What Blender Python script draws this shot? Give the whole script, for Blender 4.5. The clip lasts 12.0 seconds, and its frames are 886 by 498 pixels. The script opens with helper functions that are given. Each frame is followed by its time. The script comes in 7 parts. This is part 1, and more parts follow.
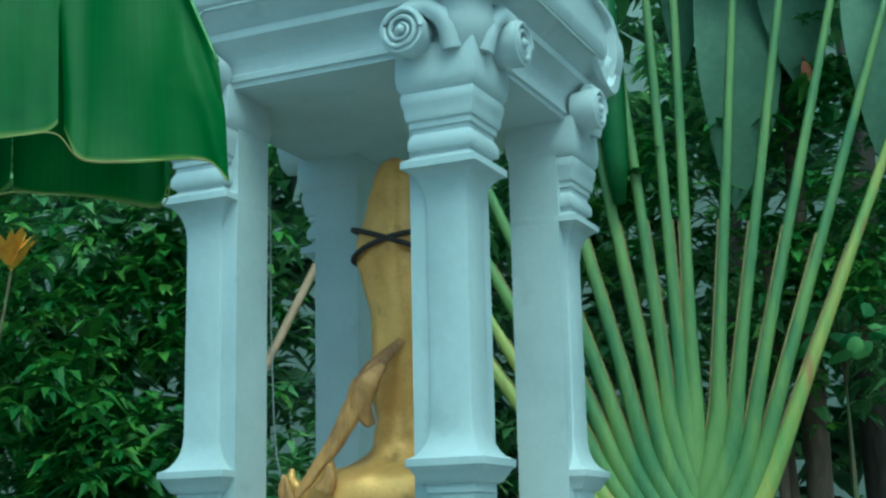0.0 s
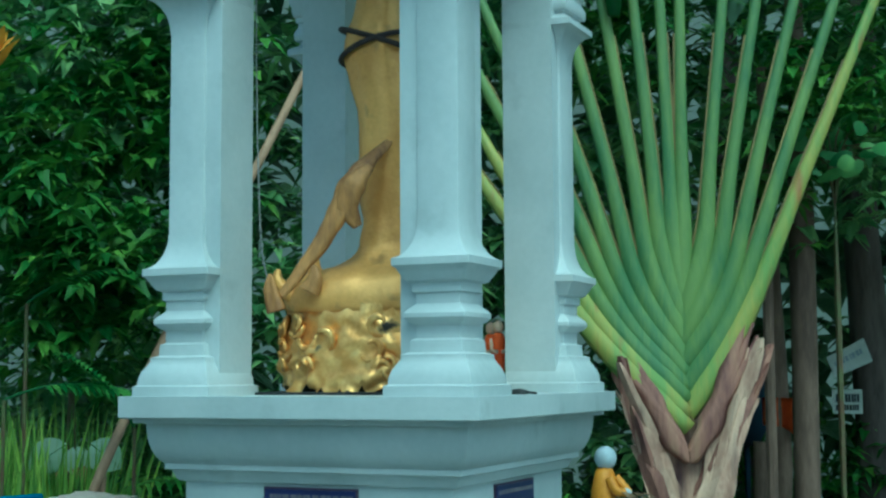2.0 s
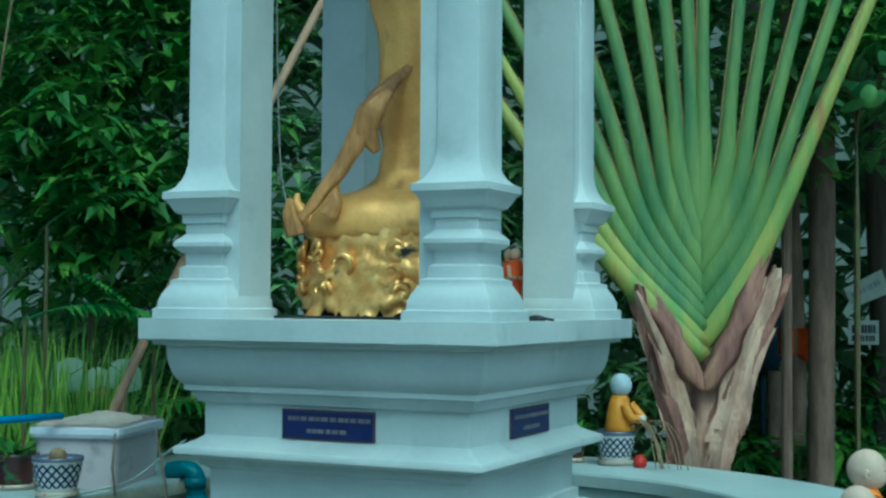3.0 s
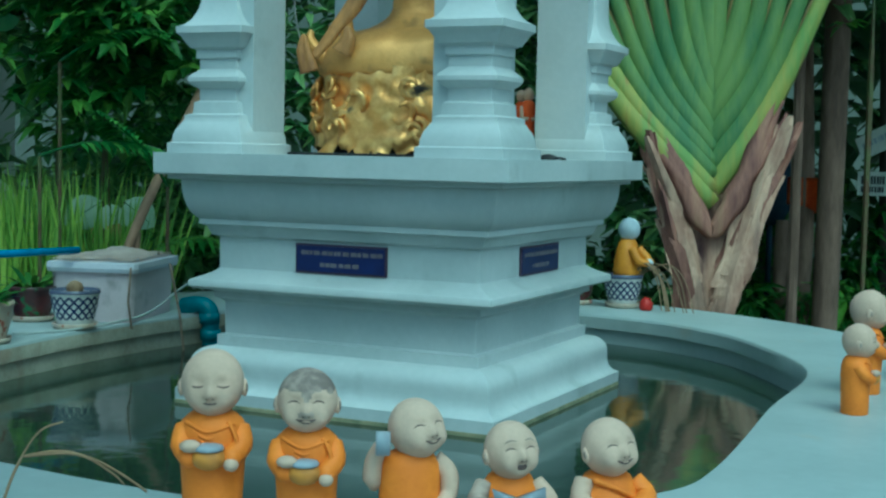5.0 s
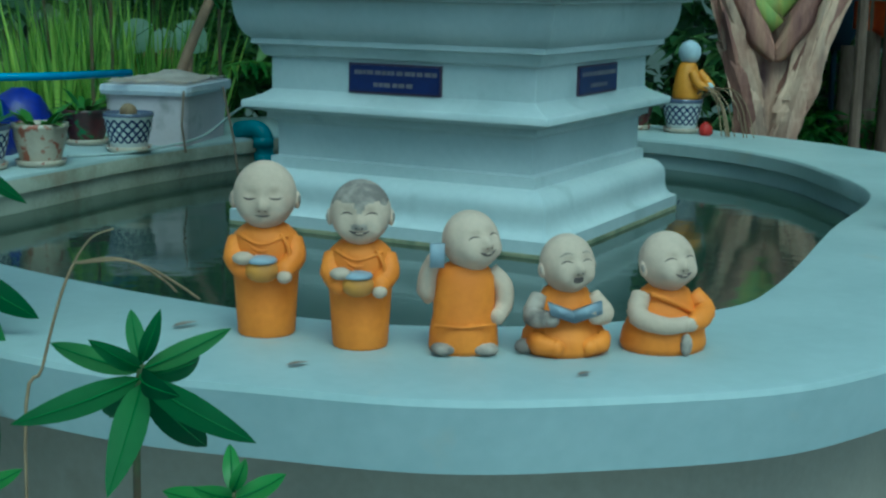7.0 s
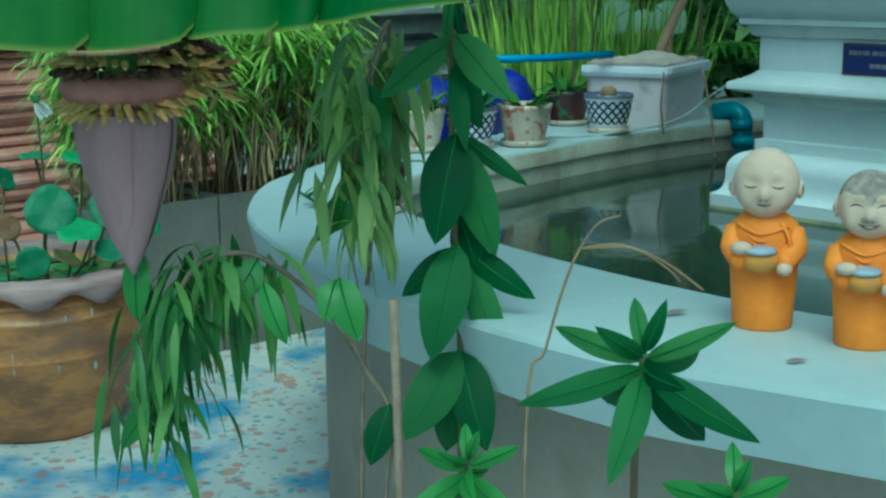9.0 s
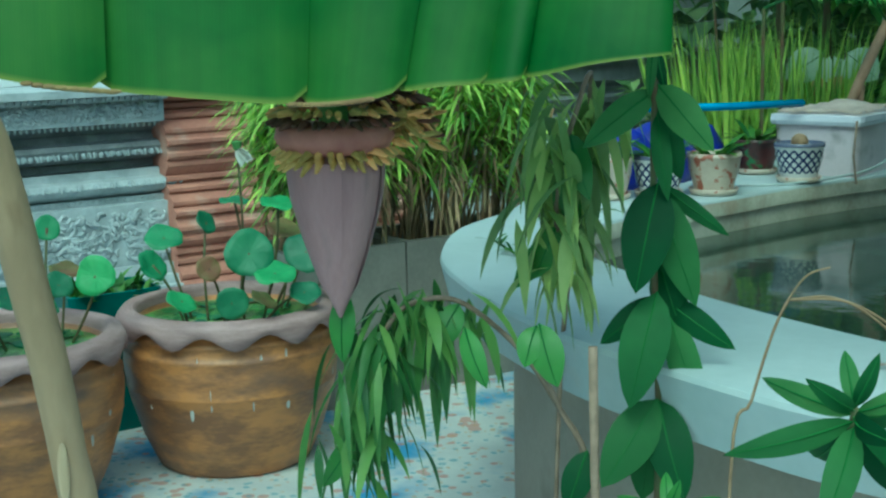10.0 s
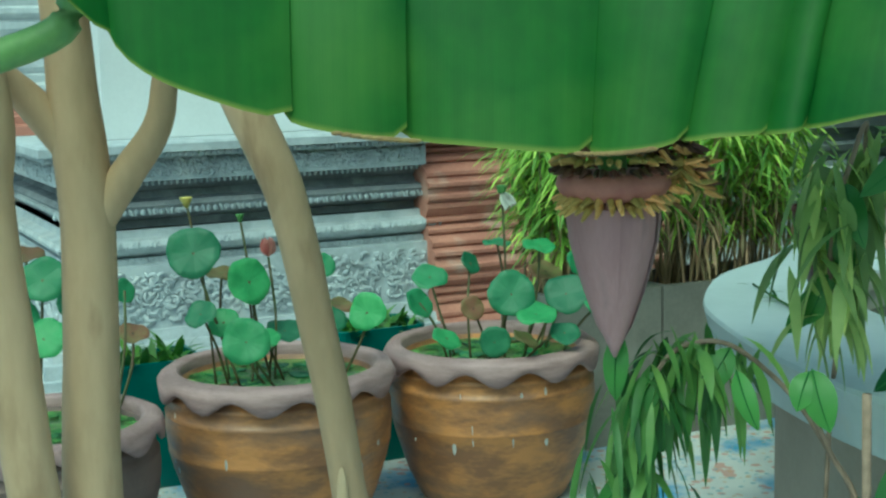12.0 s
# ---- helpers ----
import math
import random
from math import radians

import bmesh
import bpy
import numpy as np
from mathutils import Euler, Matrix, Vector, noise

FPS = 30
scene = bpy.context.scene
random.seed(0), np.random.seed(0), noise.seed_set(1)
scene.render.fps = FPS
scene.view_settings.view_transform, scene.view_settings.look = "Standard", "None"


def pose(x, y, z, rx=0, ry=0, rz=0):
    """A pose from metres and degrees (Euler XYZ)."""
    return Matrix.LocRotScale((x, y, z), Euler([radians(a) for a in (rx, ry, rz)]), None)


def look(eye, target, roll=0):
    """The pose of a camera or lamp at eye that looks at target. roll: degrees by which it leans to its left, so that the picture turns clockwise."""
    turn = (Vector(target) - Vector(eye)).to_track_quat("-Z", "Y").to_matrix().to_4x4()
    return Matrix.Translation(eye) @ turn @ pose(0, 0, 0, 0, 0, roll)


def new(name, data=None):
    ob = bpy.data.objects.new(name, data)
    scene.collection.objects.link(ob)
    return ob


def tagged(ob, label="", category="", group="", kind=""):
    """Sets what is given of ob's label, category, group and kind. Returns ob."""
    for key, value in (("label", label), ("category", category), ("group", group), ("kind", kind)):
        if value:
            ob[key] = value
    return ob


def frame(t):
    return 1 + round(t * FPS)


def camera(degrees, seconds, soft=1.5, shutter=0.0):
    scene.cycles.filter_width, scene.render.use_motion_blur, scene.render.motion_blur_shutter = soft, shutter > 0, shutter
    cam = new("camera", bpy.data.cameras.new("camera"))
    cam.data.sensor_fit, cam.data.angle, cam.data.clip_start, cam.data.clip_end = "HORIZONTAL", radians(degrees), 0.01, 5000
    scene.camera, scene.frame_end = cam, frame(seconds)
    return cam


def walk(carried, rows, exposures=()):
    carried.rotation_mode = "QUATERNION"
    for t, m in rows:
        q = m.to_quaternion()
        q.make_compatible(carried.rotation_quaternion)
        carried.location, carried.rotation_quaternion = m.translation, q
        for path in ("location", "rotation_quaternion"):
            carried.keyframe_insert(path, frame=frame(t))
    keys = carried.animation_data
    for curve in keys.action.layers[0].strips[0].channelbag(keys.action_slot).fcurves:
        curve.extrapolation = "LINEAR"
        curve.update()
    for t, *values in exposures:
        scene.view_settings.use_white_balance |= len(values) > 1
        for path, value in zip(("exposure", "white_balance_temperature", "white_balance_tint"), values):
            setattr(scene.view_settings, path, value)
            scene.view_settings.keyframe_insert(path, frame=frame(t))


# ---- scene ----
cam = camera(35.67, 12.0, soft=2.4)
PATH = [
    (0.0, pose(1.4193, -3.3293, 1.5758, 102.401, 0, 24.942) @ pose(0, 0, 0, 0, 0, -1.267)),
    (0.5, pose(1.4110, -3.3199, 1.5599, 100.739, 0, 24.803) @ pose(0, 0, 0, 0, 0, -0.741)),
    (1.0, pose(1.4041, -3.2923, 1.5511, 98.622, 0, 24.724) @ pose(0, 0, 0, 0, 0, -0.815)),
    (1.5, pose(1.3999, -3.2859, 1.5353, 96.701, 0, 24.594) @ pose(0, 0, 0, 0, 0, -0.846)),
    (2.0, pose(1.3996, -3.2733, 1.5064, 95.230, 0, 24.636) @ pose(0, 0, 0, 0, 0, -0.366)),
    (2.5, pose(1.3993, -3.2755, 1.5140, 93.667, 0, 24.887) @ pose(0, 0, 0, 0, 0, -0.014)),
    (3.0, pose(1.3980, -3.2796, 1.5054, 92.162, 0, 25.364) @ pose(0, 0, 0, 0, 0, 0.360)),
    (5.0, pose(1.4052, -3.3170, 1.4641, 86.010, 0, 25.648) @ pose(0, 0, 0, 0, 0, 1.139)),
    (5.5, pose(1.3961, -3.3032, 1.4499, 83.877, 0, 25.515) @ pose(0, 0, 0, 0, 0, 1.245)),
    (6.0, pose(1.3917, -3.2856, 1.4297, 81.607, 0, 25.367) @ pose(0, 0, 0, 0, 0, 1.150)),
    (6.5, pose(1.3930, -3.2780, 1.4202, 80.046, 0, 25.615) @ pose(0, 0, 0, 0, 0, 1.055)),
    (6.7, pose(1.3918, -3.2723, 1.4171, 79.584, 0, 26.143) @ pose(0, 0, 0, 0, 0, 1.036)),
    (8.3, pose(1.3287, -3.2914, 1.4343, 77.857, 0, 40.736) @ pose(0, 0, 0, 0, 0, -0.044)),
    (8.5, pose(1.3212, -3.2882, 1.4292, 77.875, 0, 42.669) @ pose(0, 0, 0, 0, 0, -0.224)),
    (9.0, pose(1.3029, -3.2824, 1.4251, 78.170, 0, 46.938) @ pose(0, 0, 0, 0, 0, -0.639)),
    (9.5, pose(1.3067, -3.3073, 1.4334, 78.845, 0, 50.546) @ pose(0, 0, 0, 0, 0, -0.951)),
    (10.0, pose(1.2982, -3.3449, 1.4358, 80.175, 0, 54.141) @ pose(0, 0, 0, 0, 0, -1.121)),
    (10.5, pose(1.3186, -3.4032, 1.4476, 81.108, 0, 57.242) @ pose(0, 0, 0, 0, 0, -1.363)),
    (11.0, pose(1.3269, -3.4159, 1.4494, 81.803, 0, 60.275) @ pose(0, 0, 0, 0, 0, -1.509)),
    (11.5, pose(1.3388, -3.4253, 1.4498, 82.151, 0, 62.536) @ pose(0, 0, 0, 0, 0, -1.596)),
    (12.0, pose(1.3599, -3.4616, 1.4543, 82.180, 0, 64.146) @ pose(0, 0, 0, 0, 0, -1.465)),
]
EXPOSURES = [(0.0, 0.36, 4430, -41), (3.0, 0.19, 4400, -39), (5.5, -0.06, 4380, -40), (6.7, -0.18, 4340, -40), (9.0, 0.28, 4540, -42), (10.5, 0.52, 5000, -38), (12.0, 0.48, 5300, -37)]
walk(cam, PATH, EXPOSURES)

# ---- world and light: soft overcast daylight ----
world = bpy.data.worlds.new("world")
scene.world = world
world.use_nodes = True
wn = world.node_tree.nodes
sky = wn.new("ShaderNodeTexSky")
sky.sky_type, sky.sun_disc = "NISHITA", False
sky.sun_elevation, sky.sun_rotation = radians(57), radians(137)
sky.air_density, sky.dust_density, sky.ozone_density = 1.0, 5.0, 1.0
wn["Background"].inputs["Strength"].default_value = 0.12
world.node_tree.links.new(sky.outputs[0], wn["Background"].inputs["Color"])
sun_data = bpy.data.lights.new("sun", "SUN")
sun_data.energy, sun_data.angle, sun_data.color = 0.75, radians(30), (1.0, 0.96, 0.9)
sun = new("sun", sun_data)
sun.matrix_world = look((3.2, -3.4, 9), (-0.5, 0.5, 1))


# ---- materials ----
def mat(name, col, col2=None, rough=0.6, metal=0.0, scale=6.0, fine=60.0, bump=0.15, spec=0.5, contrast=(0.35, 0.65),
        per="none", trans=0.0, stretch=(1, 1, 1), third=None, third_scale=1.3, third_at=(0.6, 0.75)):
    m = bpy.data.materials.new(name)
    m.use_nodes = True
    nt = m.node_tree
    n, l = nt.nodes, nt.links
    b = n["Principled BSDF"]
    col2 = col2 or tuple(c * 0.75 for c in col)
    tc = n.new("ShaderNodeTexCoord")
    mp = n.new("ShaderNodeMapping")
    mp.inputs["Scale"].default_value = stretch
    l.new(tc.outputs["Object"], mp.inputs[0])
    na = n.new("ShaderNodeTexNoise")
    na.inputs["Scale"].default_value, na.inputs["Detail"].default_value = scale, 6
    nb = n.new("ShaderNodeTexNoise")
    nb.inputs["Scale"].default_value, nb.inputs["Detail"].default_value = fine, 4
    l.new(mp.outputs[0], na.inputs["Vector"])
    l.new(mp.outputs[0], nb.inputs["Vector"])
    add = n.new("ShaderNodeMath")
    add.operation = "MULTIPLY_ADD"
    add.inputs[1].default_value = 0.3
    l.new(nb.outputs[0], add.inputs[0])
    sub = n.new("ShaderNodeMath")
    sub.operation = "SUBTRACT"
    sub.inputs[1].default_value = 0.15
    l.new(na.outputs[0], sub.inputs[0])
    l.new(sub.outputs[0], add.inputs[2])
    ramp = n.new("ShaderNodeValToRGB")
    ramp.color_ramp.elements[0].position, ramp.color_ramp.elements[1].position = contrast
    ramp.color_ramp.elements[0].color, ramp.color_ramp.elements[1].color = (*col2, 1), (*col, 1)
    l.new(add.outputs[0], ramp.inputs[0])
    out = ramp.outputs[0]
    if third:
        nc = n.new("ShaderNodeTexNoise")
        nc.inputs["Scale"].default_value, nc.inputs["Detail"].default_value = third_scale, 5
        l.new(mp.outputs[0], nc.inputs["Vector"])
        r3 = n.new("ShaderNodeValToRGB")
        r3.color_ramp.elements[0].position, r3.color_ramp.elements[1].position = third_at
        l.new(nc.outputs[0], r3.inputs[0])
        mx = n.new("ShaderNodeMixRGB")
        mx.inputs[2].default_value = (*third, 1)
        l.new(r3.outputs[0], mx.inputs[0])
        l.new(out, mx.inputs[1])
        out = mx.outputs[0]
    if per != "none":
        if per == "island":
            src = n.new("ShaderNodeNewGeometry").outputs["Random Per Island"]
        else:
            src = n.new("ShaderNodeObjectInfo").outputs["Random"]
        hs = n.new("ShaderNodeHueSaturation")
        mr = n.new("ShaderNodeMapRange")
        mr.inputs["To Min"].default_value, mr.inputs["To Max"].default_value = 0.45, 1.45
        l.new(src, mr.inputs[0])
        l.new(mr.outputs[0], hs.inputs["Value"])
        mh = n.new("ShaderNodeMapRange")
        mh.inputs["To Min"].default_value, mh.inputs["To Max"].default_value = 0.52, 0.47
        l.new(src, mh.inputs[0])
        l.new(mh.outputs[0], hs.inputs["Hue"])
        l.new(out, hs.inputs["Color"])
        out = hs.outputs[0]
    l.new(out, b.inputs["Base Color"])
    b.inputs["Roughness"].default_value, b.inputs["Metallic"].default_value = rough, metal
    b.inputs["Specular IOR Level"].default_value = spec
    if bump:
        bp = n.new("ShaderNodeBump")
        bp.inputs["Strength"].default_value, bp.inputs["Distance"].default_value = bump, 0.01
        l.new(add.outputs[0], bp.inputs["Height"])
        l.new(bp.outputs[0], b.inputs["Normal"])
    if trans:
        tl = n.new("ShaderNodeBsdfTranslucent")
        l.new(out, tl.inputs["Color"])
        ms = n.new("ShaderNodeMixShader")
        ms.inputs[0].default_value = trans
        l.new(b.outputs[0], ms.inputs[1])
        l.new(tl.outputs[0], ms.inputs[2])
        l.new(ms.outputs[0], n["Material Output"].inputs["Surface"])
    return m


WHITE = mat("white_masonry_paint", (0.60, 0.63, 0.635), (0.49, 0.53, 0.535), rough=0.5, scale=3.5, fine=45, bump=0.25,
            contrast=(0.3, 0.7), third=(0.36, 0.40, 0.40), third_scale=6, third_at=(0.62, 0.85))
RIM = mat("pale_rim_paint", (0.47, 0.53, 0.53), (0.39, 0.45, 0.45), rough=0.5, scale=2.5, fine=30, bump=0.2,
          third=(0.46, 0.47, 0.43), third_scale=7, third_at=(0.66, 0.8))
BANK = mat("stained_bank_concrete", (0.48, 0.47, 0.38), (0.30, 0.28, 0.21), rough=0.75, scale=5, bump=0.3, third=(0.22, 0.13, 0.08), third_scale=3, third_at=(.6, .75))
BEIGE = mat("beige_render", (0.36, 0.31, 0.25), (0.29, 0.25, 0.20), rough=0.85, scale=3, bump=0.3, third=(0.2, 0.17, 0.13), third_scale=3)
SOIL = mat("dark_soil", (0.13, 0.11, 0.08), (0.07, 0.06, 0.045), rough=0.95, scale=3, bump=0.6, third=(0.05, 0.08, 0.03), third_scale=2)
GOLD = mat("gold_paint", (0.84, 0.47, 0.13), (0.66, 0.33, 0.08), rough=0.42, metal=0.3, scale=7, fine=70, bump=0.5, third=(0.22, 0.12, 0.05), third_scale=9, third_at=(0.6, 0.8))
GOLDLEAF = mat("gold_foil", (0.95, 0.60, 0.20), (0.74, 0.38, 0.10), rough=0.30, metal=0.6, scale=18, fine=90, bump=0.5, third=(0.08, 0.07, 0.06), third_scale=14, third_at=(0.62, 0.7))
CORD = mat("dark_cord", (0.05, 0.035, 0.03), rough=0.8, scale=60)
STRING = mat("grey_string", (0.35, 0.36, 0.36), rough=0.8, scale=60)
NAVY = mat("navy_plaque", (0.012, 0.02, 0.12), (0.009, 0.014, 0.09), rough=0.35, scale=12, bump=0.05)
PLQ_TEXT = mat("plaque_lettering", (0.20, 0.17, 0.20), rough=0.5, scale=30)
PLQ_EDGE = mat("plaque_edge", (0.08, 0.05, 0.09), rough=0.5, scale=30)
DARK = mat("plain_black", (0.02, 0.02, 0.022), rough=0.6, scale=20)


# ---- mesh helpers ----
def part(name, bm, material, parent=None, label="", smooth=False):
    me = bpy.data.meshes.new(name)
    bmesh.ops.recalc_face_normals(bm, faces=bm.faces)
    bm.to_mesh(me)
    bm.free()
    for m in (material if isinstance(material, (list, tuple)) else (material,)):
        me.materials.append(m)
    if smooth:
        for p in me.polygons:
            p.use_smooth = True
    ob = new(name, me)
    if parent is not None:
        ob.parent = parent
        ob.matrix_parent_inverse = parent.matrix_basis.inverted()
    if label:
        ob["label"] = label
    return ob


def crease(ob, degrees=32):
    """Smooth shading that breaks at edges sharper than this angle."""
    for p in ob.data.polygons:
        p.use_smooth = True
    ob.data.set_sharp_from_angle(angle=radians(degrees))
    return ob


def thing(name, x=0, y=0, z=0, **tags):
    ob = new(name)
    ob.location = (x, y, z)
    return tagged(ob, **tags)


def bridge(bm, rings, cap=True, mi=0, closed=True):
    vs = [[bm.verts.new(p) for p in ring] for ring in rings]
    for a, b in zip(vs, vs[1:]):
        n = len(a)
        for i in range(n if closed else n - 1):
            j = (i + 1) % n
            f = bm.faces.new((a[i], a[j], b[j], b[i]))
            f.material_index = mi
    if cap:
        for r in (vs[0], vs[-1]):
            if len(r) > 2:
                f = bm.faces.new(r)
                f.material_index = mi
    return vs


def square(cx, cy, h, z, h2=None, r=0.0):
    h2 = h if h2 is None else h2
    if not r:
        return [(cx - h, cy - h2, z), (cx + h, cy - h2, z), (cx + h, cy + h2, z), (cx - h, cy + h2, z)]
    pts = []
    for sx, sy, a0 in ((1, -1, -90), (1, 1, 0), (-1, 1, 90), (-1, -1, 180)):
        for k in range(3):
            a = radians(a0 + 45 * k)
            pts.append((cx + sx * (h - r) + r * math.cos(a), cy + sy * (h2 - r) + r * math.sin(a), z))
    return pts


def box(bm, x0, x1, y0, y1, z0, z1, mi=0, r=0.004):
    r = min(r, (x1 - x0) / 3, (y1 - y0) / 3, (z1 - z0) / 3)
    cx, cy, hx, hy = (x0 + x1) / 2, (y0 + y1) / 2, (x1 - x0) / 2, (y1 - y0) / 2
    bridge(bm, [square(cx, cy, hx - r, z0, hy - r), square(cx, cy, hx, z0 + r, hy), square(cx, cy, hx, z1 - r, hy), square(cx, cy, hx - r, z1, hy - r)], mi=mi)


def circle(cx, cy, z, r, n=20, ry=None, wob=0.0, k=0):
    ry = r if ry is None else ry
    return [(cx + r * (1 + wob * math.sin(k * 2 * math.pi * i / n)) * math.cos(2 * math.pi * i / n), cy + ry * (1 + wob * math.sin(k * 2 * math.pi * i / n)) * math.sin(2 * math.pi * i / n), z) for i in range(n)]


def lathe(bm, prof, cx=0, cy=0, n=20, mi=0, cap=True):
    return bridge(bm, [circle(cx, cy, z, max(r, 0.0005), n) for r, z in prof], cap=cap, mi=mi)


def tube(bm, pts, radii, n=8, mi=0, cap=True):
    pts = [Vector(p) for p in pts]
    if not isinstance(radii, (list, tuple)):
        radii = [radii] * len(pts)
    rings, ref = [], Vector((0.31, 0.17, 0.93))
    for i, p in enumerate(pts):
        d = (pts[min(i + 1, len(pts) - 1)] - pts[max(i - 1, 0)]).normalized()
        if abs(d.dot(ref)) > 0.96:
            ref = Vector((0.9, 0.3, 0.1))
        s = d.cross(ref).normalized()
        u = s.cross(d)
        rings.append([p + (s * math.cos(2 * math.pi * k / n) + u * math.sin(2 * math.pi * k / n)) * radii[i] for k in range(n)])
    bridge(bm, rings, cap=cap, mi=mi)


def spline(pts, n=8, closed=False):
    pts = [Vector(p) for p in pts]
    out, m = [], len(pts)
    for i in range(m if closed else m - 1):
        if closed:
            p0, p1, p2, p3 = pts[i - 1], pts[i], pts[(i + 1) % m], pts[(i + 2) % m]
        else:
            p0, p1, p2, p3 = pts[max(i - 1, 0)], pts[i], pts[i + 1], pts[min(i + 2, m - 1)]
        for k in range(n):
            t = k / n
            out.append(0.5 * ((2 * p1) + (p2 - p0) * t + (2 * p0 - 5 * p1 + 4 * p2 - p3) * t * t + (3 * p1 - p0 - 3 * p2 + p3) * t ** 3))
    if not closed:
        out.append(pts[-1])
    return out


def ellipsoid(bm, c, r, rot=None, n=14, m=9, mi=0):
    c, rot = Vector(c), rot or Matrix.Identity(3)
    rings = []
    for j in range(m + 1):
        a = math.pi * (0.02 + 0.96 * j / m)
        rings.append([c + rot @ Vector((r[0] * math.sin(a) * math.cos(2 * math.pi * i / n), r[1] * math.sin(a) * math.sin(2 * math.pi * i / n), -r[2] * math.cos(a))) for i in range(n)])
    bridge(bm, rings, mi=mi)


def leaf(bm, base, way, up, length, width, droop=0.3, fold=0.15, seg=5, tip=1.0, mi=0, shape=0.45, wave=0.0, ph=0.0):
    """A blade: a midrib that droops, two halves folded up along it, widest at shape of its length."""
    base, way, up = Vector(base), Vector(way).normalized(), Vector(up)
    side = way.cross(up)
    if side.length < 1e-3:
        side = way.cross(Vector((0.9, 0.2, 0.1)))
    side.normalize()
    nrm = side.cross(way)
    p, d, row = base.copy(), way.copy(), []
    for i in range(seg + 1):
        t = i / seg
        if t < shape:
            w = math.sin(math.pi / 2 * t / shape) ** 0.8
        else:
            w = max(math.cos(math.pi / 2 * (t - shape) / (1 - shape)), 0) ** tip
        w *= width / 2
        nn = side.cross(d).normalized()
        lift = nn * (fold * w + wave * math.sin(7 * t + ph) * width)
        row.append((bm.verts.new(p - side * w + lift), bm.verts.new(p), bm.verts.new(p + side * w + lift)))
        d = (d + Vector((0, 0, -droop / seg))).normalized()
        p = p + d * (length / seg)
    for a, b in zip(row, row[1:]):
        for k in (0, 1):
            f = bm.faces.new((a[k], a[k + 1], b[k + 1], b[k]))
            f.material_index = mi
            f.smooth = True
    return p


# ---- ground and pool ----
ZR, ZW = 0.815, 0.696
bm = bmesh.new()
bm.faces.new([bm.verts.new(p) for p in ((-60, -60, -0.02), (60, -60, -0.02), (60, 80, -0.02), (-60, 80, -0.02))])
tagged(part("ground", bm, SOIL), "dark trodden soil with patches of moss", "ground", kind="structure")

OUT = spline([(-1.87, -1.0, 0), (-1.545, -1.3, 0), (-1.24, -1.46, 0), (-0.9, -1.58, 0), (-0.57, -1.65, 0), (-0.1, -1.675, 0), (0.2, -1.62, 0), (0.47, -1.54, 0), (0.68, -1.4, 0),
              (0.89, -1.21, 0), (1.0, -1.02, 0), (1.07, -0.8, 0), (1.1, -0.4, 0), (1.08, 0.3, 0), (1.03, 1.0, 0), (0.72, 1.8, 0), (0.35, 2.2, 0), (-0.2, 2.48, 0),
              (-0.7, 2.6, 0), (-1.3, 2.5, 0), (-2.1, 2.1, 0), (-2.45, 1.4, 0), (-2.5, 0.6, 0), (-2.45, 0, 0), (-2.3, -0.35, 0), (-2.06, -0.66, 0)], 6, True)
INN = spline([(-1.5, -0.86, 0), (-1.35, -0.97, 0), (-1.15, -1.06, 0), (-0.8, -1.15, 0), (-0.45, -1.2, 0), (-0.1, -1.215, 0), (0.12, -1.19, 0), (0.3, -1.11, 0), (0.45, -1.0, 0),
              (0.58, -0.85, 0), (0.67, -0.68, 0), (0.685, -0.5, 0), (0.67, -0.2, 0), (0.63, 0.3, 0), (0.59, 1.0, 0), (0.3, 1.54, 0), (0.08, 1.79, 0), (-0.2, 1.96, 0),
              (-0.6, 2.05, 0), (-1.1, 2.0, 0), (-1.6, 1.7, 0), (-1.79, 1.1, 0), (-1.82, 0.5, 0), (-1.77, 0, 0), (-1.72, -0.4, 0), (-1.62, -0.7, 0)], 6, True)


def at_z(loop, z, f=1.0, c=(-0.65, 0.4)):
    return [(c[0] + (p[0] - c[0]) * f, c[1] + (p[1] - c[1]) * f, z) for p in loop]


bm = bmesh.new()
bridge(bm, [at_z(INN, 0.5, 1.012), at_z(INN, ZR - 0.062, 1.012), at_z(INN, ZR - 0.058, 1.0), at_z(INN, ZR - 0.012, 1.0), at_z(INN, ZR - 0.003, 1.004), at_z(INN, ZR, 1.012), at_z(OUT, ZR, 0.992), at_z(OUT, ZR - 0.004, 0.998), at_z(OUT, ZR - 0.014, 1.0), at_z(OUT, ZR - 0.13, 0.985), at_z(OUT, ZR - 0.135, 0.9)], cap=False)
for f in bm.faces:
    c = f.calc_center_median()
    if c.z < ZR - 0.02 and -1.95 < c.x < -1.0 and c.y > -.9:
        f.material_index = 1
tagged(crease(part("pool_rim", bm, (RIM, BANK))), "wide pale green-white painted concrete rim round a pond", "pool rim", kind="structure")
bm = bmesh.new()
bridge(bm, [at_z(OUT, -0.02, 0.90), at_z(OUT, ZR - 0.128, 0.90)], cap=False)
tagged(part("pool_wall", bm, BEIGE), "beige rendered wall under the pond rim", "pool wall", kind="structure")
WATER = mat("pond_water", (0.038, 0.055, 0.036), (0.026, 0.042, 0.028), rough=0.05, scale=5, fine=22, bump=0.14, spec=0.5)
bm = bmesh.new()
bm.faces.new([bm.verts.new(p) for p in at_z(INN, ZW, 1.01)])
tagged(part("pond_water", bm, WATER), "dark green murky still pond water", "water", kind="structure")

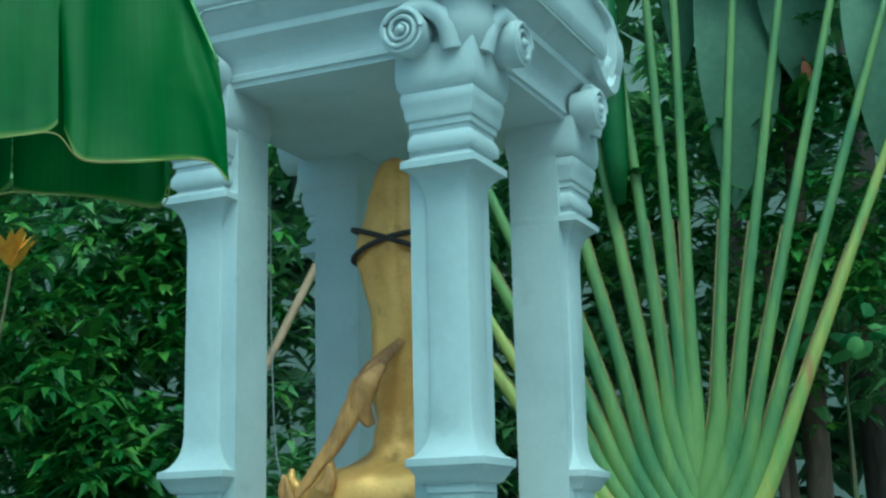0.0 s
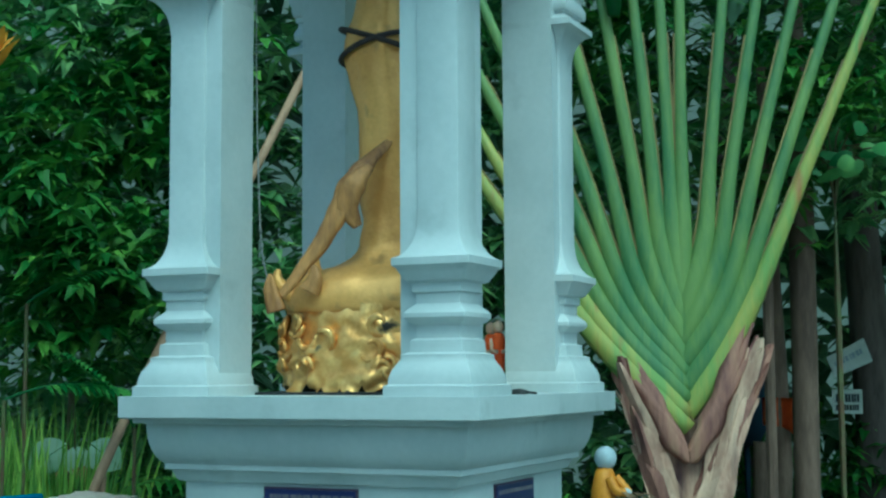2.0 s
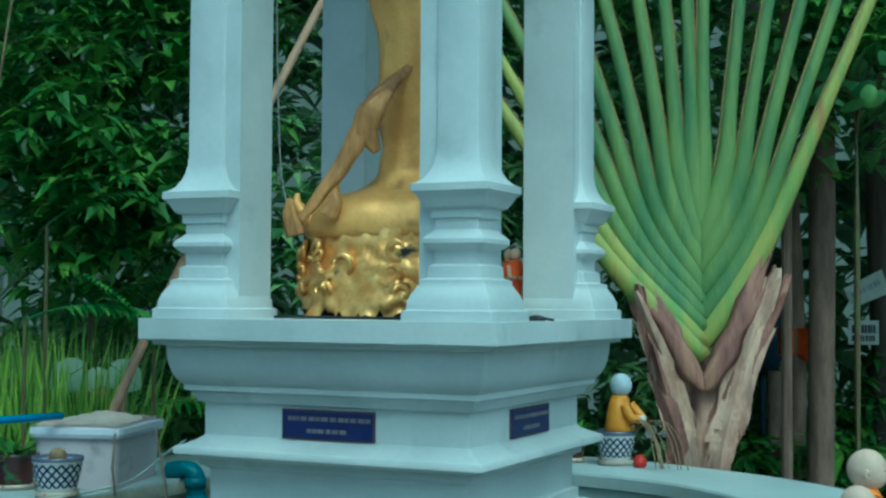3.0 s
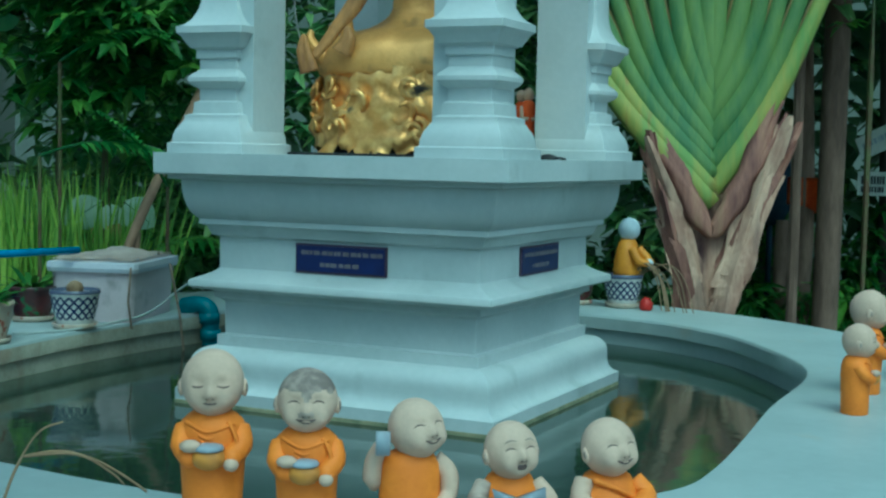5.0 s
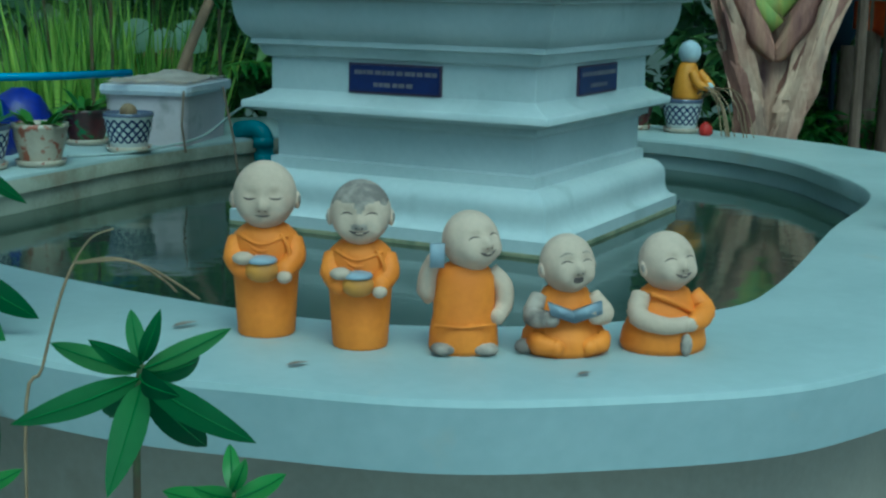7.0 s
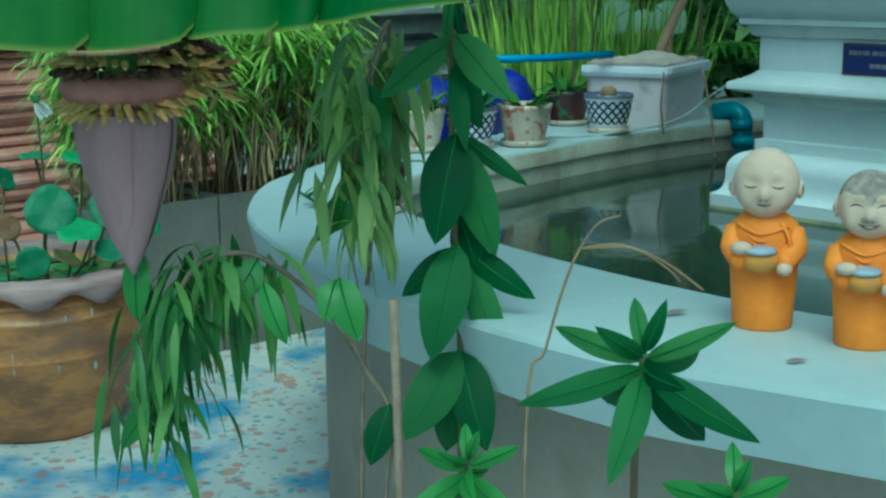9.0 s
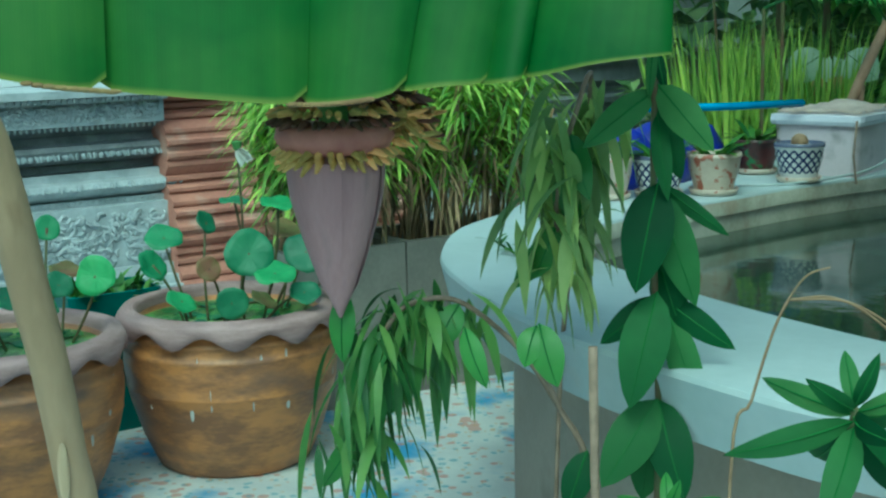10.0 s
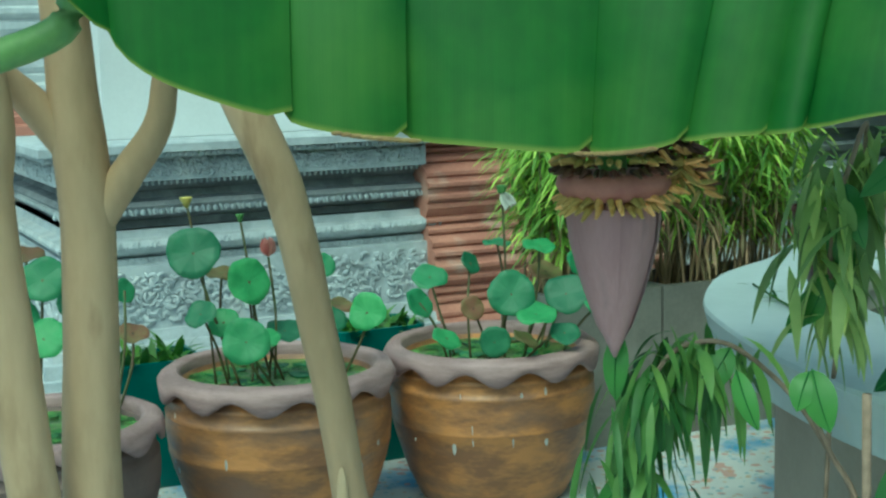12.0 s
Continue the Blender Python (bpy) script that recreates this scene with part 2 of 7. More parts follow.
# ---- shrine ----
CX, CY = -0.575, 0.575
shrine = thing("spirit_shrine", CX, CY, ZW - 0.1, label="white painted masonry shrine pavilion standing in the pond", category="shrine")
PED = [(.575, 1.45), (.575, 1.390), (.571, 1.386), (.545, 1.384), (.545, 1.373), (.517, 1.370), (.516, 1.350), (.514, 1.330), (.510, 1.310), (.504, 1.290), (.496, 1.273), (.487, 1.261), (.478, 1.254), (.478, 1.238), (.463, 1.233),
       (.455, 1.215), (.450, 1.205), (.433, 1.199), (.433, 1.105), (.440, 1.098), (.452, 1.090), (.475, 1.079), (.497, 1.071), (.500, 1.066), (.500, 1.051), (.494, 1.046), (.455, 1.037), (.445, 1.033), (.445, 1.016),
       (.430, 1.010), (.421, 1.002), (.420, .905), (.437, .901), (.437, .868), (.448, .867), (.461, .864), (.473, .858), (.483, .849), (.491, .837), (.495, .823), (.496, .808), (.496, .790), (.498, .774), (.503, .760), (.511, .750), (.522, .744), (.527, .742), (.527, .58)]
bm = bmesh.new()
bridge(bm, [square(CX, CY, h, z, r=0.006) for h, z in PED])
crease(part("pedestal", bm, WHITE, shrine))

COL = [(.134, 1.45), (.134, 1.478), (.124, 1.482), (.122, 1.503), (.116, 1.520), (.104, 1.540), (.098, 1.550), (.098, 1.562), (.080, 1.568), (.078, 1.600), (.066, 1.606), (.066, 1.640), (.082, 1.650), (.092, 1.662),
       (.092, 1.674), (.084, 1.684), (.074, 1.692), (.066, 1.700), (.066, 1.728), (.074, 1.732), (.074, 1.756), (.088, 1.762), (.098, 1.778), (.107, 1.795), (.117, 1.803), (.117, 1.823), (.108, 1.826), (.098, 1.832), (.089, 1.841), (.081, 1.853), (.074, 1.867), (.0685, 1.884), (.0645, 1.905), (.062, 1.935)]
CAP = [(.062, 2.525), (.0645, 2.555), (.0685, 2.577), (.074, 2.595), (.081, 2.610), (.089, 2.622), (.098, 2.631), (.108, 2.637), (.118, 2.640), (.118, 2.660), (.108, 2.667), (.092, 2.676), (.086, 2.682), (.086, 2.690), (.098, 2.694), (.101, 2.700), (.101, 2.722),
       (.096, 2.735), (.090, 2.744), (.090, 2.757), (.097, 2.761), (.097, 2.777), (.104, 2.783), (.108, 2.800), (.108, 2.814), (.114, 2.828), (.116, 2.852), (.112, 2.862), (.122, 2.876), (.126, 2.905), (.126, 2.94), (.122, 3.0)]
for sx, sy in ((-1, -1), (1, -1), (1, 1), (-1, 1)):
    bm = bmesh.new()
    x, y = CX + sx * 0.412, CY + sy * 0.412
    bridge(bm, [square(x, y, h, z, r=0.004) for h, z in COL + CAP])
    px0, px1 = sorted((CX + sx * 0.2945, CX + sx * 0.466))
    py0, py1 = sorted((CY + sy * 0.2945, CY + sy * 0.466))
    box(bm, px0, px1, py0, py1, 1.45, 2.99)
    crease(part("column", bm, WHITE, shrine))
ALGAE = mat("algae_stain", (0.36, 0.33, 0.20), (0.16, 0.17, 0.10), rough=.8, scale=14, bump=.4)
bm = bmesh.new()
bridge(bm, [square(CX, CY, h, z, r=0.006) for h, z in ((.5265, .60), (.5285, .62), (.5285, .704), (.527, .708))])
part("water_line", bm, ALGAE, shrine, "green algae line at the water")

# canopy of the shrine: ceiling, beams with stepped fascia, cusped gables and corner scrolls
bm = bmesh.new()
FAS = [(.40, 2.985), (.505, 2.985), (.505, 3.000), (.515, 3.004), (.515, 3.022), (.508, 3.028), (.508, 3.070), (.520, 3.090), (.545, 3.115), (.560, 3.125), (.560, 3.150), (.54, 3.155), (.54, 3.30), (.3, 3.5), (.2, 3.52)]
bridge(bm, [square(CX, CY, h, z, r=0.004) for h, z in FAS])
crease(part("canopy_beam", bm, WHITE, shrine))


def side_point(k, u, out, z):
    """u along side k (0 front, 1 right, 2 back, 3 left), out from the centre."""
    x, y = ((u, -out), (out, u), (-u, out), (-out, -u))[k]
    return (CX + x, CY + y, z)


GABLE = [(-.36, 3.21), (-.44, 3.15), (-.52, 3.125), (-.59, 3.17), (-.625, 3.26), (-.62, 3.35), (-.56, 3.42), (-.44, 3.44), (-.30, 3.48), (-.15, 3.55), (0, 3.62), (.15, 3.55), (.30, 3.48), (.44, 3.44), (.56, 3.42), (.62, 3.35), (.625, 3.26), (.59, 3.17), (.52, 3.125), (.44, 3.15), (.36, 3.21)]
for k in range(4):
    bm = bmesh.new()
    pts = spline([(u, z, 0) for u, z in GABLE], 3)
    rings = []
    for out, s in ((.53, 1.0), (.60, 1.0), (.612, 0.985), (.612, 0.90), (.590, 0.88)):
        rings.append([side_point(k, p[0] * s, out, 3.28 + (p[1] - 3.28) * s) for p in pts])
    bridge(bm, rings)
    crease(part("gable", bm, WHITE, shrine))
    bm = bmesh.new()
    cove = [(.50, 3.04), (.509, 3.068), (.514, 3.09), (.526, 3.12), (.545, 3.148), (.572, 3.178), (.596, 3.20), (.603, 3.206), (.603, 3.224), (.612, 3.228), (.622, 3.25), (.622, 3.275), (.60, 3.29), (.50, 3.29)]
    bridge(bm, [[side_point(k, u, o, z) for o, z in cove] for u in (-.43, -.2, 0, .2, .43)])
    crease(part("fascia_cove", bm, WHITE, shrine))


def scroll(bm, c, ax, up, r, thick):
    """A carved spiral boss: thick disc with a raised spiral and a button."""
    c, ax, up = Vector(c), Vector(ax).normalized(), Vector(up)
    sd = up.cross(ax)
    def ring(o, rr, n=20):
        return [c + ax * o + (sd * math.cos(2 * math.pi * i / n) + up * math.sin(2 * math.pi * i / n)) * rr for i in range(n)]
    bridge(bm, [ring(-thick, r * 0.9), ring(thick * 0.5, r), ring(thick * 0.75, r * 0.97), ring(thick * 0.8, r * 0.86), ring(thick * 0.5, r * 0.8)])
    pts, rad = [], []
    for i in range(40):
        a, q = i * 0.36, r * (0.92 - 0.66 * i / 39)
        pts.append(c + ax * thick * 0.75 + (sd * math.cos(a) + up * math.sin(a)) * q)
        rad.append(0.13 * r * (1 - 0.5 * i / 39))
    tube(bm, pts, rad, 7)
    ellipsoid(bm, c + ax * thick * 0.8, (r * 0.2, r * 0.2, r * 0.2), n=10, m=6)


for k in range(4):
    nrm = Vector(side_point(k, 0, 1, 0)) - Vector(side_point(k, 0, 0, 0))
    for s in (-1, 1):
        bm = bmesh.new()
        scroll(bm, side_point(k, s * 0.345, .575, 3.025), nrm, (0, 0, 1), 0.070, 0.05)
        tube(bm, spline([side_point(k, s * .335, .575, 3.08), side_point(k, s * .40, .565, 3.10), side_point(k, s * .46, .56, 3.05), side_point(k, s * .47, .54, 2.97)], 4), [0.03] * 13, 8)
        crease(part("scroll", bm, WHITE, shrine), 50)
for sx, sy in ((-1, -1), (1, -1), (1, 1), (-1, 1)):
    bm = bmesh.new()
    d = Vector((sx, sy, 0)).normalized()
    c = Vector((CX + sx * 0.50, CY + sy * 0.50, 3.03))
    rings = []
    for z, o, w in ((2.93, 0.0, .05), (2.97, .05, .07), (3.05, .08, .085), (3.12, .07, .08), (3.2, .10, .075), (3.26, .15, .06), (3.29, .16, .03)):
        e = c + d * (o - 0.07)
        sd = Vector((-d.y, d.x, 0))
        rings.append([(*(e + (sd * math.cos(a) * w + d * math.sin(a) * w * 0.7)).xy, z) for a in [2 * math.pi * i / 12 for i in range(12)]])
    bridge(bm, rings)
    part("corner_ornament", bm, WHITE, shrine, smooth=True)


# plaques with lettering too worn to read
def plaque(k, u0, u1, z0, z1):
    p = thing("plaque", *side_point(k, (u0 + u1) / 2, .434, (z0 + z1) / 2), label="small navy blue plaque with faded lettering on the shrine", category="plaque", group="shrine plaques")
    bm = bmesh.new()
    for du, dz, o0, o1, mi in ((0, 0, .4335, .440, 0), (0.006, 0.006, .440, .4425, 1)):
        bridge(bm, [[side_point(k, u0 + du, o, z0 + dz), side_point(k, u1 - du, o, z0 + dz), side_point(k, u1 - du, o, z1 - dz), side_point(k, u0 + du, o, z1 - dz)] for o in (o0, o1)], mi=mi)
    part("plate", bm, (PLQ_EDGE, NAVY), p)
    rnd = random.Random(4 + k)
    for row, (a, b) in enumerate(((0.07, 0.93), (0.28, 0.72))):
        bm = bmesh.new()
        zc = z1 - (0.30 + 0.4 * row) * (z1 - z0)
        u = u0 + a * (u1 - u0)
        while u < u0 + b * (u1 - u0):
            w = rnd.uniform(0.007, 0.022)
            bridge(bm, [[side_point(k, u, o, zc - .006), side_point(k, u + w, o, zc - .006), side_point(k, u + w, o, zc + .006), side_point(k, u, o, zc + .006)] for o in (.442, .4435)])
            u += w + rnd.uniform(0.002, 0.008)
        part("lettering", bm, PLQ_TEXT, p)


plaque(0, -.157, .146, 1.106, 1.192)
plaque(1, -.15, .155, 1.106, 1.192)

# cords hanging inside the shrine
for pts in ([(-.907, .353, 2.75), (-.905, .355, 2.463), (-.901, .358, 2.214), (-.890, .365, 1.913), (-.868, .378, 1.793), (-.848, .391, 1.779)], [(-.82, 1.02, 2.85), (-.815, 1.015, 2.2), (-.82, 1.02, 1.5)], [(-1.054, 0.800, 3.081), (-0.928, 0.800, 3.077), (-0.802, 0.800, 3.074)]):
    bm = bmesh.new()
    tube(bm, spline(pts, 6), 0.0028, 5)
    tagged(part("hanging_cord", bm, STRING), "thin grey cord hanging inside the shrine", "cord", group="shrine cords")

# ---- gilded driftwood in the shrine ----
idol = thing("driftwood_sculpture", CX, CY, 1.45, label="gilded driftwood trunk with carved gold foot on the shrine floor", category="sculpture")


def lobes(cx, cy, z, rx, ry, n=22, seed=0, amp=0.08):
    out = []
    for i in range(n):
        a = 2 * math.pi * i / n
        w = 1 + amp * noise.noise((math.cos(a) * 1.6 + seed, math.sin(a) * 1.6, z * 5))
        out.append((cx + rx * w * math.cos(a), cy + ry * w * math.sin(a), z))
    return out


def grain(v, amp):
    """Long weathered ridges along the wood, with a few knots."""
    q = Vector((v.x * 16, v.y * 16, v.z * 3.2))
    k = Vector((v.x * 34, v.y * 34, v.z * 15))
    return amp * (noise.noise(q) + .45 * noise.noise(k))


bm = bmesh.new()
rows = [(1.70, -.05, .255, .20), (1.74, -.05, .275, .21), (1.79, -.05, .265, .20), (1.825, -.035, .235, .18), (1.85, .015, .16, .14), (1.90, .035, .115, .11), (1.98, .04, .105, .10), (2.06, .035, .115, .10), (2.15, .03, .105, .10), (2.25, .025, .10, .095), (2.35, .02, .095, .09),
        (2.45, .005, .105, .095), (2.52, -.01, .115, .10), (2.58, -.008, .11, .10), (2.64, 0.0, .085, .085), (2.72, 0.005, .075, .075), (2.79, 0.01, .065, .065), (2.835, 0.01, .04, .04), (2.848, 0.01, .015, .015)]
zs = np.linspace(1.70, 2.848, 72)
cols = [np.interp(zs, [r[0] for r in rows], [r[k] for r in rows]) for k in (1, 2, 3)]
rings = []
for z, o, rx, ry in zip(zs, *cols):
    ring = []
    for i in range(56):
        a = 2 * math.pi * i / 56
        v = Vector((CX + o * .906 + rx * math.cos(a), CY + o * .42 + ry * math.sin(a), z))
        w = 1 + grain(v, .10) + .10 * noise.noise((math.cos(a) * 1.6, math.sin(a) * 1.6, z * 5))
        ring.append((CX + o * .906 + rx * w * math.cos(a), CY + o * .42 + ry * w * math.sin(a), z))
    rings.append(ring)
bridge(bm, rings)
for p, r in (([(-.80, .42, 1.74), (-.86, .41, 1.80), (-.862, .41, 1.84)], [.03, .02, .006]), ([(-.70, .44, 1.78), (-.735, .43, 1.83), (-.73, .43, 1.87)], [.04, .025, .008])):
    q = spline(p, 4)
    rr = [np.interp(i / (len(q) - 1), np.linspace(0, 1, len(r)), r) for i in range(len(q))]
    tube(bm, [v + Vector((0.012 * noise.noise(v * 14), 0.012 * noise.noise(v * 14 + Vector((9, 0, 0))), 0)) for v in q], list(rr), 10)
part("trunk", bm, GOLD, idol, smooth=True)
AGED = mat("worn_gilt_wood", (0.52, 0.26, 0.075), (0.22, 0.10, 0.035), rough=0.5, metal=0.2, scale=8, fine=50, bump=0.6, stretch=(2, 2, .7))


def branch(pts, r, name="limb", label="worn brown-gold limb of driftwood"):
    """A gnarled, flattened limb with ridges and a hollow side."""
    bm = bmesh.new()
    q = spline(pts, 9)
    rr = np.interp(np.linspace(0, 1, len(q)), np.linspace(0, 1, len(r)), r)
    rings = []
    for i, p in enumerate(q):
        d = (q[min(i + 1, len(q) - 1)] - q[max(i - 1, 0)]).normalized()
        sd = d.cross(Vector((.4, -.9, .1))).normalized()
        up = sd.cross(d)
        ring = []
        for k in range(18):
            a = 2 * math.pi * k / 18
            v = p + (sd * math.cos(a) + up * math.sin(a)) * rr[i]
            w = 1 + 3.2 * grain(v, .11) - .38 * math.exp(-((a - 1.75) / .45) ** 2)
            ring.append(p + (sd * math.cos(a) * 1.15 + up * math.sin(a) * .8) * rr[i] * w)
        rings.append(ring)
    bridge(bm, rings)
    part(name, bm, AGED, idol, label, smooth=True)


branch([(-0.765, 0.277, 1.745), (-0.712, 0.306, 1.823), (-0.660, 0.338, 1.910), (-0.613, 0.362, 2.005), (-0.583, 0.378, 2.082), (-0.545, 0.430, 2.161), (-0.505, 0.510, 2.239)], [.015, .017, .019, .026, .030, .020, .006])
branch([(-0.560, 0.385, 1.955), (-0.585, 0.368, 2.02), (-0.566, 0.375, 2.085), (-.53, .41, 2.14)], [.012, .028, .032, .012])
branch([(-0.775, 0.270, 1.70), (-0.790, 0.262, 1.765), (-0.792, 0.260, 1.812)], [.030, .022, .005])
branch([(-0.690, 0.308, 1.760), (-0.672, 0.316, 1.805), (-0.676, 0.315, 1.838)], [.028, .020, .005])
# carved foot: a ragged skirt of foil scrolls; the core's black puts shade into the gaps
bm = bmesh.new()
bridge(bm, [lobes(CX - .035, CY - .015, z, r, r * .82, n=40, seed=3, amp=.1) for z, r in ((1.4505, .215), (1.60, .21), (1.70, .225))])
part("core", bm, DARK, idol, "black core that darkens the gaps in the foil")
rnd = random.Random(3)
bm = bmesh.new()
N_A, N_Z = 120, 22
grid = []
for i in range(N_A):
    a = 2 * math.pi * i / N_A
    ragged = .045 * max(0, noise.noise((math.cos(a) * 5, math.sin(a) * 5, 1.0))) + .05 * max(0, noise.noise((math.cos(a) * 11, math.sin(a) * 11, 4.0)))
    col = []
    for j in range(N_Z + 1):
        t = j / N_Z
        z = 1.452 + ragged + (1.722 - 1.452 - ragged) * t
        r = .248 + .035 * (1 - t) ** 2.2 + .012 * math.sin(math.pi * t)
        q = Vector((math.cos(a) * 3.1, math.sin(a) * 3.1, z * 11))
        fold = abs(noise.noise(q)) - .25
        r += .060 * fold * (1 - .6 * t) + .018 * noise.noise(q * 2.7)
        col.append(bm.verts.new((CX - .035 + 1.02 * r * math.cos(a), CY - .015 + .84 * r * math.sin(a), z)))
    grid.append(col)
for i in range(N_A):
    for j in range(N_Z):
        bm.faces.new((grid[i][j], grid[(i + 1) % N_A][j], grid[(i + 1) % N_A][j + 1], grid[i][j + 1]))
part("foot", bm, GOLDLEAF, idol, "shiny carved gold leaf foot with ragged dark gaps", smooth=True)
for i in range(34):
    bm = bmesh.new()
    a = rnd.uniform(math.pi * .85, math.pi * 2.1)
    z, q, sg = rnd.uniform(1.51, 1.68), rnd.uniform(.026, .046), rnd.choice((-1, 1))
    c = Vector((CX - .035 + .272 * math.cos(a), CY - .015 + .224 * math.sin(a), z))
    tang, out = Vector((-math.sin(a), math.cos(a) * .85, 0)).normalized(), Vector((math.cos(a), math.sin(a), 0))
    a0 = rnd.uniform(0, 6.28)
    curl = [c + (tang * math.cos(a0 + sg * k * .55) + Vector((0, 0, math.sin(a0 + sg * k * .55)))) * q * (1.1 - .085 * k) + out * (.004 * k - .008) for k in range(10)]
    tube(bm, curl, [.004, .008, .011, .012, .012, .011, .010, .008, .006, .003], 8)
    part("foil_scroll", bm, GOLDLEAF, idol, smooth=True)
# Thin added black sheet darkens the shrine floor under and around the foot.
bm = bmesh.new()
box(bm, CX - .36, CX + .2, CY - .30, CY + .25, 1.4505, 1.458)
part("base_sheet", bm, DARK, idol, "added black sheet darkening the floor under the foot")
for zc, tilt in ((2.545, .30), (2.57, -.35)):
    bm = bmesh.new()
    ring = [(CX - .007 + .128 * math.cos(a), CY + .113 * math.sin(a), zc + tilt * .128 * math.cos(a)) for a in [2 * math.pi * i / 28 for i in range(29)]]
    tube(bm, ring, 0.009, 7)
    part("cord_loop", bm, CORD, idol, "dark twisted cord")

# ---- small monk figurines on the rim ----
ROBE = mat("orange_robe_paint", (0.84, 0.27, 0.02), (0.70, 0.20, 0.012), rough=0.65, scale=9, fine=80, bump=0.25)
STONE = mat("unpainted_plaster", (0.64, 0.475, 0.36), (0.52, 0.385, 0.29), rough=0.8, scale=10, fine=90, bump=0.3, third=(0.34, 0.29, 0.25), third_scale=14, third_at=(0.62, 0.85))
STAIN = mat("stained_plaster", (0.46, 0.37, 0.31), (0.20, 0.16, 0.14), rough=0.8, scale=14, fine=60, bump=0.3, contrast=(.42, .62))
LINE = mat("dark_feature_paint", (0.13, 0.09, 0.08), rough=0.7, scale=30)
STEEL = mat("grey_paint", (0.36, 0.40, 0.46), (0.27, 0.30, 0.35), rough=0.45, scale=14)
BOWL = mat("ochre_bowl_paint", (0.60, 0.27, 0.04), (0.45, 0.2, 0.04), rough=0.5, scale=14)
FIG = (ROBE, STONE, LINE, STEEL, BOWL, STAIN)


def head(bm, c, r, tilt=0.0, turn=0.0, pitch=0.0, smile=0, mi=1, ears=True, cap=0.0):
    """Plain rounded head as one swelling surface: broad skull, full cheeks, narrow chin, closed lids, nose and mouth, facing -y. cap: how far down a dark stain runs."""
    c = Vector(c)
    R = Matrix.Rotation(turn, 3, "Z") @ Matrix.Rotation(-pitch, 3, "X") @ Matrix.Rotation(tilt, 3, "Y")
    swell = [(Vector((0, -1, -.06)), .13, .11), (Vector((0, -1, -.20)), .18, .13), (Vector((0, -.86, -.80)), .07, .26), (Vector((0, -.95, .45)), .03, .35), (Vector((0, .9, .25)), .06, .6)]
    for q in (-1, 1):
        swell += [(Vector((q * .52, -.78, -.42)), .17 if smile else .10, .30), (Vector((q * .36, -.90, .13)), -.11, .17), (Vector((q * .38, -.88, .06)), .035, .10), (Vector((q * .40, -.85, .30)), .035, .16), (Vector((q * .12, -1, -.24)), .05, .09)]
    if smile == 2:
        swell.append((Vector((0, -.9, -.50)), -.16, .19))
    else:
        swell += [(Vector((0, -.92, -.57)), .055, .11), (Vector((0, -.94, -.47)), -.045, .07), (Vector((0, -.95, -.40)), .045, .09)]
    swell = [(v.normalized(), h, w) for v, h, w in swell]

    def skin(d, lift=0.0):
        d = d.normalized()
        k = 1 + sum(h * math.exp(-((d - v).length / w) ** 2) for v, h, w in swell)
        jaw = 1 - .13 * max(0, -d.z) ** 1.5
        return c + R @ (Vector((d.x * .97 * jaw, d.y * .97, d.z * 1.06)) * (r * k + lift))
    n, m = 72, 60
    dirs = [[Vector((math.sin(t) * math.cos(2 * math.pi * i / n), math.sin(t) * math.sin(2 * math.pi * i / n), -math.cos(t))) for i in range(n)] for t in [math.pi * (.015 + .97 * j / m) for j in range(m + 1)]]
    first = len(bm.faces)
    bridge(bm, [[skin(d) for d in row] for row in dirs], mi=mi)
    if cap:
        bm.faces.ensure_lookup_table()
        for f in bm.faces[first:]:
            d = (R.inverted() @ (f.calc_center_median() - c)) / r
            edge = cap + .22 * noise.noise(d * 2.2) - .35 * math.exp(-(d.x / .12) ** 2) * (d.y < 0)
            if d.z > edge or (d.y < -.6 and abs(d.x) < .24 and -.38 < d.z < -.20 and cap < .6):
                f.material_index = 5
    for q in (-1, 1):
        if ears:
            ellipsoid(bm, c + R @ Vector((q * r * .96, r * .05, -r * .14)), (r * .12, r * .19, r * .28), R, n=12, m=8, mi=mi)
            ellipsoid(bm, c + R @ Vector((q * r * 1.04, -r * .06, -r * .12)), (r * .05, r * .08, r * .14), R, n=8, m=6, mi=5)
        arc = .08 if smile else -.05
        tube(bm, [skin(Vector((q * (.42 + .25 * e), -.88, .05 + arc * (1 - e * e))), -r * .012) for e in (-1, -.6, -.2, .2, .6, 1)], [r * .012, r * .028, r * .034, r * .034, r * .028, r * .012], 6, mi=2)
        if smile == 2:
            tube(bm, [skin(Vector((q * (.42 + .27 * e), -.86, .31 + .08 * (1 - e * e))), -r * .010) for e in (-1, -.5, 0, .5, 1)], [r * .01, r * .026, r * .03, r * .026, r * .01], 5, mi=5)
        ellipsoid(bm, skin(Vector((q * .085, -1, -.285)), -r * .004), (r * .034,) * 3, n=6, m=4, mi=2)
    if smile == 2:
        ellipsoid(bm, skin(Vector((0, -.9, -.50)), r * .0), (r * .36, r * .11, r * .21), R, n=16, m=10, mi=2)
        ellipsoid(bm, skin(Vector((0, -.92, -.42)), r * .06), (r * .26, r * .05, r * .04), R, n=10, m=6, mi=1)
        ellipsoid(bm, skin(Vector((0, -.88, -.60)), r * .04), (r * .16, r * .05, r * .05), R, n=10, m=6, mi=1)
    elif smile:
        tube(bm, [skin(Vector((.32 * e, -.92, -.49 + .11 * e * e)), r * .0) for e in (-1, -.6, -.2, .2, .6, 1)], [r * .018, r * .05, r * .07, r * .07, r * .05, r * .018], 6, mi=2)
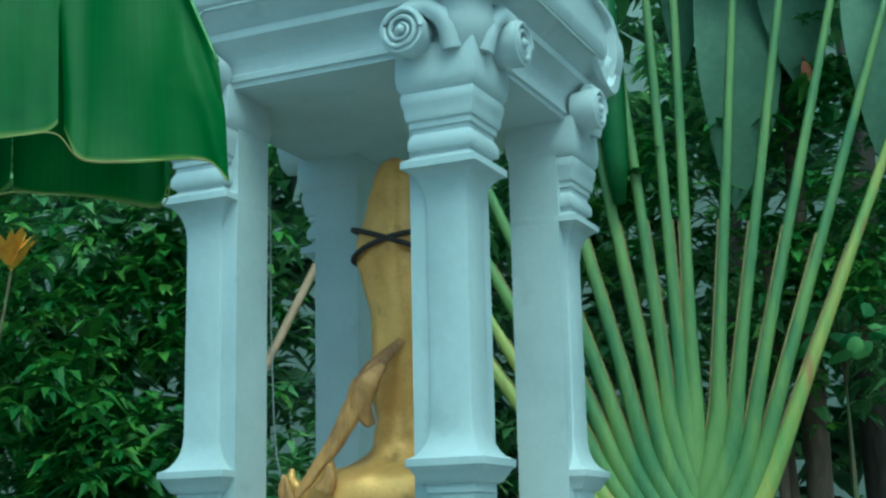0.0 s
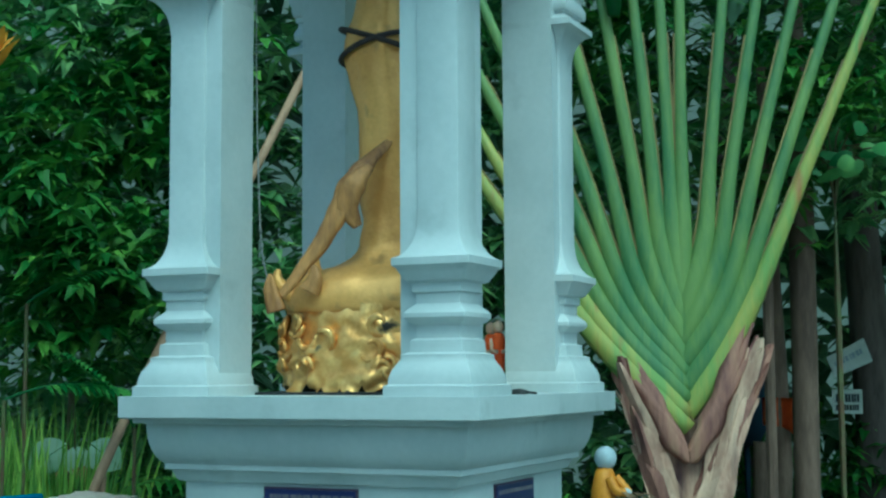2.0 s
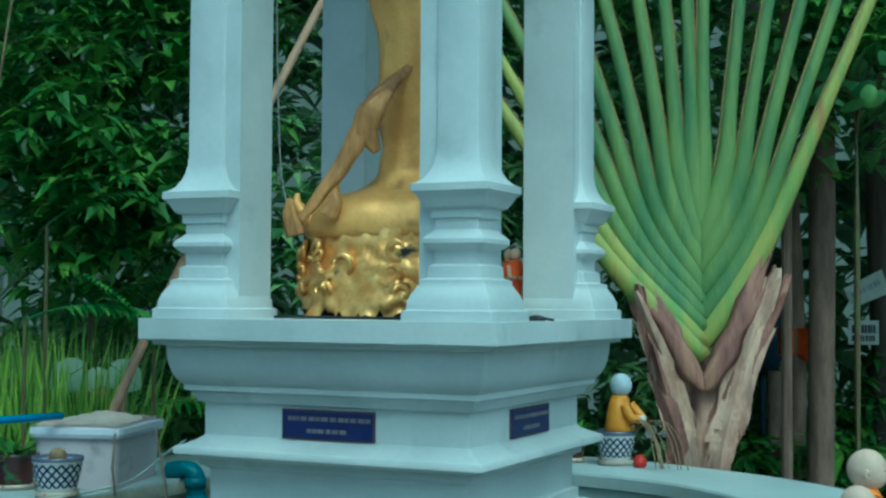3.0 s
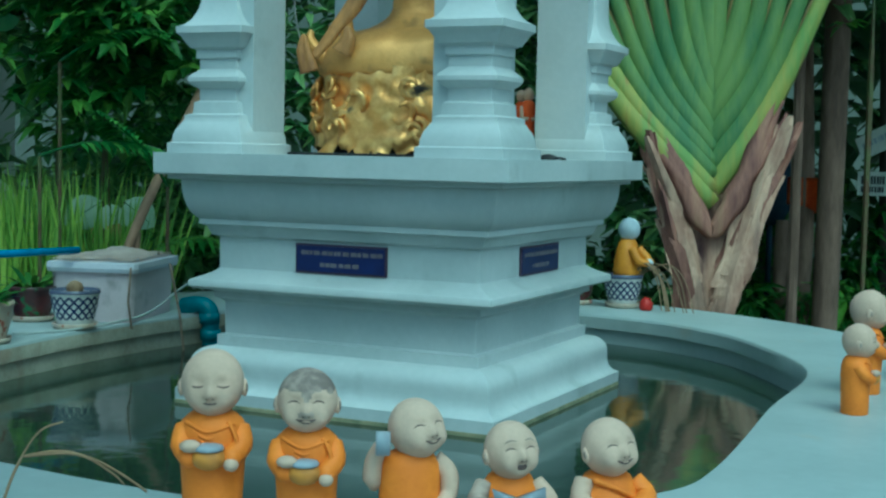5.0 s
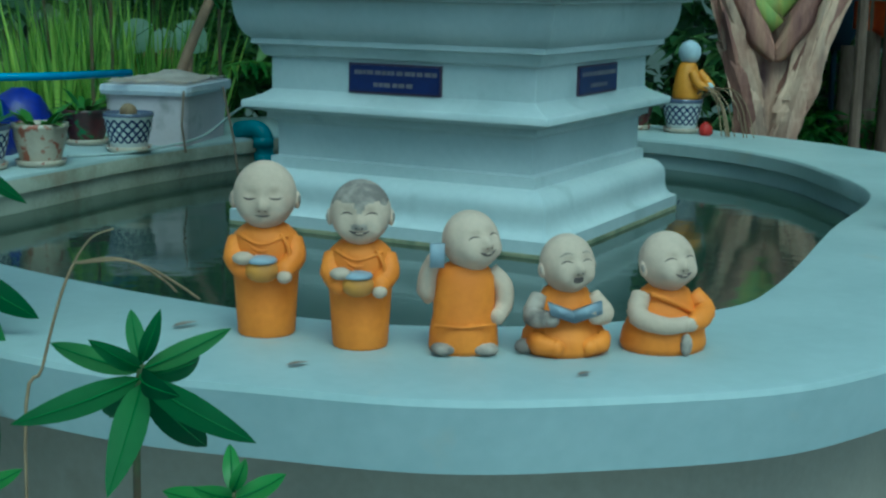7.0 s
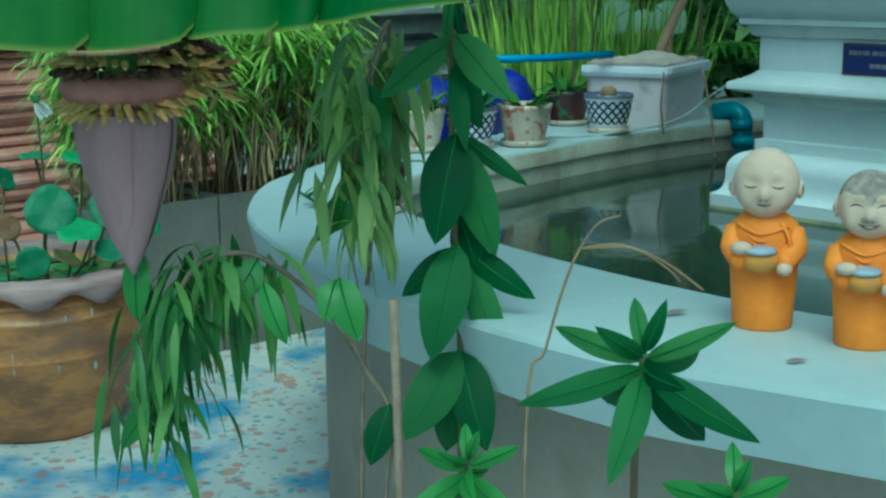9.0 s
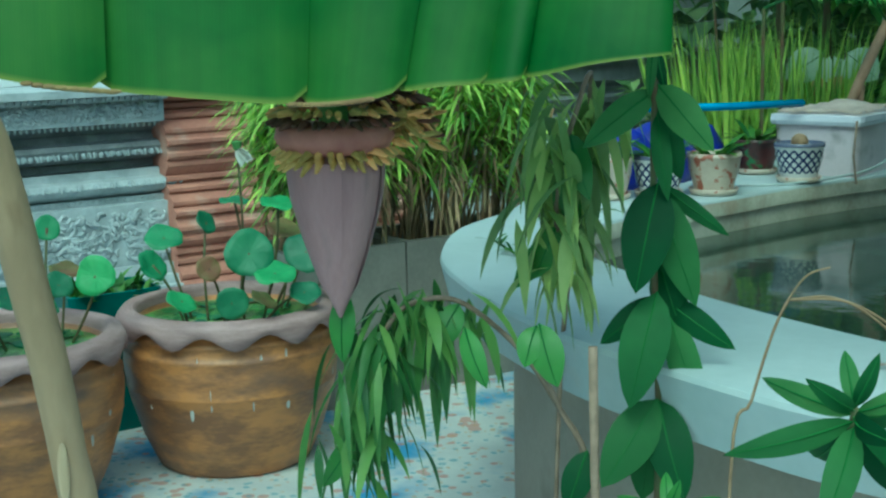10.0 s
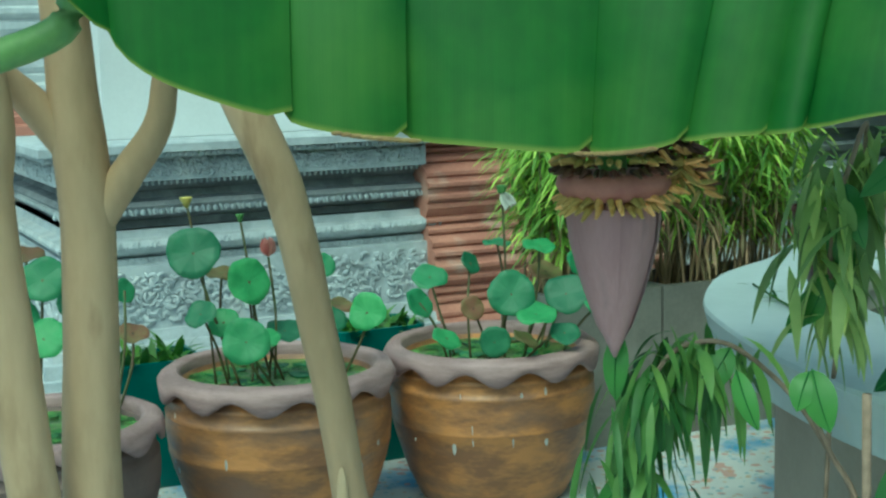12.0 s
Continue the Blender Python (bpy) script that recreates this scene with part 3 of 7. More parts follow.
        ellipsoid(bm, skin(Vector((0, -.93, -.45)), r * .05), (r * .14, r * .03, r * .028), R, n=10, m=6, mi=1)
    else:
        tube(bm, [skin(Vector((.23 * e, -.92, -.475 + .02 * e * e)), -r * .004) for e in (-1, -.6, -.2, .2, .6, 1)], [r * .014, r * .028, r * .034, r * .034, r * .028, r * .014], 6, mi=2)


def body(bm, prof, mi=0, n=22):
    bridge(bm, [circle(0, 0, z, rx, n, ry) for z, rx, ry in prof], mi=mi)


def limb(bm, pts, r, mi=1):
    q = spline(pts, 4)
    rr = list(np.interp(np.linspace(0, 1, len(q)), np.linspace(0, 1, len(r)), r))
    tube(bm, q, rr, 10, mi=mi)
    ellipsoid(bm, q[-1], (r[-1] * 1.1,) * 3, n=10, m=6, mi=mi)


def figurine(kind):
    bm = bmesh.new()
    if kind in ("bowl", "stained"):
        body(bm, [(0, .049, .044), (.004, .052, .047), (.05, .055, .048), (.10, .058, .050), (.135, .061, .052), (.165, .062, .051), (.185, .056, .046), (.198, .042, .038), (.204, .03, .03)])
        for s in (-1, 1):
            limb(bm, [(s * .048, -.004, .172), (s * .052, -.026, .145), (s * .038, -.050, .128)], [.02, .022, .018], 0)
        ellipsoid(bm, (-.002, -.056, .128), (.032, .026, .023), n=16, m=9, mi=4)
        lathe(bm, [(.026, .142), (.028, .146), (.024, .151), (.010, .154)], -.002, -.058, 16, mi=3)
        ellipsoid(bm, (-.034, -.064, .150), (.02, .016, .012), n=10, m=6, mi=1)
        ellipsoid(bm, (.038, -.066, .117), (.014, .013, .012), n=10, m=6, mi=1)
        for k in range(3):
            tube(bm, spline([(-.046 + .012 * k, -.030 - .006 * k, .188 - .012 * k), (-.005, -.050 - .001 * k, .172 - .012 * k), (.042 - .008 * k, -.036, .186 - .012 * k)], 5), .0035, 5, mi=0)
        for k in range(4):
            tube(bm, spline([(.03 + .006 * k, -.038 + .008 * k, .19 - .008 * k), (.045 + .004 * k, -.045, .16 - .01 * k), (.04, -.05, .135 - .006 * k)], 4), .004, 5, mi=0)
        head(bm, (0, -.008, .254), .0585, smile=1 if kind == "stained" else 0, cap=.42 if kind == "stained" else 0)
    elif kind == "phone":
        body(bm, [(0, .06, .045), (.01, .064, .050), (.04, .062, .050), (.07, .056, .046), (.11, .056, .045), (.14, .054, .042), (.155, .044, .036), (.163, .03, .03)])
        for k in range(3):
            tube(bm, [(-.055 + .02 * k, -.048, .058 - .002 * k), (0, -.052, .055), (.055 - .02 * k, -.046, .06)], .003, 5, mi=0)
        for s in (-1, 1):
            ellipsoid(bm, (s * .038, -.034, .012), (.024, .026, .012), n=12, m=7, mi=5)
        limb(bm, [(-.046, .008, .140), (-.066, .0, .105), (-.066, -.012, .145), (-.056, -.03, .172)], [.018, .019, .017, .014], 1)
        limb(bm, [(.046, .01, .145), (.070, .006, .12), (.072, .0, .085), (.060, -.018, .068)], [.018, .019, .017, .014], 1)
        bridge(bm, [square(-.052, -.052 - .012 * q, .013, .165 + .044 * q, .007, r=.003) for q in (0, 1)], mi=3)
        head(bm, (.010, -.006, .204), .053, tilt=-.10, turn=.52, pitch=.24, smile=1, ears=False)
    elif kind == "book":
        body(bm, [(0, .072, .064), (.012, .078, .070), (.034, .075, .067), (.052, .064, .054), (.09, .053, .043), (.112, .04, .036), (.12, .028, .028)])
        for s in (-1, 1):
            limb(bm, [(s * .02, -.04, .022), (s * .058, -.040, .024), (s * .03, -.062, .02)], [.02, .022, .014], 0)
        limb(bm, [(-.048, -.005, .098), (-.066, -.03, .07), (-.04, -.062, .072)], [.018, .019, .014], 5)
        limb(bm, [(.046, -.005, .098), (.064, -.03, .072), (.04, -.062, .075)], [.018, .019, .014], 1)
        ellipsoid(bm, (-.076, -.02, .014), (.02, .018, .014), n=10, m=6, mi=5)
        for s in (-1, 1):
            bridge(bm, [[(0, -.062, .066), (s * .045, -.075, .086), (s * .048, -.062, .104), (0, -.050, .084)], [(0, -.067, .064), (s * .046, -.080, .083), (s * .049, -.067, .101), (0, -.055, .082)]], mi=3)
        head(bm, (-.002, -.012, .160), .0505, turn=.18, pitch=.16, tilt=-.05, smile=2)
    elif kind == "seated":
        body(bm, [(0, .078, .066), (.012, .083, .072), (.035, .079, .069), (.06, .068, .058), (.09, .058, .048), (.112, .045, .039), (.122, .03, .03)])
        tube(bm, spline([(-.045, -.035, .112), (.0, -.05, .095), (.045, -.045, .07), (.06, -.035, .05)], 5), .006, 6, mi=0)
        limb(bm, [(-.05, -.008, .103), (-.066, -.03, .07), (-.03, -.066, .058), (.01, -.07, .06)], [.021, .02, .017, .014], 1)
        limb(bm, [(.05, -.008, .10), (.066, -.03, .075), (.04, -.06, .064), (.022, -.07, .062)], [.021, .022, .02, .013], 0)
        ellipsoid(bm, (.018, -.074, .06), (.016, .012, .014), n=10, m=6, mi=1)
        ellipsoid(bm, (.012, -.074, .022), (.012, .010, .022), n=10, m=6, mi=5)
        head(bm, (-.004, -.010, .166), .0535, turn=.16, pitch=.20, tilt=-.06, smile=1)
    return bm


def stand(kind, x, y, turn, label, size=1.0, group="monk figurines on the rim"):
    ob = part("monk_figurine", figurine(kind), FIG, smooth=True)
    ob.matrix_basis = pose(x, y, ZR, 0, 0, turn) @ Matrix.Scale(size, 4)
    return tagged(ob, label, "figurine", group)


stand("bowl", 0.023, -1.350, 30, "little plaster monk in orange robe holding an alms bowl", .96)
stand("stained", 0.207, -1.338, 29, "little plaster monk with stained grey face holding an alms bowl", .90)
stand("phone", 0.372, -1.277, 30, "little plaster monk in orange robe holding a phone to his ear", .92)
stand("book", 0.515, -1.184, 38, "little plaster monk sitting and laughing over an open book", .94)
stand("seated", 0.654, -1.080, 44, "little smiling plaster monk sitting with folded hands", .91)
stand("bowl", 0.847, 0.315, 100, "weathered plaster monk figurine in orange robe on the rim", .74)
stand("bowl", 0.818, 0.66, 100, "tall weathered plaster monk figurine in orange robe", .92)
stand("bowl", 0.93, 0.95, 95, "weathered plaster monk figurine beside the others on the rim", .85)

# ---- left bank: storage box, pots, pipes ----
PLASTIC = mat("grey_plastic", (0.68, 0.60, 0.62), (0.60, 0.52, 0.54), rough=0.45, scale=4, bump=0.05, third=(0.24, 0.22, 0.21), third_scale=6)
LID = mat("pale_lid_plastic", (0.70, 0.71, 0.78), (0.60, 0.61, 0.68), rough=0.45, scale=4, bump=0.05)
SHEET = mat("crumpled_sheet", (0.88, 0.78, 0.70), (0.72, 0.62, 0.54), rough=0.7, scale=12, bump=0.5)
BLUEPIPE = mat("blue_pipe_plastic", (0.02, 0.25, 0.50), (0.015, 0.2, 0.42), rough=0.35, scale=10, bump=0.05)
TEAL = mat("teal_pipe_plastic", (0.02, 0.20, 0.26), (0.015, 0.13, 0.17), rough=0.4, scale=10)
TARP = mat("blue_tarpaulin", (0.015, 0.03, 0.42), (0.01, 0.015, 0.2), rough=0.4, scale=9, bump=0.3)
CREAM = mat("cream_glaze", (0.55, 0.48, 0.38), (0.46, 0.38, 0.30), rough=0.3, scale=12, third=(0.32, 0.11, 0.07), third_scale=30, third_at=(0.58, 0.63))
REDPOT = mat("dark_flowered_glaze", (0.09, 0.02, 0.02), (0.03, 0.02, 0.02), rough=0.3, scale=12, third=(0.05, 0.16, 0.05), third_scale=18, third_at=(0.58, 0.64))
BAMBOO = mat("weathered_bamboo", (0.42, 0.27, 0.17), (0.28, 0.17, 0.10), rough=0.7, scale=6, fine=40, bump=0.3)
POTSOIL = mat("potting_soil", (0.06, 0.045, 0.03), rough=0.95, scale=30, bump=0.8)
HOSE = mat("clear_hose", (0.50, 0.54, 0.52), (0.40, 0.44, 0.42), rough=0.3, scale=20)


def lattice_glaze():
    """White glaze with a painted navy lattice of diamonds."""
    m = mat("lattice_glaze", (0.62, 0.62, 0.60), (0.52, 0.52, 0.52), rough=0.22, scale=10, bump=0.03)
    n, l = m.node_tree.nodes, m.node_tree.links
    b = n["Principled BSDF"]
    base = b.inputs["Base Color"].links[0].from_socket
    tc = n.new("ShaderNodeTexCoord")
    sp = n.new("ShaderNodeSeparateXYZ")
    l.new(tc.outputs["Object"], sp.inputs[0])

    def op(kind, a, c, d=None):
        q = n.new("ShaderNodeMath")
        q.operation = kind
        for i, v in enumerate((a, c, d)):
            if v is None:
                continue
            if isinstance(v, (int, float)):
                q.inputs[i].default_value = v
            else:
                l.new(v, q.inputs[i])
        return q.outputs[0]
    ang = op("MULTIPLY", op("ARCTAN2", sp.outputs[1], sp.outputs[0]), 16 / (2 * math.pi))
    hz = op("MULTIPLY", sp.outputs[2], 30.0)
    lines = []
    for s in (1, -1):
        v = op("ADD", ang, op("MULTIPLY", hz, s))
        lines.append(op("LESS_THAN", op("ABSOLUTE", op("SUBTRACT", op("FRACT", v, 0), 0.5), 0), 0.17))
    both = op("MAXIMUM", lines[0], lines[1])
    inside = op("MULTIPLY", op("GREATER_THAN", sp.outputs[2], 0.035), op("LESS_THAN", sp.outputs[2], 0.118))
    band = op("GREATER_THAN", sp.outputs[2], 0.127)
    mask = op("MAXIMUM", op("MULTIPLY", both, inside), op("MULTIPLY", band, 0.85))
    mx = n.new("ShaderNodeMixRGB")
    mx.inputs[2].default_value = (0.02, 0.03, 0.10, 1)
    l.new(mask, mx.inputs[0])
    l.new(base, mx.inputs[1])
    l.new(mx.outputs[0], b.inputs["Base Color"])
    return m


LATTICE = lattice_glaze()
GREEN = mat("leaf_green", (0.10, 0.24, 0.03), (0.055, 0.15, 0.02), rough=0.45, scale=5, fine=40, bump=0.1, per="island", trans=0.25)
DARKGREEN = mat("dark_leaf_green", (0.17, 0.27, 0.12), (0.10, 0.18, 0.09), rough=0.5, scale=4, fine=30, bump=0.1, per="island", trans=0.2)
GRASS = mat("grass_blade_green", (0.42, 0.62, 0.11), (0.28, 0.46, 0.07), rough=0.55, scale=5, bump=0.05, per="island", trans=0.3)
DRY = mat("dry_stalk", (0.30, 0.21, 0.12), (0.20, 0.13, 0.07), rough=0.8, scale=20, bump=0.3)


def flower_pot(x, y, glaze, label, r=.088, h=.14, plant="cactus", z=ZR, group="small glazed pots"):
    p = thing("flower_pot", 0, 0, 0, label=label, category="flower pot", group=group)
    bm = bmesh.new()
    lathe(bm, [(r * .70, .012), (r * .72, .02), (r * .93, h * .62), (r * .97, h * .85), (r * 1.02, h * .9), (r * 1.02, h), (r * .95, h), (r * .92, h * .88), (r * .3, h * .87)], n=26)
    part("bowl", bm, glaze, p, smooth=True)
    bm = bmesh.new()
    lathe(bm, [(r * .6, 0), (r * .85, .003), (r * .92, .022), (r * .88, .022), (r * .8, .012), (r * .3, .012)], n=24)
    part("saucer", bm, CREAM, p, "cream glazed saucer", smooth=True)
    bm = bmesh.new()
    lathe(bm, [(r * .93, h * .88), (r * .6, h * .92), (r * .1, h * .93)], n=18)
    part("soil", bm, POTSOIL, p)
    bm = bmesh.new()
    rnd = random.Random(int(abs(x * 100) + abs(y * 1000)))
    if plant == "cactus":
        ellipsoid(bm, (0, 0, h * 1.02), (r * .35, r * .35, h * .2), n=12, m=8)
        part("plant", bm, DRY, p, "dry clump")
    else:
        for i in range(26):
            a = rnd.uniform(0, 6.28)
            leaf(bm, (r * .4 * math.cos(a), r * .4 * math.sin(a), h * .9), (math.cos(a), math.sin(a), rnd.uniform(.6, 2)), (0, 0, 1), rnd.uniform(.06, .14), .025, droop=.9, seg=4)
        part("plant", bm, GREEN, p, "small leafy plant")
    p.matrix_basis = pose(x, y, z, 0, 0, rnd.uniform(0, 90))
    return p


flower_pot(-1.885, .515, LATTICE, "white pot with navy lattice pattern holding a dry clump")
flower_pot(-2.16, .60, REDPOT, "dark red flowered pot on the pond bank", h=.13, plant="leafy")
flower_pot(-1.865, .06, CREAM, "cream pot painted with red flowers on the pond bank", r=.09, plant="leafy")
flower_pot(-1.95, -.11, LATTICE, "white pot with navy lattice pattern and small plant", plant="leafy")
flower_pot(-2.02, -.27, CREAM, "cream painted pot with leafy plant", r=.08, plant="leafy")
flower_pot(-2.12, -.42, REDPOT, "dark flowered pot with leafy plant", r=.08, plant="leafy")
flower_pot(-1.27, -1.10, REDPOT, "dark pot with bright green leaves on the rim", r=.075, h=.12, plant="leafy")
flower_pot(-.455, 2.36, LATTICE, "white pot with navy lattice pattern on the far rim", r=.085, h=.145)
flower_pot(-.66, 2.36, REDPOT, "dark red pot on the far rim", r=.07, h=.12, plant="leafy")

# storage box: near corner, long side away
crate = thing("storage_box", 0, 0, 0, label="grey plastic storage box with crumpled sheet on its lid", category="storage box")
bm = bmesh.new()
W1, D1, H1 = .335, .46, .205
bridge(bm, [square(0, 0, W1 / 2 * .90, 0, D1 / 2 * .93, r=.02), square(0, 0, W1 / 2 * .98, H1, D1 / 2 * .98, r=.025)])
part("body", bm, PLASTIC, crate)
bm = bmesh.new()
bridge(bm, [square(0, 0, W1 / 2 * 1.05, H1 - .02, D1 / 2 * 1.04, r=.03), square(0, 0, W1 / 2 * 1.07, H1 - .005, D1 / 2 * 1.06, r=.03), square(0, 0, W1 / 2 * 1.06, H1 + .015, D1 / 2 * 1.05, r=.03), square(0, 0, W1 / 2 * .9, H1 + .022, D1 / 2 * .92, r=.03)])
part("lid", bm, LID, crate)
bm = bmesh.new()
g = [[bm.verts.new(((i / 14 - .5) * .33, (j / 18 - .5) * .46, H1 + .026 + .018 * max(0, noise.noise((i * .35, j * .35, 2.0))) + .006 * noise.noise((i * .9, j * .9, 5.0)) + .015 * math.exp(-((i - 8) / 4) ** 2 - ((j - 9) / 5) ** 2) * 2)) for j in range(19)] for i in range(15)]
for i in range(14):
    for j in range(18):
        bm.faces.new((g[i][j], g[i + 1][j], g[i + 1][j + 1], g[i][j + 1]))
bmesh.ops.solidify(bm, geom=bm.faces[:], thickness=-.004)
part("sheet", bm, SHEET, crate, "crumpled pale sheet", smooth=True)
crate.matrix_basis = pose(-2.02, 0.90, ZR, 0, 0, 17)
bm = bmesh.new()
tube(bm, [(-2.20, .05, 1.085), (-2.05, .345, 1.082), (-1.995, .66, 1.08)], .0135, 10)
tagged(part("blue_pipe", bm, BLUEPIPE, smooth=True), "straight bright blue plastic pipe lying on the box", "pipe")
bm = bmesh.new()
tube(bm, spline([(-1.86, 1.12, .84), (-1.79, 1.13, .85), (-1.745, 1.135, .83), (-1.735, 1.13, .77), (-1.735, 1.13, .60)], 6), .034, 14)
for q, r in (((-1.74, 1.13, .80), .041), ((-1.735, 1.13, .735), .041)):
    lathe(bm, [(r, q[2] - .02), (r, q[2] + .02)], q[0], q[1], 14)
tagged(part("pipe_elbow", bm, TEAL, smooth=True), "teal plastic pipe elbow dipping into the pond", "pipe")
bm = bmesh.new()
tube(bm, spline([(-1.80, 1.15, .96), (-1.79, 1.0, .92), (-1.79, .82, .85), (-1.80, .64, .83), (-1.84, .40, .821), (-1.93, .25, .821)], 6), .0045, 8)
tagged(part("garden_hose", bm, HOSE, smooth=True), "thin translucent hose draped over the pond bank", "hose")
for pts, r in (([(-2.205, 1.13, .85), (-2.18, 1.224, 1.121), (-2.119, 1.585, 1.70), (-1.99, 2.03, 2.42), (-1.86, 2.50, 3.2)], .021), ([(-2.14, 1.15, .85), (-2.19, 1.25, 1.11)], .017)):
    bm = bmesh.new()
    tube(bm, spline(pts, 5), r, 9)
    tagged(part("bamboo_pole", bm, BAMBOO, smooth=True), "weathered bamboo pole leaning by the pond", "pole", "bamboo poles")
rnd = random.Random(8)
for x, y, w in ((-2.26, .0, .15), (-2.28, .20, .14), (-2.31, .42, .13), (-2.22, -.18, .11)):
    bm = bmesh.new()
    rings = []
    for q in range(8):
        a = q / 7
        rr = w * math.sqrt(max(1 - (a - .15) ** 2 / .75, .02))
        rings.append([(x + rr * (1 + .25 * noise.noise((math.cos(2 * math.pi * i / 18) * 2, math.sin(2 * math.pi * i / 18) * 2, a * 3 + x))) * math.cos(2 * math.pi * i / 18), y + rr * math.sin(2 * math.pi * i / 18), ZR + a * .21) for i in range(18)])
    bridge(bm, rings)
    tagged(part("crumpled_tarpaulin", bm, TARP, smooth=True), "crumpled bright blue tarpaulin bundle on the pond bank", "tarpaulin", "tarpaulin bundles")

# seated figure in yellow on the far rim
YELLOW = mat("yellow_robe_paint", (0.66, 0.30, 0.015), (0.55, 0.22, 0.01), rough=0.55, scale=10)
PALEHEAD = mat("pale_blue_plaster", (0.50, 0.56, 0.62), (0.42, 0.47, 0.52), rough=0.7, scale=12)
bm = bmesh.new()
body(bm, [(0, .060, .055), (.03, .070, .06), (.07, .064, .055), (.12, .056, .046), (.15, .046, .038), (.17, .03, .03)])
limb(bm, [(.02, -.04, .13), (.03, -.075, .09), (.02, -.10, .075)], [.02, .02, .015], 0)
limb(bm, [(-.03, -.04, .13), (-.03, -.07, .08), (-.01, -.10, .07)], [.02, .02, .015], 0)
ellipsoid(bm, (0, -.105, .07), (.02, .02, .02), n=10, m=7, mi=1)
ellipsoid(bm, (0, -.005, .21), (.047, .047, .05), n=18, m=12, mi=1)
fig = part("monk_figurine", bm, (YELLOW, PALEHEAD), smooth=True)
fig.matrix_basis = pose(-.435, 2.35, ZR + .128, 0, 0, 78)
tagged(fig, "small white-headed figurine in yellow robe sitting on a pot", "figurine")
RED = mat("red_paint", (0.5, 0.02, 0.015), rough=0.5, scale=10)
bm = bmesh.new()
lathe(bm, [(.02, 0), (.03, .01), (.028, .03), (.02, .045), (.008, .055)], n=14)
ball = part("red_ornament", bm, RED, smooth=True)
ball.matrix_basis = pose(-.33, 2.30, ZR)
tagged(ball, "small red painted ornament beside the pot", "ornament")
ORANGE = mat("orange_cloth", (0.75, 0.13, 0.02), (0.6, 0.08, 0.015), rough=0.8, scale=12)
for x, y, h in ((-.338, .95, .235), (-.385, 1.0, .232)):
    bm = bmesh.new()
    bridge(bm, [circle(0, 0, z * h, r * h, 14, r * h * .8) for z, r in ((0, .085), (.05, .09), (.35, .088), (.6, .098), (.74, .10), (.80, .08), (.83, .045))], mi=0)
    ellipsoid(bm, (0, 0, .905 * h), (.078 * h, .078 * h, .095 * h), n=14, m=9, mi=1)
    for q in (-1, 1):
        tube(bm, [(q * .10 * h, 0, .74 * h), (q * .11 * h, -.05 * h, .58 * h), (q * .03 * h, -.10 * h, .56 * h)], .03 * h, 7, mi=1)
    ob = part("statuette", bm, (ORANGE, STONE), smooth=True)
    ob.matrix_basis = pose(x, y, 1.45, 0, 0, 35)
    tagged(ob, "slim plaster statuette in orange robe on the shrine floor", "statuette", "statuettes in the shrine")

# ---- traveller's palm ----
PETIOLE = mat("palm_stalk_green", (0.28, 0.38, 0.10), (0.13, 0.24, 0.085), rough=0.45, scale=3, fine=30, bump=0.15, stretch=(3, 3, .5), per="island")
EDGE = mat("stalk_edge_yellow", (0.26, 0.20, 0.06), (0.16, 0.12, 0.04), rough=0.5, scale=6)
HUSK = mat("dry_palm_husk", (0.72, 0.50, 0.36), (0.44, 0.26, 0.19), rough=0.85, scale=4, fine=26, bump=0.8, stretch=(3, 3, .8), third=(0.10, 0.05, 0.055), third_scale=3, third_at=(.5, .7))
HUSKDARK = mat("withered_purple_sheath", (0.40, 0.20, 0.14), (0.18, 0.08, 0.07), rough=0.75, scale=4, fine=26, bump=0.8, stretch=(3, 3, .6), third=(0.34, 0.22, 0.13), third_scale=4, third_at=(.55, .75))
OLDSTALK = mat("yellowing_stalk", (0.42, 0.38, 0.08), (0.22, 0.33, 0.08), rough=0.5, scale=3, fine=30, bump=0.15, stretch=(3, 3, .5), third=(0.34, 0.17, 0.06), third_scale=5, third_at=(.58, .75))
BLADE = mat("broad_leaf_green", (0.05, 0.16, 0.03), (0.03, 0.10, 0.02), rough=0.4, scale=4, fine=30, bump=0.2, trans=0.3)
PX, PY = -.29, 3.1
U = Vector((.918, .397, 0))   # across the fan
N = Vector((.397, -.918, 0))  # towards the front
palm = thing("travellers_palm", PX, PY, 0, label="traveller's palm with a flat fan of long green stalks", category="palm tree")
bm = bmesh.new()
prof = [(-.02, .13), (.4, .115), (.75, .10), (.90, .12), (1.0, .15), (1.10, .19), (1.20, .22), (1.27, .21), (1.33, .15), (1.37, .07)]
bridge(bm, [[tuple(Vector((PX, PY, z)) + U * (r * math.cos(a) * (1.0 + .12 * math.sin(5 * a + z * 9))) + N * (min(r, .10) * .5 * math.sin(a))) for a in [2 * math.pi * i / 18 for i in range(18)]] for z, r in prof])
part("trunk", bm, HUSK, palm, smooth=True)
rnd = random.Random(5)
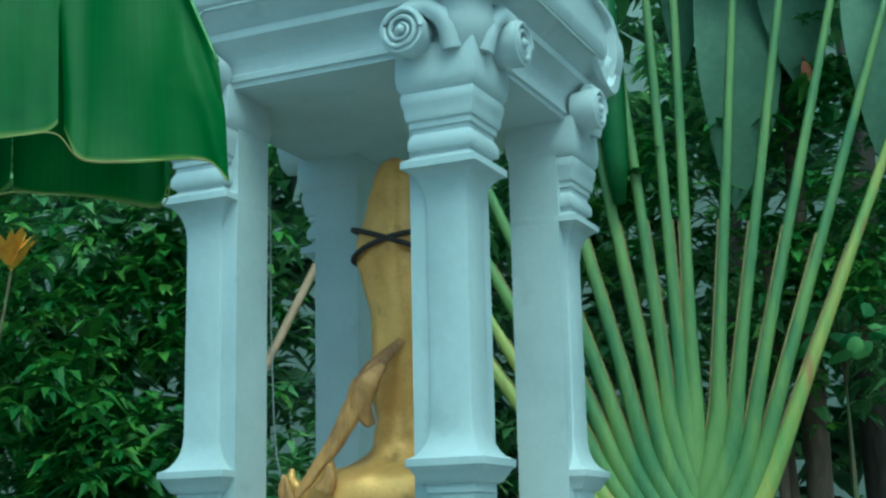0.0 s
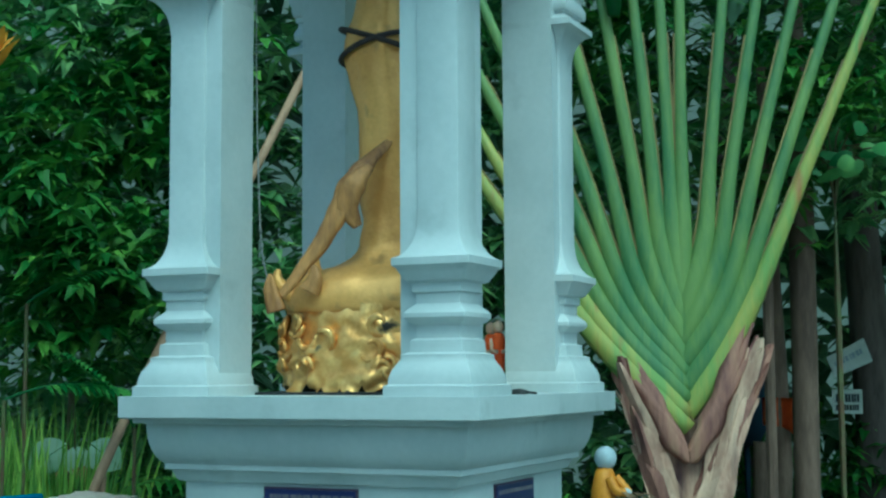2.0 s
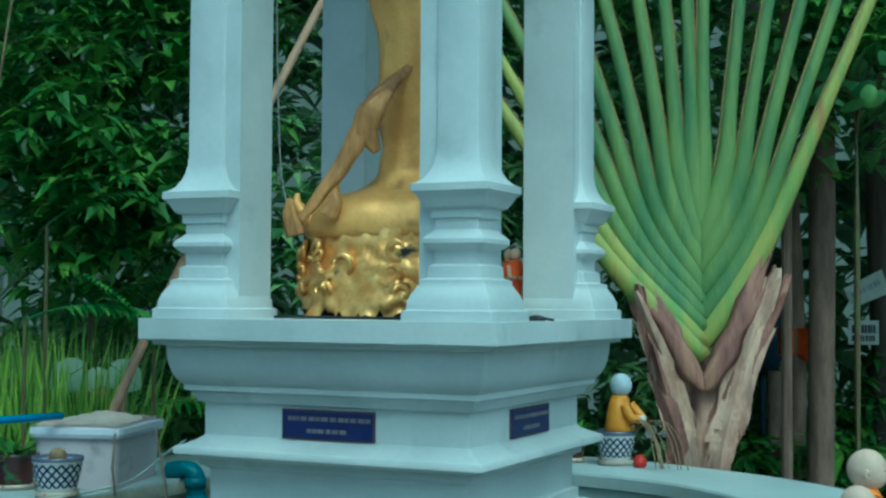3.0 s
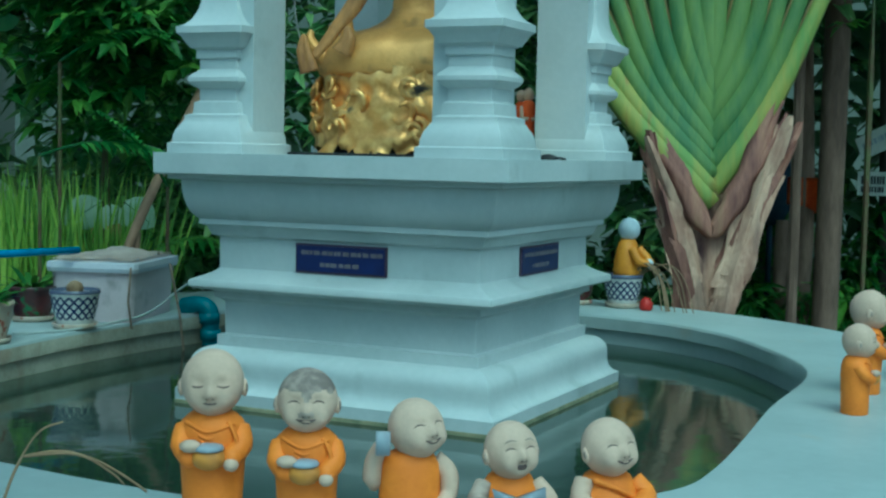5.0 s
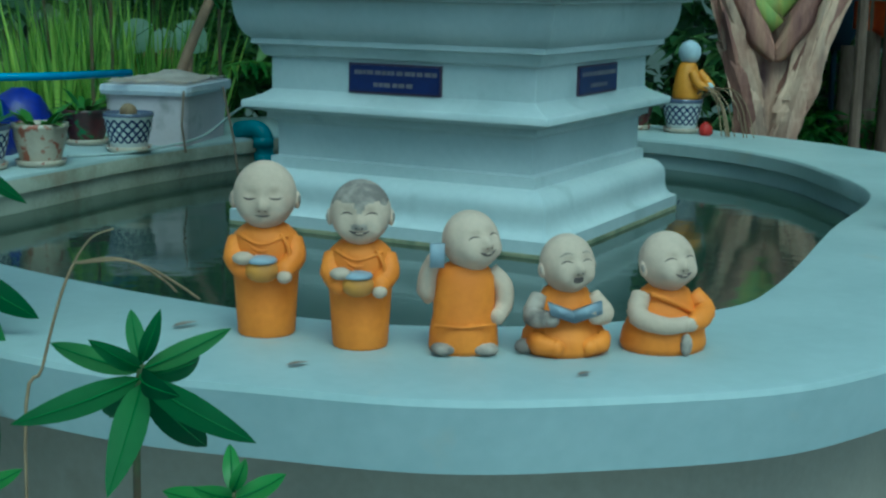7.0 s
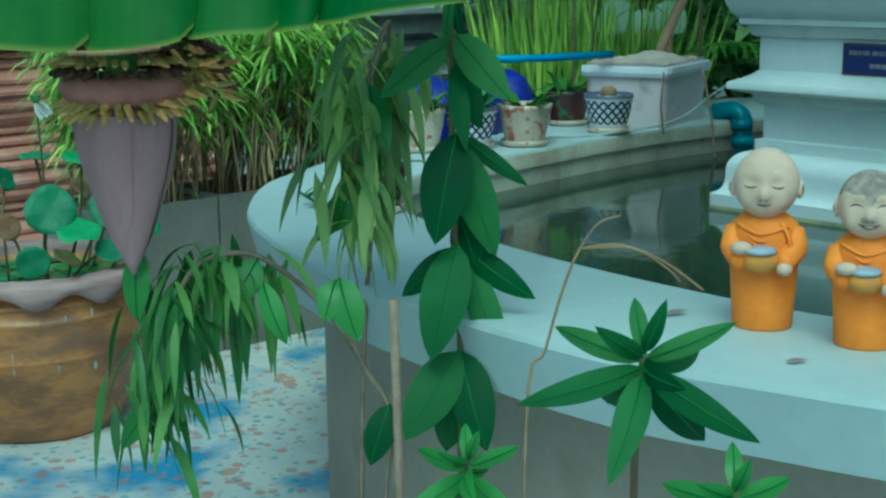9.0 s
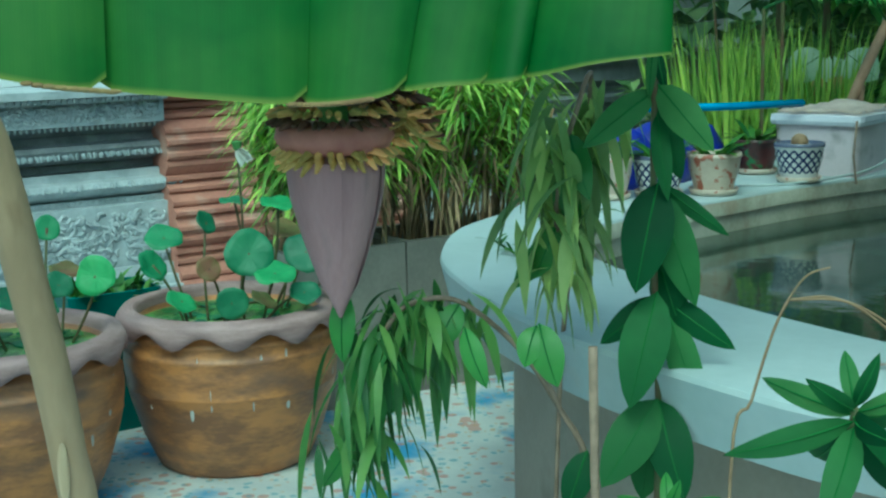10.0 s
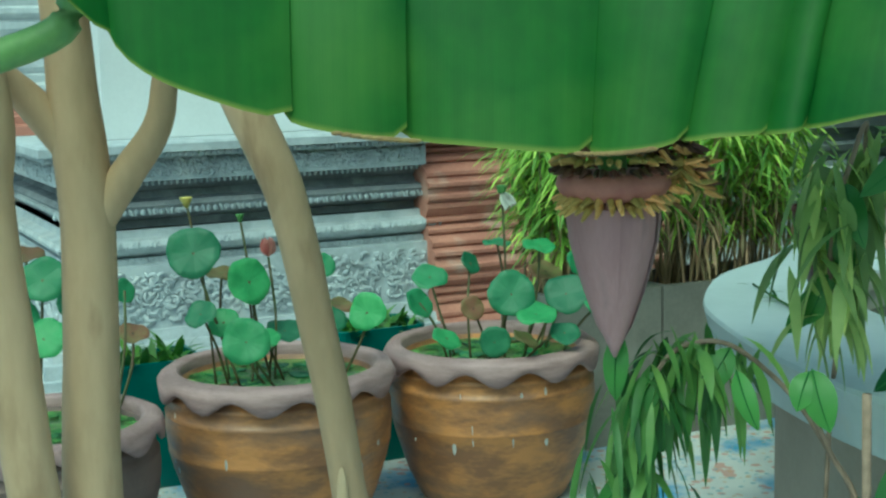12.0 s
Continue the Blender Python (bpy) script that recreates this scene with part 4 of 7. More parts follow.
for i in range(64):
    s = 1 if i % 2 else -1
    q = .15 + .85 * (i / 63) ** .8
    bm = bmesh.new()
    w = .035 + .06 * rnd.random()
    reach = 1 if s > 0 else .92
    base = Vector((PX, PY, .50 + .44 * q)) + U * s * (.05 + .03 * q) + N * (.085 - .04 * q + .02 * (i % 3))
    mid = Vector((PX, PY, .78 + .48 * q)) + U * s * (.07 + .12 * q + .04 * rnd.random()) * reach + N * (.10 - .02 * q)
    tipp = Vector((PX, PY, 1.02 + .66 * q + rnd.uniform(-.14, .12))) + U * s * (.10 + .27 * q + rnd.uniform(-.02, .05)) * reach + N * rnd.uniform(.0, .10)
    q3 = spline([base, mid, tipp], 7)
    rings = []
    for k, p in enumerate(q3):
        t = k / (len(q3) - 1)
        ww = w * (1 - .8 * t ** 2.5) * (1 + .5 * noise.noise((i * 3.1, t * 5, 0)))
        curl = .6 * math.sin(2.6 * t + i)
        sd = U * math.cos(curl) + N * math.sin(curl)
        cv = N * (.028 * math.sin(3 * t + i) + .03 * t * t)
        rings.append([p - sd * ww * .7 - N * .004 + cv, p + N * .012 + cv, p + sd * ww * .7 - N * .004 + cv, p - N * .006 + cv])
    bridge(bm, rings)
    part("husk", bm, HUSK if i % 3 else HUSKDARK, palm, smooth=False)
# purple-brown withered sheaths hugging the lowest stalks
for s, reach, top in ((-1, .285, 1.72), (1, .27, 1.80)):
    for k in range(3):
        bm = bmesh.new()
        pts = spline([Vector((PX, PY, 1.10 + .02 * k)) + N * .12, Vector((PX, PY, 1.24 + .02 * k)) + U * s * .09 + N * .125, Vector((PX, PY, 1.46)) + U * s * (reach * .66 + .02 * k) + N * .11, Vector((PX, PY, top - .06 * k)) + U * s * (reach + .03 + .02 * k) + N * .07], 7)
        rings = []
        for j, p in enumerate(pts):
            t = j / (len(pts) - 1)
            ww = (.040 - .008 * k) * (.35 + math.sin(math.pi * min(1, t * 1.1)) ** .7) * (1 + .35 * noise.noise((k * 5 + s, t * 6, 2)))
            d = (pts[min(j + 1, len(pts) - 1)] - pts[max(j - 1, 0)]).normalized()
            sd = d.cross(N).normalized()
            rings.append([p - sd * ww, p - sd * ww * .4 + N * .016, p + sd * ww * .4 + N * .02, p + sd * ww, p - N * .012])
        bridge(bm, rings)
        part("withered_sheath", bm, HUSKDARK, palm, "purple-brown withered leaf sheath", smooth=True)
#        angle at the far end, start height, how strongly it bends
FAN = [(-37, 1.40), (-33, 1.46), (-28.5, 1.53), (-24, 1.58), (-19.5, 1.64), (-14.5, 1.70), (-9.5, 1.77), (-5.5, 1.83), (-2.0, 1.90), (0.6, 1.93), (6.2, 1.86), (10.5, 1.78), (15.2, 1.68), (20.0, 1.56), (24.5, 1.44)]
for i, (ang, zb) in enumerate(FAN):
    bm = bmesh.new()
    a = radians(ang)
    s = 1 if ang > 0.2 else -1
    zo = 1.24
    L = 3.3 if ang > -30 else 1.9
    far = Vector((PX, PY, zo)) + U * math.sin(a) * L + Vector((0, 0, math.cos(a) * L))
    lift = (zb - 1.39) * 1.0
    ahead = .02 + .0018 * abs(ang)
    start = Vector((PX, PY, zo + lift)) - U * s * .012 + N * ahead
    r1 = max(.62, lift + .42)
    k1 = Vector((PX, PY, zo)) + U * math.sin(a * 1.16) * r1 + Vector((0, 0, math.cos(a * 1.16) * r1)) + N * ahead
    k2 = Vector((PX, PY, zo)) + U * math.sin(a * 1.05) * 1.4 + Vector((0, 0, math.cos(a * 1.05) * 1.4)) + N * ahead
    pts = spline([start, k1, k2, far], 7)
    rings = []
    for k, p in enumerate(pts):
        t = k / (len(pts) - 1)
        w = .052 * (1 - t) ** 1.3 + .020
        w *= .55 + .45 * min(1, t / .15)
        d = (pts[min(k + 1, len(pts) - 1)] - pts[max(k - 1, 0)]).normalized()
        sd = d.cross(N).normalized()
        rings.append([p - sd * w, p - sd * w * .7 + N * w * .55, p + N * w * .7, p + sd * w * .7 + N * w * .55, p + sd * w, p - N * w * .6])
    bridge(bm, rings)
    stalk = part("stalk", bm, OLDSTALK if i in (0, 1, len(FAN) - 1) else PETIOLE, palm, smooth=True)
    bm = bmesh.new()
    tube(bm, [Vector(r[4 if s < 0 else 0]) for r in rings[0:17]], .007, 5)
    part("stalk_edge", bm, EDGE, stalk, "yellow-brown margin of the stalk")
    if ang < -26:
        continue
    bm = bmesh.new()
    dd = (pts[-1] - pts[-2]).normalized()
    leaf(bm, pts[-1], dd + Vector((0, 0, .1)), N, 1.5, .45, droop=.25, fold=.2, seg=10, shape=.3)
    part("blade", bm, BLADE, stalk)
bm = bmesh.new()
pts = [Vector((PX, PY, 3.2)) + U * -.30 + Vector((0, 0, 1.1 * k / 6)) + U * (-.03 * k / 6) + N * .1 for k in range(7)]
tube(bm, pts, [.03, .055, .065, .07, .07, .06, .05], 10)
part("rolled_leaf", bm, BLADE, palm, "young rolled leaf", smooth=True)

# ---- posts, signs and cloth behind the palm ----
DARKBARK = mat("dark_bark", (0.14, 0.11, 0.095), (0.07, 0.055, 0.05), rough=0.9, scale=5, fine=30, bump=0.9, stretch=(3, 3, .6))
BARK = mat("rough_bark", (0.23, 0.155, 0.115), (0.12, 0.08, 0.06), rough=0.9, scale=5, fine=30, bump=0.9, stretch=(3, 3, .6))
for x, y, r, h, nm in ((-.25, 5.06, .058, 2.9, "wooden_post"), (-.37, 5.03, .04, 1.1, "wooden_post"), (.18, 6.0, .12, 5.5, "tree_trunk"), (-1.0, 7.4, .10, 5.5, "tree_trunk"), (.9, 6.6, .09, 5.5, "tree_trunk")):
    bm = bmesh.new()
    bridge(bm, [lobes(x + .03 * math.sin(z * 1.7 + x), y, z, r * (1.15 - .08 * z), r * (1.15 - .08 * z), n=14, seed=x, amp=.2) for z in np.linspace(-.02, h, 10)])
    tagged(part(nm, bm, BARK if nm == "wooden_post" else DARKBARK, smooth=True), "rough brown wooden post in the garden" if nm == "wooden_post" else "dark tree trunk among the garden plants", "post" if nm == "wooden_post" else "tree trunk")
SIGNW = mat("white_board", (0.62, 0.64, 0.60), (0.5, 0.52, 0.48), rough=0.6, scale=8)
INK = mat("dark_ink", (0.03, 0.04, 0.05), rough=0.7, scale=20)
for pts, rows in (([(-.03, 5.60, 1.60), (.02, 5.61, 1.475), (.245, 5.64, 1.575), (.195, 5.63, 1.72)], 1), ([(-.004, 5.611, 1.40), (-.004, 5.611, 1.25), (.176, 5.637, 1.25), (.176, 5.637, 1.40)], 2)):
    p = [Vector(q) for q in pts]
    c = sum(p, Vector()) / 4
    s = thing("sign_board", *c, label="small white hand-lettered board nailed to a tree" if rows == 2 else "tilted pale board with faint lettering on a tree", category="sign", group="garden signs")
    bm = bmesh.new()
    bridge(bm, [p, [q + Vector((-.004, .03, 0)) for q in p]])
    part("board", bm, SIGNW, s)
    rnd = random.Random(rows)
    for r in range(rows):
        bm = bmesh.new()
        u = .12
        while u < .85:
            du = rnd.uniform(.03, .09)
            v0, v1 = ((.18, .52), (.62, .86))[r] if rows == 2 else (.35, .6)
            bl = [p[0] + (p[3] - p[0]) * a + (p[1] - p[0]) * b for a, b in ((u, v0), (u + du, v0), (u + du, v1), (u, v1))]
            bridge(bm, [[q + Vector((.0, -.001, 0)) for q in bl], [q + Vector((.001, -.004, 0)) for q in bl]])
            u += du + rnd.uniform(.02, .05)
        part("lettering", bm, INK if rows == 2 else STEEL, s)
bm = bmesh.new()
g = [[bm.verts.new((-.31 + .25 * i / 8 + .02 * noise.noise((i, j, 0)), 4.985 - .02 * math.sin(i * 1.3), 1.36 - .16 * j / 6 - .14 * (i / 8) ** 3 * j / 6)) for j in range(7)] for i in range(9)]
for i in range(8):
    for j in range(6):
        bm.faces.new((g[i][j], g[i + 1][j], g[i + 1][j + 1], g[i][j + 1]))
bmesh.ops.solidify(bm, geom=bm.faces[:], thickness=.004)
tagged(part("orange_cloth", bm, ORANGE, smooth=True), "orange cloth tied round a wooden post", "cloth")
NAVYC = mat("dark_blue_cloth", (0.012, 0.03, 0.06), rough=0.8, scale=8)
bm = bmesh.new()
bridge(bm, [lobes(-.52, 5.5, z, r, r * .6, n=16, seed=2, amp=.3) for z, r in ((1.05, .08), (1.15, .14), (1.3, .16), (1.45, .13), (1.52, .05))])
tube(bm, [(-.52, 5.5, -.02), (-.52, 5.5, 1.1)], .02, 8)
tagged(part("blue_bag", bm, NAVYC, smooth=True), "dark blue bag hung on a stake", "bag")

# ---- painted floor, temple plinth and wall ----
def painted_floor():
    m = mat("painted_floor", (0.62, 0.64, 0.62), (0.52, 0.54, 0.54), rough=0.6, scale=5, bump=0.15, third=(0.10, 0.28, 0.50), third_scale=2.6, third_at=(0.5, 0.62))
    n, l = m.node_tree.nodes, m.node_tree.links
    b = n["Principled BSDF"]
    out = b.inputs["Base Color"].links[0].from_socket
    tc = n.new("ShaderNodeTexCoord")
    for sc, col, lim in ((16, (0.45, 0.14, 0.08), 0.30), (22, (0.08, 0.30, 0.40), 0.26), (28, (0.5, 0.3, 0.1), 0.22)):
        v = n.new("ShaderNodeTexVoronoi")
        v.inputs["Scale"].default_value = sc
        l.new(tc.outputs["Object"], v.inputs["Vector"])
        nz = n.new("ShaderNodeTexNoise")
        nz.inputs["Scale"].default_value = sc * .3
        l.new(tc.outputs["Object"], nz.inputs["Vector"])
        mu = n.new("ShaderNodeMath")
        mu.operation = "MULTIPLY"
        mu.inputs[1].default_value = lim * 1.8
        l.new(nz.outputs[0], mu.inputs[0])
        lt = n.new("ShaderNodeMath")
        lt.operation = "LESS_THAN"
        l.new(v.outputs["Distance"], lt.inputs[0])
        l.new(mu.outputs[0], lt.inputs[1])
        k = n.new("ShaderNodeMath")
        k.operation = "MULTIPLY"
        k.inputs[1].default_value = 0.6
        l.new(lt.outputs[0], k.inputs[0])
        mx = n.new("ShaderNodeMixRGB")
        mx.inputs[2].default_value = (*col, 1)
        l.new(k.outputs[0], mx.inputs[0])
        l.new(out, mx.inputs[1])
        out = mx.outputs[0]
    l.new(out, b.inputs["Base Color"])
    return m


bm = bmesh.new()
box(bm, -6.5, 3.5, -8.0, 0.2, -0.015, 0.0)
tagged(part("floor", bm, painted_floor()), "white floor splashed with blue and orange paint", "floor", kind="structure")

GREY = mat("carved_grey_stone", (0.50, 0.54, 0.56), (0.36, 0.39, 0.41), rough=0.85, scale=8, fine=50, bump=0.6, third=(0.50, 0.51, 0.50), third_scale=4, third_at=(.55, .8))
# Darker grey for the near plinth's courses from z .735 to .955.
GREYDARK = mat("darker_grey_stone", (0.30, 0.31, 0.32), (0.19, 0.20, 0.21), rough=0.9, scale=9, fine=60, bump=0.7, third=(0.42, 0.43, 0.43), third_scale=7, third_at=(.6, .75))
TERRA = mat("terracotta_red_paint", (0.47, 0.22, 0.16), (0.37, 0.16, 0.12), rough=0.8, scale=5, fine=40, bump=0.5, third=(0.50, 0.36, 0.30), third_scale=6, third_at=(.55, .75))
WALLW = mat("white_wall_paint", (0.72, 0.74, 0.74), (0.64, 0.66, 0.66), rough=0.7, scale=2, bump=0.15)
STEPS = [(0, .45), (.10, .45), (.10, .42), (.14, .42), (.14, .38), (.20, .37), (.20, .33), (.24, .32), (.24, .28), (.29, .27), (.29, .24), (.58, .24), (.58, .20), (.61, .20), (.61, .16), (.64, .22), (.665, .24), (.69, .22), (.70, .17), (.735, .16), (.735, .10), (.77, .10), (.80, .17), (.84, .20),
         (.86, .18), (.87, .12), (.90, .10), (.93, .14), (.95, .20), (.955, .25), (1.06, .25), (1.06, .30), (1.085, .30), (1.085, .33), (1.12, .33), (1.13, .31), (1.13, 0)]


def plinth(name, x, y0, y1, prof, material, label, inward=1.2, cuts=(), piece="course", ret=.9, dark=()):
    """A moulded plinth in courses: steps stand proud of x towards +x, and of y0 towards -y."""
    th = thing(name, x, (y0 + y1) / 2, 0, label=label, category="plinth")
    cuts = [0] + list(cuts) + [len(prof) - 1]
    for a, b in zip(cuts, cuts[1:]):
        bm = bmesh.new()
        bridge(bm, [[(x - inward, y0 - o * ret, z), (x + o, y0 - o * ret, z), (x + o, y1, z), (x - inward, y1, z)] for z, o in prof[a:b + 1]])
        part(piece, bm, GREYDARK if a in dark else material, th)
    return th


XP = -4.92
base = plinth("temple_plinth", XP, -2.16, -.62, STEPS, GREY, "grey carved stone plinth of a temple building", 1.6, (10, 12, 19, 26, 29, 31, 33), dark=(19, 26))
rib = [(0, .42), (.05, .42)]
z = .05
k = 0
while z < 1.06:
    o = .40 - .20 * (z / 1.06) + .03 * math.sin(z * 17)
    g = .007 + .006 * (k % 3)
    rib += [(z, o - g), (z + .010, o + .004), (z + .026, o + .004), (z + .034, o - g)]
    z += (.046, .060, .052, .068)[k % 4]
    k += 1
rib += [(1.07, .26), (1.12, .26), (1.13, 0)]
plinth("terracotta_plinth", XP, -.62, .75, [(z, o) for z, o in rib], TERRA, "terracotta red ribbed plinth beside the grey one", 1.6, range(2, 2 + 4 * ((len(rib) - 5) // 4), 4), "rib", 0)
plinth("temple_plinth", XP - .9, .9, 5.0, STEPS, GREY, "grey carved stone plinth further along the building", 1.6, (10, 12, 19, 26, 29, 31, 33))
# carved leaf work on the friezes, small bosses in rows
rnd = random.Random(12)
bm = bmesh.new()
for y in np.arange(-2.38, -.64, .030):
    for z, o, r in ((.815, .185, .013), (.665, .235, .010), (.978, .25, .010), (1.042, .25, .009), (.60, .20, .009)):
        ellipsoid(bm, (XP + o, y, z), (.008, r * .9, r), None, n=6, m=4)


def flourish(c, across, out, r):
    """A curl of carved foliage: a bent tapering ridge."""
    a0, s = rnd.uniform(0, 6.28), rnd.choice((-1, 1))
    pts = [Vector(c) + Vector(across) * (r * (1 - .13 * k) * math.cos(a0 + s * k * .8)) + Vector((0, 0, r * (1 - .13 * k) * math.sin(a0 + s * k * .8))) + Vector(out) * .003 for k in range(5)]
    tube(bm, pts, [r * .14, r * .34, r * .42, r * .34, r * .14], 5)


for i in range(1700):
    z, o, r = rnd.choice(((1.01, .25, .024), (1.01, .25, .024), (.43, .24, .032), (.43, .24, .032), (.43, .24, .032)))
    dz = .028 if z > .9 else .10
    if rnd.random() < .72:
        flourish((XP + o, rnd.uniform(-2.38, -.64), z + rnd.uniform(-dz, dz)), (0, 1, 0), (1, 0, 0), r * rnd.uniform(.5, 1))
    else:
        flourish((rnd.uniform(XP - 1.3, XP + .2), -2.16 - o * .9, z + rnd.uniform(-dz, dz)), (1, 0, 0), (0, -1, 0), r * rnd.uniform(.5, 1))
for side in (0, 1):
    for k in range(22 if side == 0 else 16):
        u = .083 * k
        def spot(da, z, o):
            if side == 0:
                return Vector((XP + o, -2.33 + u + da, z))
            return Vector((XP + .18 - u + da, -2.16 - o * .9, z))
        # arched petals, each with a bud, and drops under the ledge above
        tube(bm, [spot(.034 * math.cos(a), .802 + .042 * math.sin(a), .205 - .03 * math.sin(a)) for a in [math.pi * q / 8 for q in range(9)]], .0065, 6)
        ellipsoid(bm, spot(0, .814, .205), (.010, .012, .014), n=8, m=5)
        tube(bm, [spot(.030 * math.cos(a), .690 - .034 * math.sin(a), .232) for a in [math.pi * q / 8 for q in range(9)]], .006, 6)
        ellipsoid(bm, spot(.041, .668, .236), (.010, .009, .016), n=8, m=5)
        for q in (0, 1, 2):
            ellipsoid(bm, spot(-.028 + .028 * q, .942, .19), (.007, .007, .014), n=7, m=5)
tagged(part("carving", bm, GREY, base, smooth=True), kind="stuff")
bm = bmesh.new()
for y in np.arange(-2.42, -.64, .03):
    box(bm, XP + .30, XP + .315, y, y + .014, 1.064, 1.082, r=.002)
tagged(part("dentil_course", bm, GREY, base), kind="stuff")
# carved pilaster standing on the plinth's return
pil = thing("pilaster", -5.95, -2.33, 1.13, label="carved grey stone pilaster on a red base beside the white wall", category="pilaster")
bm = bmesh.new()
bridge(bm, [square(-5.95, -2.33, h, z, r=.01) for h, z in ((.20, 1.132), (.20, 1.18), (.175, 1.19), (.185, 1.225), (.165, 1.235), (.165, 1.27))])
part("base", bm, TERRA, pil, "red painted base")
bm = bmesh.new()
seq = [(.15, 1.271)]
for k in range(14):
    z0 = 1.28 + .19 * k
    seq += [(.165, z0), (.165, z0 + .035), (.150, z0 + .04), (.150, z0 + .05), (.178, z0 + .075), (.178, z0 + .10), (.150, z0 + .115), (.158, z0 + .15), (.145, z0 + .16)]
bridge(bm, [square(-5.95, -2.33, h, z, r=.008) for h, z in seq])
part("shaft", bm, GREY, pil)
bm = bmesh.new()
for k in range(5):
    for q in range(9):
        tube(bm, [(-5.95 + .168, -2.33 + (-.13 + .0325 * q) + .013 * math.cos(a), 1.355 + .19 * k + .016 * math.sin(a)) for a in [math.pi * j / 5 for j in range(6)]], .005, 5)
tagged(part("carving", bm, GREY, pil), kind="stuff")
bm = bmesh.new()
box(bm, -6.9, XP - .02, -2.1, .70, 1.13, 4.2)
tagged(part("wall_west", bm, WALLW), "plain white temple wall above the plinth", "wall", kind="structure")
bm = bmesh.new()
box(bm, -7.4, XP - .95, .95, 4.5, 1.13, 3.6)
tagged(part("wall_far", bm, WALLW), "plain white wall further along the building", "wall", kind="structure")

# ---- lotus jars ----
GLAZE = mat("brown_glazed_clay", (0.54, 0.25, 0.085), (0.26, 0.125, 0.06), rough=0.40, scale=5, fine=34, bump=0.35, stretch=(1, 1, 2.6), contrast=(.38, .6), third=(0.20, 0.12, 0.085), third_scale=3.2, third_at=(.48, .68))
LIP = mat("mauve_clay_lip", (0.43, 0.29, 0.28), (0.27, 0.175, 0.17), rough=0.65, scale=6, bump=0.3, stretch=(1, 1, 6))
DRIP = mat("chalky_lime", (0.52, 0.50, 0.46), rough=.8, scale=30)
DULL = mat("dull_clay", (0.20, 0.14, 0.12), (0.13, 0.09, 0.08), rough=0.7, scale=5, bump=0.3)
POND = mat("duckweed_water", (0.16, 0.30, 0.06), (0.06, 0.13, 0.03), rough=0.3, scale=14, fine=60, bump=0.5, contrast=(.4, .55))
LOTUS = mat("lotus_leaf_green", (0.10, 0.31, 0.135), (0.065, 0.23, 0.10), rough=0.5, scale=5, fine=40, bump=0.12, per="object", trans=0.25)
LOTUSB = mat("browning_lotus_leaf", (0.16, 0.17, 0.05), (0.19, 0.10, 0.05), rough=0.6, scale=6, bump=0.2, per="object", trans=0.2)
STEM = mat("green_brown_stem", (0.10, 0.12, 0.04), (0.10, 0.06, 0.03), rough=0.6, scale=12, bump=0.1)
PAD = mat("water_lettuce_green", (0.15, 0.36, 0.09), (0.09, 0.25, 0.06), rough=0.5, scale=9, bump=0.1, per="island", trans=0.2)


